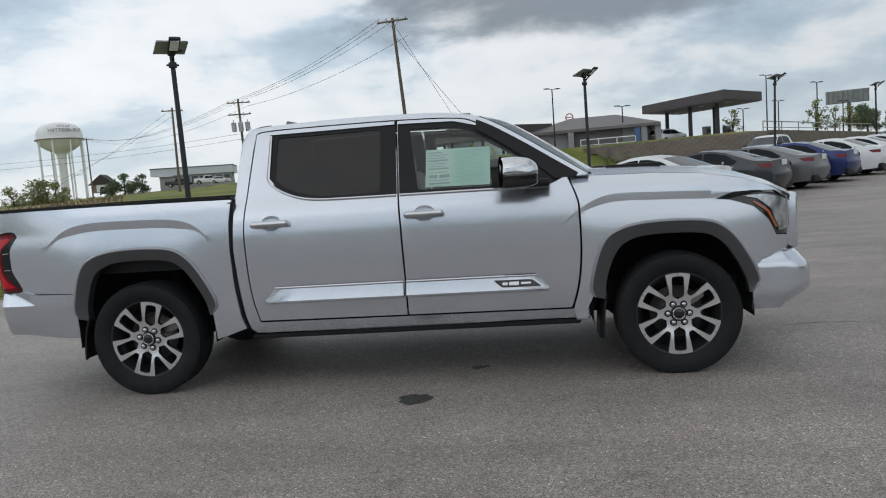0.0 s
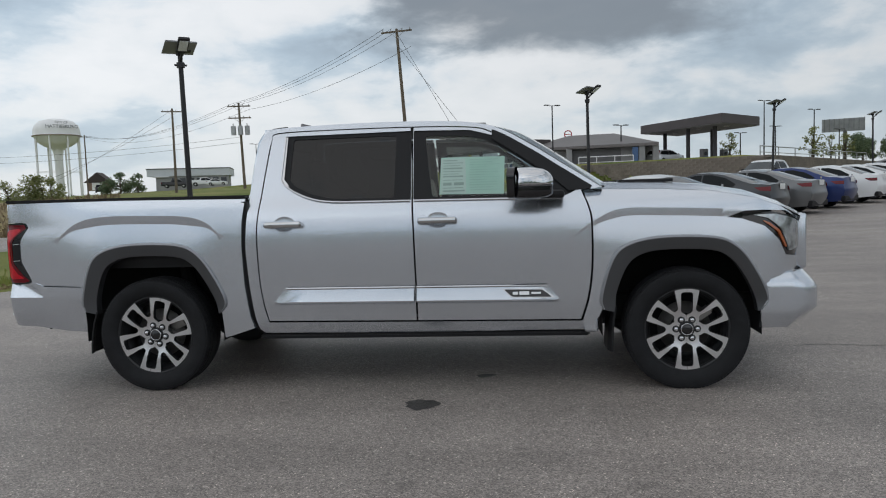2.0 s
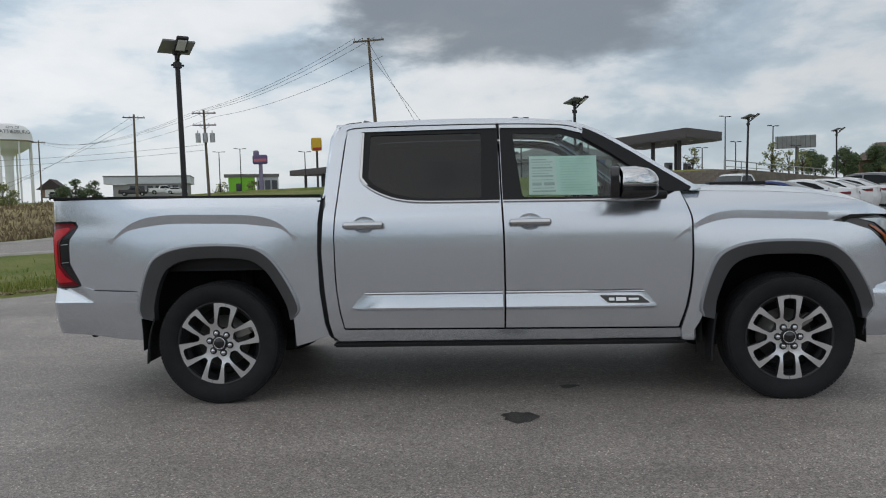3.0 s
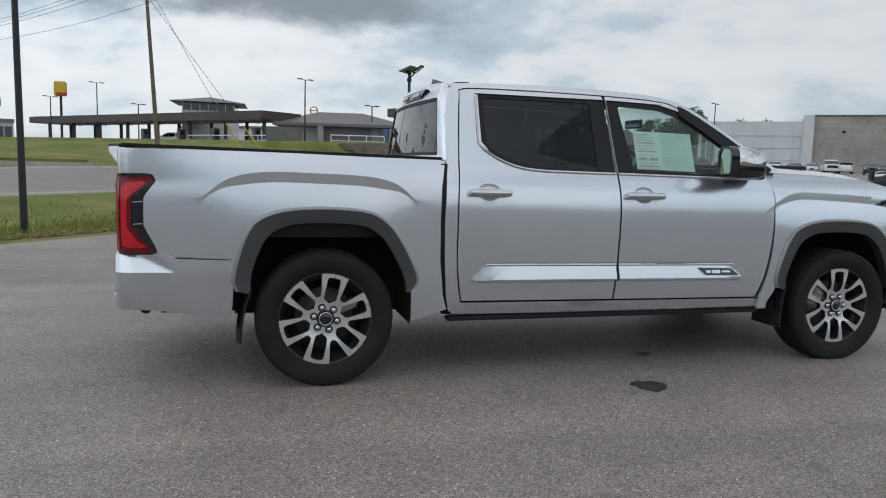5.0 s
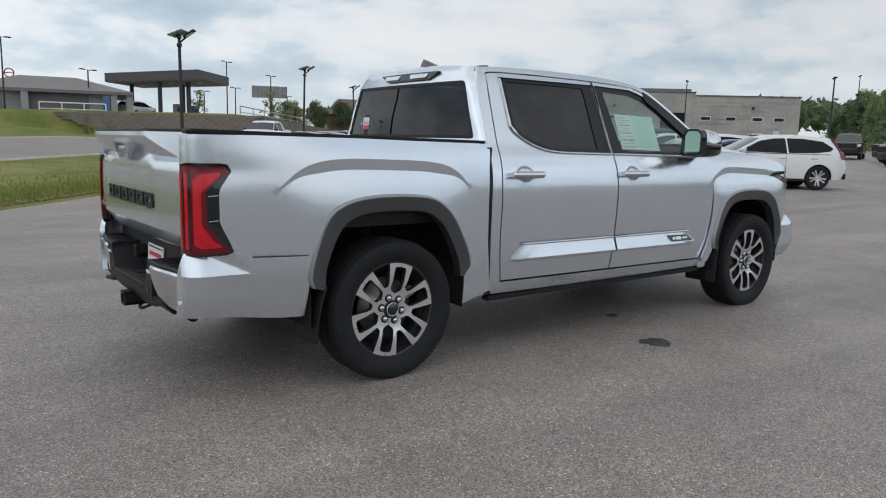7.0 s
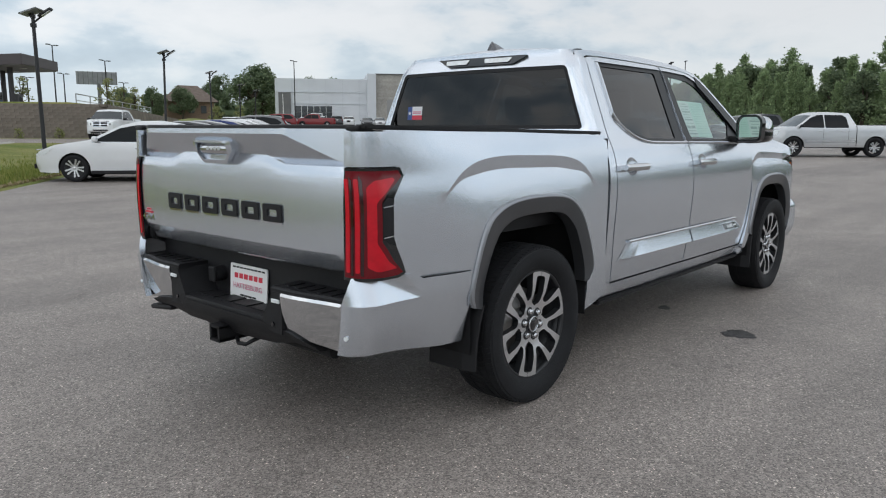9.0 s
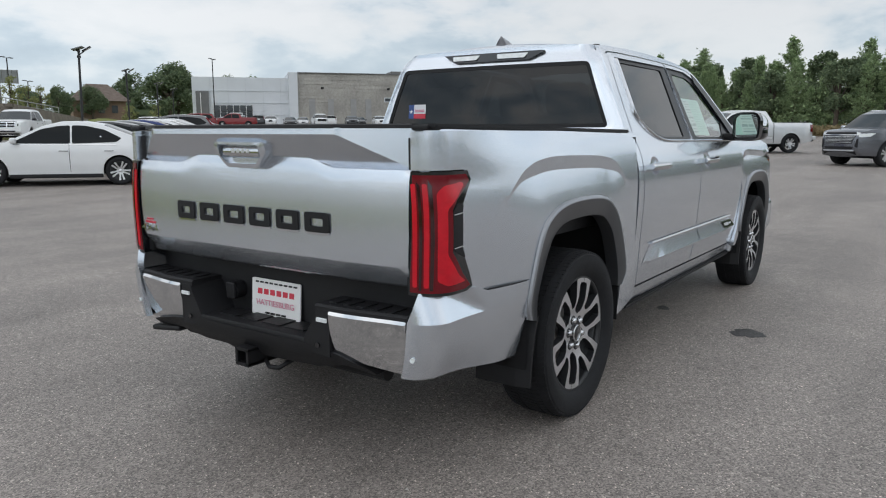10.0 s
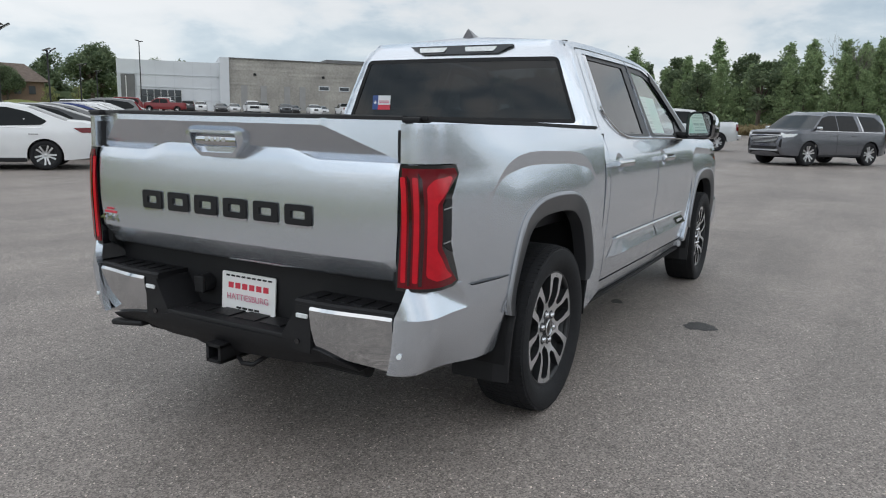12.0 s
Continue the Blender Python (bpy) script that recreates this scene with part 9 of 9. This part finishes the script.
def woods():
    rng = random.Random(21)
    # the edge of the woods behind the lot, from beside the hall round to the south-east
    edge = [(118, 52), (96, 34), (80, 20), (72, 8), (69, -2), (68, -10)]
    k = 0
    for row in range(5):
        for (x0, y0), (x1, y1) in zip(edge, edge[1:]):
            L = math.hypot(x1 - x0, y1 - y0)
            m = max(2, round(L / (2.1 + row * 0.38)))
            for i in range(m):
                t = (i + rng.uniform(0.1, 0.9)) / m
                x, y = x0 + (x1 - x0) * t + row * 3.0 + rng.uniform(-0.8, 0.8), y0 + (y1 - y0) * t + row * 0.8 + rng.uniform(-0.8, 0.8)
                s = rng.uniform(0.54, 0.90) * (0.95 + 0.10 * row) * (1.12 if y < 4 else 1.0) * (0.98 if x > 85 else 1.0)
                m4 = pose(x, y, lot_z(x, y) - 0.1, rng.uniform(-3, 3), rng.uniform(-3, 3), rng.uniform(0, 360)) @ Matrix.Diagonal((s, s, s, 1))
                if rng.random() < 0.72:
                    plant("pine_tree", "young green pine at the edge of the woods", PINES[k % 5], m4, "trees at the wood's edge")
                else:
                    plant("leafy_tree", "dark green leafy tree at the edge of the woods", BROADS[k % 3], m4, "trees at the wood's edge")
                k += 1
    # low growth and dry grass at their foot
    v, f = [], []
    for i in range(5200):
        j = rng.randrange(len(edge) - 1)
        t = rng.random()
        x = edge[j][0] + (edge[j + 1][0] - edge[j][0]) * t - 2.2 + rng.gauss(0, 0.9)
        y = edge[j][1] + (edge[j + 1][1] - edge[j][1]) * t - 0.6 + rng.gauss(0, 0.6)
        leaf_into(v, f, (x, y, lot_z(x, y) + rng.uniform(0.05, 0.9)), rng.uniform(0.15, 0.4), rng, 1.6)
    tagged(new("dry_undergrowth", mesh_of("dry_undergrowth", v, f, DRY, False)), "dry straw-coloured grass at the foot of the woods", "undergrowth", kind="stuff")
    v, f = [], []
    for i in range(34000):
        j = rng.randrange(len(edge) - 1)
        t = rng.random()
        x = edge[j][0] + (edge[j + 1][0] - edge[j][0]) * t + rng.uniform(0, 9)
        y = edge[j][1] + (edge[j + 1][1] - edge[j][1]) * t + rng.uniform(-1, 3)
        leaf_into(v, f, (x, y, lot_z(x, y) + abs(rng.gauss(0, 1.6))), rng.uniform(0.09, 0.22), rng, 1.0)
    tagged(new("wood_thicket", mesh_of("wood_thicket", v, f, PINE_LEAF, False)), "dark green thicket between the trees", "undergrowth", kind="stuff")
    # far wooded hill behind the hall and along the horizon
    v, f = [], []
    for i in range(26000):
        a = radians(rng.uniform(-48, 112))
        r = rng.uniform(230, 300)
        hill = 11 + 4 * math.sin(3 * a + 1) + 3 * math.sin(7.3 * a) + 7 * ss(math.degrees(a), 48, 62)
        low = 1.0 if math.degrees(a) > 27 else 0.22
        leaf_into(v, f, (r * math.sin(a), r * math.cos(a), rng.uniform(0.5, 1) ** 0.7 * hill * low - 1 + rng.gauss(0, 0.5)), rng.uniform(1.2, 2.6), rng, 0.8)
    # an added ring of woods, never in view, to darken reflections and low skylight
    ring = [(68, -10), (64, -30), (58, -48), (40, -60), (10, -66), (-30, -66), (-70, -56), (-92, -24), (-98, 8), (-104, 30)]
    for i in range(22000):
        j = rng.randrange(len(ring) - 1)
        t = rng.random()
        x = ring[j][0] + (ring[j + 1][0] - ring[j][0]) * t + rng.gauss(0, 1.5)
        y = ring[j][1] + (ring[j + 1][1] - ring[j][1]) * t + rng.gauss(0, 1.5)
        top = 3.8 + 0.8 * math.sin(x * 0.5) + 0.6 * math.sin(x * 1.3 + 1) + 0.5 * math.sin(y * 1.1)
        # raised in the south to shade the doors and the ground below the truck
        top *= 1 + 1.3 * ss(-y, 48, 60) * (1 - ss(x, 5, 35))
        leaf_into(v, f, (x, y, top * rng.random() ** 0.6), rng.uniform(0.4, 0.9), rng, 0.8)
    tagged(new("far_woods", mesh_of("far_woods", v, f, OAK_LEAF, False)), "dark far woods along the horizon, with an added unseen ring round the lot", "woods", kind="stuff")


woods()


def bare_tree(x, y, h, seed):
    rng = random.Random(seed)
    bm = bmesh.new()
    def grow(p, d, length, r, depth):
        q = p + d * length
        rod_into(bm, p, q, r, r * 0.62, 5, False)
        if depth:
            for i in range(3):
                e = (d + Vector((rng.gauss(0, 0.42), rng.gauss(0, 0.42), rng.uniform(0.0, 0.3)))).normalized()
                grow(p + d * length * rng.uniform(0.55, 1.0), e, length * rng.uniform(0.5, 0.75), r * 0.55, depth - 1)
    grow(Vector((0, 0, 0)), Vector((0.03, 0, 1)), h * 0.42, 0.09, 5)
    t = thing("bare_tree", "thin bare tree standing above the pines", "tree", pose(x, y, lot_z(x, y) - 0.1), "bare trees")
    part("trunk", bm, surface("pale_bark", (0.20, 0.18, 0.16), rough=0.9, var=0.2), t)


bare_tree(70.5, -1.2, 9.5, 3)
bare_tree(74.5, 5.5, 8.0, 8)

FIELD = two_tone("dry_field", (0.20, 0.155, 0.085), (0.30, 0.25, 0.12), 0.3)
ground_sheet("ground_field", graded([(-120, -20, 8), (-20, 24, 2)]), graded([(27, 48, 1.5), (48, 70, 4)]), lambda u, v: 0.03 if (27.5 < v < 69 and u < 10 + 0.37 * (v - 30)) else -0.2, FIELD, "brown dry field on the bank beyond the road", "field")


def oaks():
    for i, (x, y, s, zz) in enumerate(((113.5, 165.5, 1.62, 2.6), (119.8, 170.9, 1.53, 2.6), (79.8, 168.4, 0.80, 2.6), (88.2, 172.2, 0.82, 2.6), (96.1, 171.9, 0.90, 2.6), (126.0, 202.0, 1.36, 2.6), (100.0, 128.0, 1.05, 2.4), (106.0, 124.0, 1.0, 2.4))):
        plant("oak_tree", "dark green spreading oak with an uneven crown", OAKS[i % 2], pose(x, y, land_z(*uv_of(x, y)) - 0.1 if y > 140 else zz, 0, 0, 50 * i) @ Matrix.Diagonal((s, s, s, 1)), "dark oaks beyond the lot")
    for i, (x, y, s) in enumerate(((27.5, 84.0, 0.9), (40.5, 88.0, 0.8), (37.0, 84.5, 1.0), (43.0, 90.0, 0.85), (50.0, 82.0, 0.7), (47.0, 78.0, 0.65), (56.0, 86.0, 0.75))):
        u, v = uv_of(x, y)
        plant("young_tree", "young tree in pale spring leaf", YOUNG[i % 2], pose(x, y, land_z(u, v) - 0.1, 0, 0, 70 * i) @ Matrix.Diagonal((s, s, s * 1.1, 1)), "young trees by the station")
    for i, (x, y, s) in enumerate(((-60.0, 166.0, 2.8), (-33.0, 104.0, 1.6))):
        u, v = uv_of(x, y)
        plant("leafy_tree", "round green tree on the far side of the road", SHRUBS[i % 2] if s < 3 else BROADS[i % 3], pose(x, y, land_z(u, v) - 0.2, 0, 0, 40 * i) @ Matrix.Diagonal(((s, s, s, 1) if s < 3 else (s / 6, s / 6, s / 6, 1))), "trees on the far side of the road")
    for i, (x, y, s) in enumerate(((-79.5, 108.3, 1.0), (-75.8, 108.9, 0.85), (-82.6, 107.6, 0.8), (-78.0, 110.0, 0.95))):
        u, v = uv_of(x, y)
        plant("leafy_tree", "broad pale olive thicket in early leaf beyond the field", THICKETS[0], pose(x, y, land_z(u, v) - 0.3, 0, 0, 70 * i) @ Matrix.Diagonal((s, s, s, 1)), "thickets beyond the field")
    for i, (x, y, s) in enumerate(((-82.4, 142.0, 1.0), (-79.0, 143.0, 0.9), (-85.0, 141.5, 0.75))):
        u, v = uv_of(x, y)
        plant("leafy_tree", "grey-green roundish tree before the white shop", THICKETS[1], pose(x, y, land_z(u, v) - 0.3, 0, 0, 50 * i) @ Matrix.Diagonal((s, s, s, 1)), "thickets beyond the field")
    for i in range(7):
        x, y = xy_of(49.6, 13.5 + 2.6 * i)
        plant("shrub", "small clipped shrub below the retaining wall", SHRUBS[i % 2], pose(x, y, land_z(49.6, 13.5 + 2.6 * i), 0, 0, 50 * i) @ Matrix.Diagonal((0.6, 0.6, 0.6, 1)), "shrubs below the wall", "shrub")


oaks()


def grass_tufts():
    """Blades at the lot's edge, thinning towards the road."""
    rng = random.Random(8)
    v, f = [], []
    for i in range(26000):
        w = 7.62 + abs(rng.gauss(0, 1)) ** 1.1 * 2.6
        u = rng.uniform(-14, 42)
        if w > 18.2:
            continue
        x, y = xy_of(u, w)
        z = land_z(u, w) - 0.01
        h = rng.uniform(0.05, 0.17) * (1.6 if rng.random() < 0.04 else 1)
        a = rng.uniform(0, math.pi)
        dx, dy = math.cos(a) * 0.018, math.sin(a) * 0.018
        lx, ly = rng.gauss(0, 0.04), rng.gauss(0, 0.04)
        k = len(v)
        v += [(x - dx, y - dy, z), (x + dx, y + dy, z), (x + lx, y + ly, z + h)]
        f.append((k, k + 1, k + 2))
    tagged(new("grass_blades", mesh_of("grass_blades", v, f, WEED, False)), "rough green and straw grass blades at the asphalt's edge", "grass", kind="stuff")
    v, f = [], []
    for i in range(5000):
        u = rng.uniform(-14, 42)
        w = 7.56 + abs(rng.gauss(0, 0.12))
        x, y = xy_of(u, w)
        leaf_into(v, f, (x, y, land_z(u, w) + rng.uniform(0.0, 0.05)), rng.uniform(0.02, 0.07), rng, 0.3)
    tagged(new("edge_litter", mesh_of("edge_litter", v, f, DRY, False)), "dry grass clippings along the asphalt's edge", "litter", kind="stuff")


grass_tufts()


def field_reeds():
    """Knee-high dry stalks on the brown field beyond the road."""
    rng = random.Random(17)
    v, f = [], []
    for i in range(16000):
        u, w = rng.uniform(-45, 24), 27.2 + 24 * rng.random() ** 1.7
        x, y = xy_of(u, w)
        if u > 10 + 0.37 * (w - 30):
            continue
        z, h = land_z(u, w), rng.uniform(0.12, 0.42)
        a = rng.uniform(0, math.pi)
        dx, dy = math.cos(a) * 0.05, math.sin(a) * 0.05
        k = len(v)
        v += [(x - dx, y - dy, z), (x + dx, y + dy, z), (x + rng.gauss(0, 0.12), y + rng.gauss(0, 0.12), z + h)]
        f.append((k, k + 1, k + 2))
    tagged(new("dry_reeds", mesh_of("dry_reeds", v, f, DRY_BROWN, False)), "brown knee-high dry stalks on the field beyond the road", "reeds", kind="stuff")


field_reeds()


def marker_post():
    x, y = -2.95, 12.5
    u, v = uv_of(x, y)
    z = land_z(u, v)
    p = thing("marker_post", "white square utility post overgrown with a vine", "post", pose(x, y, z, 0, 1.5, 30))
    part("post", box((0.08, 0, 0.46), (0.16, 0.12, 0.95), 0.012), WHITE_PAINT, p)
    part("post", box((-0.10, 0.01, 0.44), (0.13, 0.10, 0.90), 0.012), WHITE_PAINT, p, "second white post leaning on the first")
    rng = random.Random(3)
    vv, ff = [], []
    for i in range(160):
        t = rng.random()
        leaf_into(vv, ff, (-0.20 + rng.gauss(0, 0.03), -0.04 + rng.gauss(0, 0.05), t * 0.85), rng.uniform(0.02, 0.045), rng)
    hang("vine", mesh_of("vine", vv, ff, OAK_LEAF, False), p, "dark climbing vine")
    plant("weed", "leafy weed beside the white post", SHRUBS[0], pose(x + 0.45, y + 0.1, z, 0, 0, 10) @ Matrix.Diagonal((0.35, 0.35, 0.30, 1)), "weeds", "weed")


marker_post()


def island():
    """The kerbed grass island at the road's mouth."""
    t = tagged(new("kerb_island"), "grass island with a pale concrete kerb at the road", "kerb", kind="structure")
    cx, cy = -10.6, 33.5
    pts = [(cx + 3.4 * math.cos(a), cy + 1.7 * math.sin(a)) for a in (2 * math.pi * i / 28 for i in range(28))]
    z = land_z(*uv_of(cx, cy))
    part("kerb_ring", slab(pts, z - 0.2, z + 0.16), CONCRETE, t)
    part("island_grass", slab([(cx + (x - cx) * 0.92, cy + (y - cy) * 0.92) for x, y in pts], z, z + 0.30), GRASS, t)


island()


# ---- marks on the asphalt ----
def puddle_mark(x, y, rx, ry, turn, name, label, seed):
    rng = random.Random(seed)
    k = 40
    pts = []
    for i in range(k):
        a = 2 * math.pi * i / k
        q = 1 + 0.10 * math.sin(3 * a + seed) + 0.06 * math.sin(7 * a + 2 * seed) + rng.uniform(-0.05, 0.05)
        p = Vector((rx * q * math.cos(a), ry * q * math.sin(a)))
        p.rotate(Matrix.Rotation(turn, 2))
        pts.append((x + p.x, y + p.y))
    verts = [(a, b, 0.0022 + lot_z(a, b)) for a, b in pts] + [(x, y, 0.0022 + lot_z(x, y))]
    faces = [(i, (i + 1) % k, k) for i in range(k)]
    ob = new(name, mesh_of(name, verts, faces, STAIN))
    return tagged(ob, label, "stain")


puddle_mark(1.97, -1.33, 0.110, 0.112, 0.1, "oil_stain", "dark dried oil stain on the asphalt", 1)
puddle_mark(2.35, -0.62, 0.07, 0.045, 0.4, "oil_stain", "small dark oil spot under the truck", 2)


def pebbles():
    rng = random.Random(12)
    v, f = [], []
    for i in range(700):
        x, y = rng.uniform(-7, 9), rng.uniform(-6, 8)
        s = rng.uniform(0.003, 0.009)
        k = len(v)
        z = lot_z(x, y)
        v += [(x + s * rng.uniform(0.7, 1.3), y, z), (x - s * 0.6, y + s * rng.uniform(0.6, 1.2), z), (x - s * 0.5, y - s, z), (x, y, z + s)]
        f += [(k, k + 1, k + 3), (k + 1, k + 2, k + 3), (k + 2, k, k + 3)]
    tagged(new("loose_stones", mesh_of("loose_stones", v, f, surface("pale_stone", (0.42, 0.40, 0.37), rough=0.8, var=0.3, scale=40), False)), "small pale loose stones on the asphalt", "stones", kind="stuff")
    # hairline cracks, each a thin dark wandering strip
    for n, (x, y, a, L) in enumerate(((4.75, 0.28, 0.02, 4.2), (7.0, -1.4, 1.1, 3.0), (-6.0, 2.5, 0.5, 4.0))):
        pts, ang = [(x, y)], a
        for i in range(40):
            ang += rng.gauss(0, 0.22)
            ang += (a - ang) * 0.2
            pts.append((pts[-1][0] + math.cos(ang) * L / 40, pts[-1][1] + math.sin(ang) * L / 40))
        vv, ff = [], []
        for i, p in enumerate(pts):
            w = 0.006 * (0.5 + rng.random())
            vv += [(p[0] - w * math.sin(a), p[1] + w * math.cos(a), lot_z(*p) + 0.002), (p[0] + w * math.sin(a), p[1] - w * math.cos(a), lot_z(*p) + 0.002)]
        for i in range(len(pts) - 1):
            ff.append((2 * i, 2 * i + 1, 2 * i + 3, 2 * i + 2))
        tagged(new("crack", mesh_of("crack", vv, ff, STAIN)), "thin dark crack in the asphalt", "crack", group="cracks in the asphalt")


pebbles()
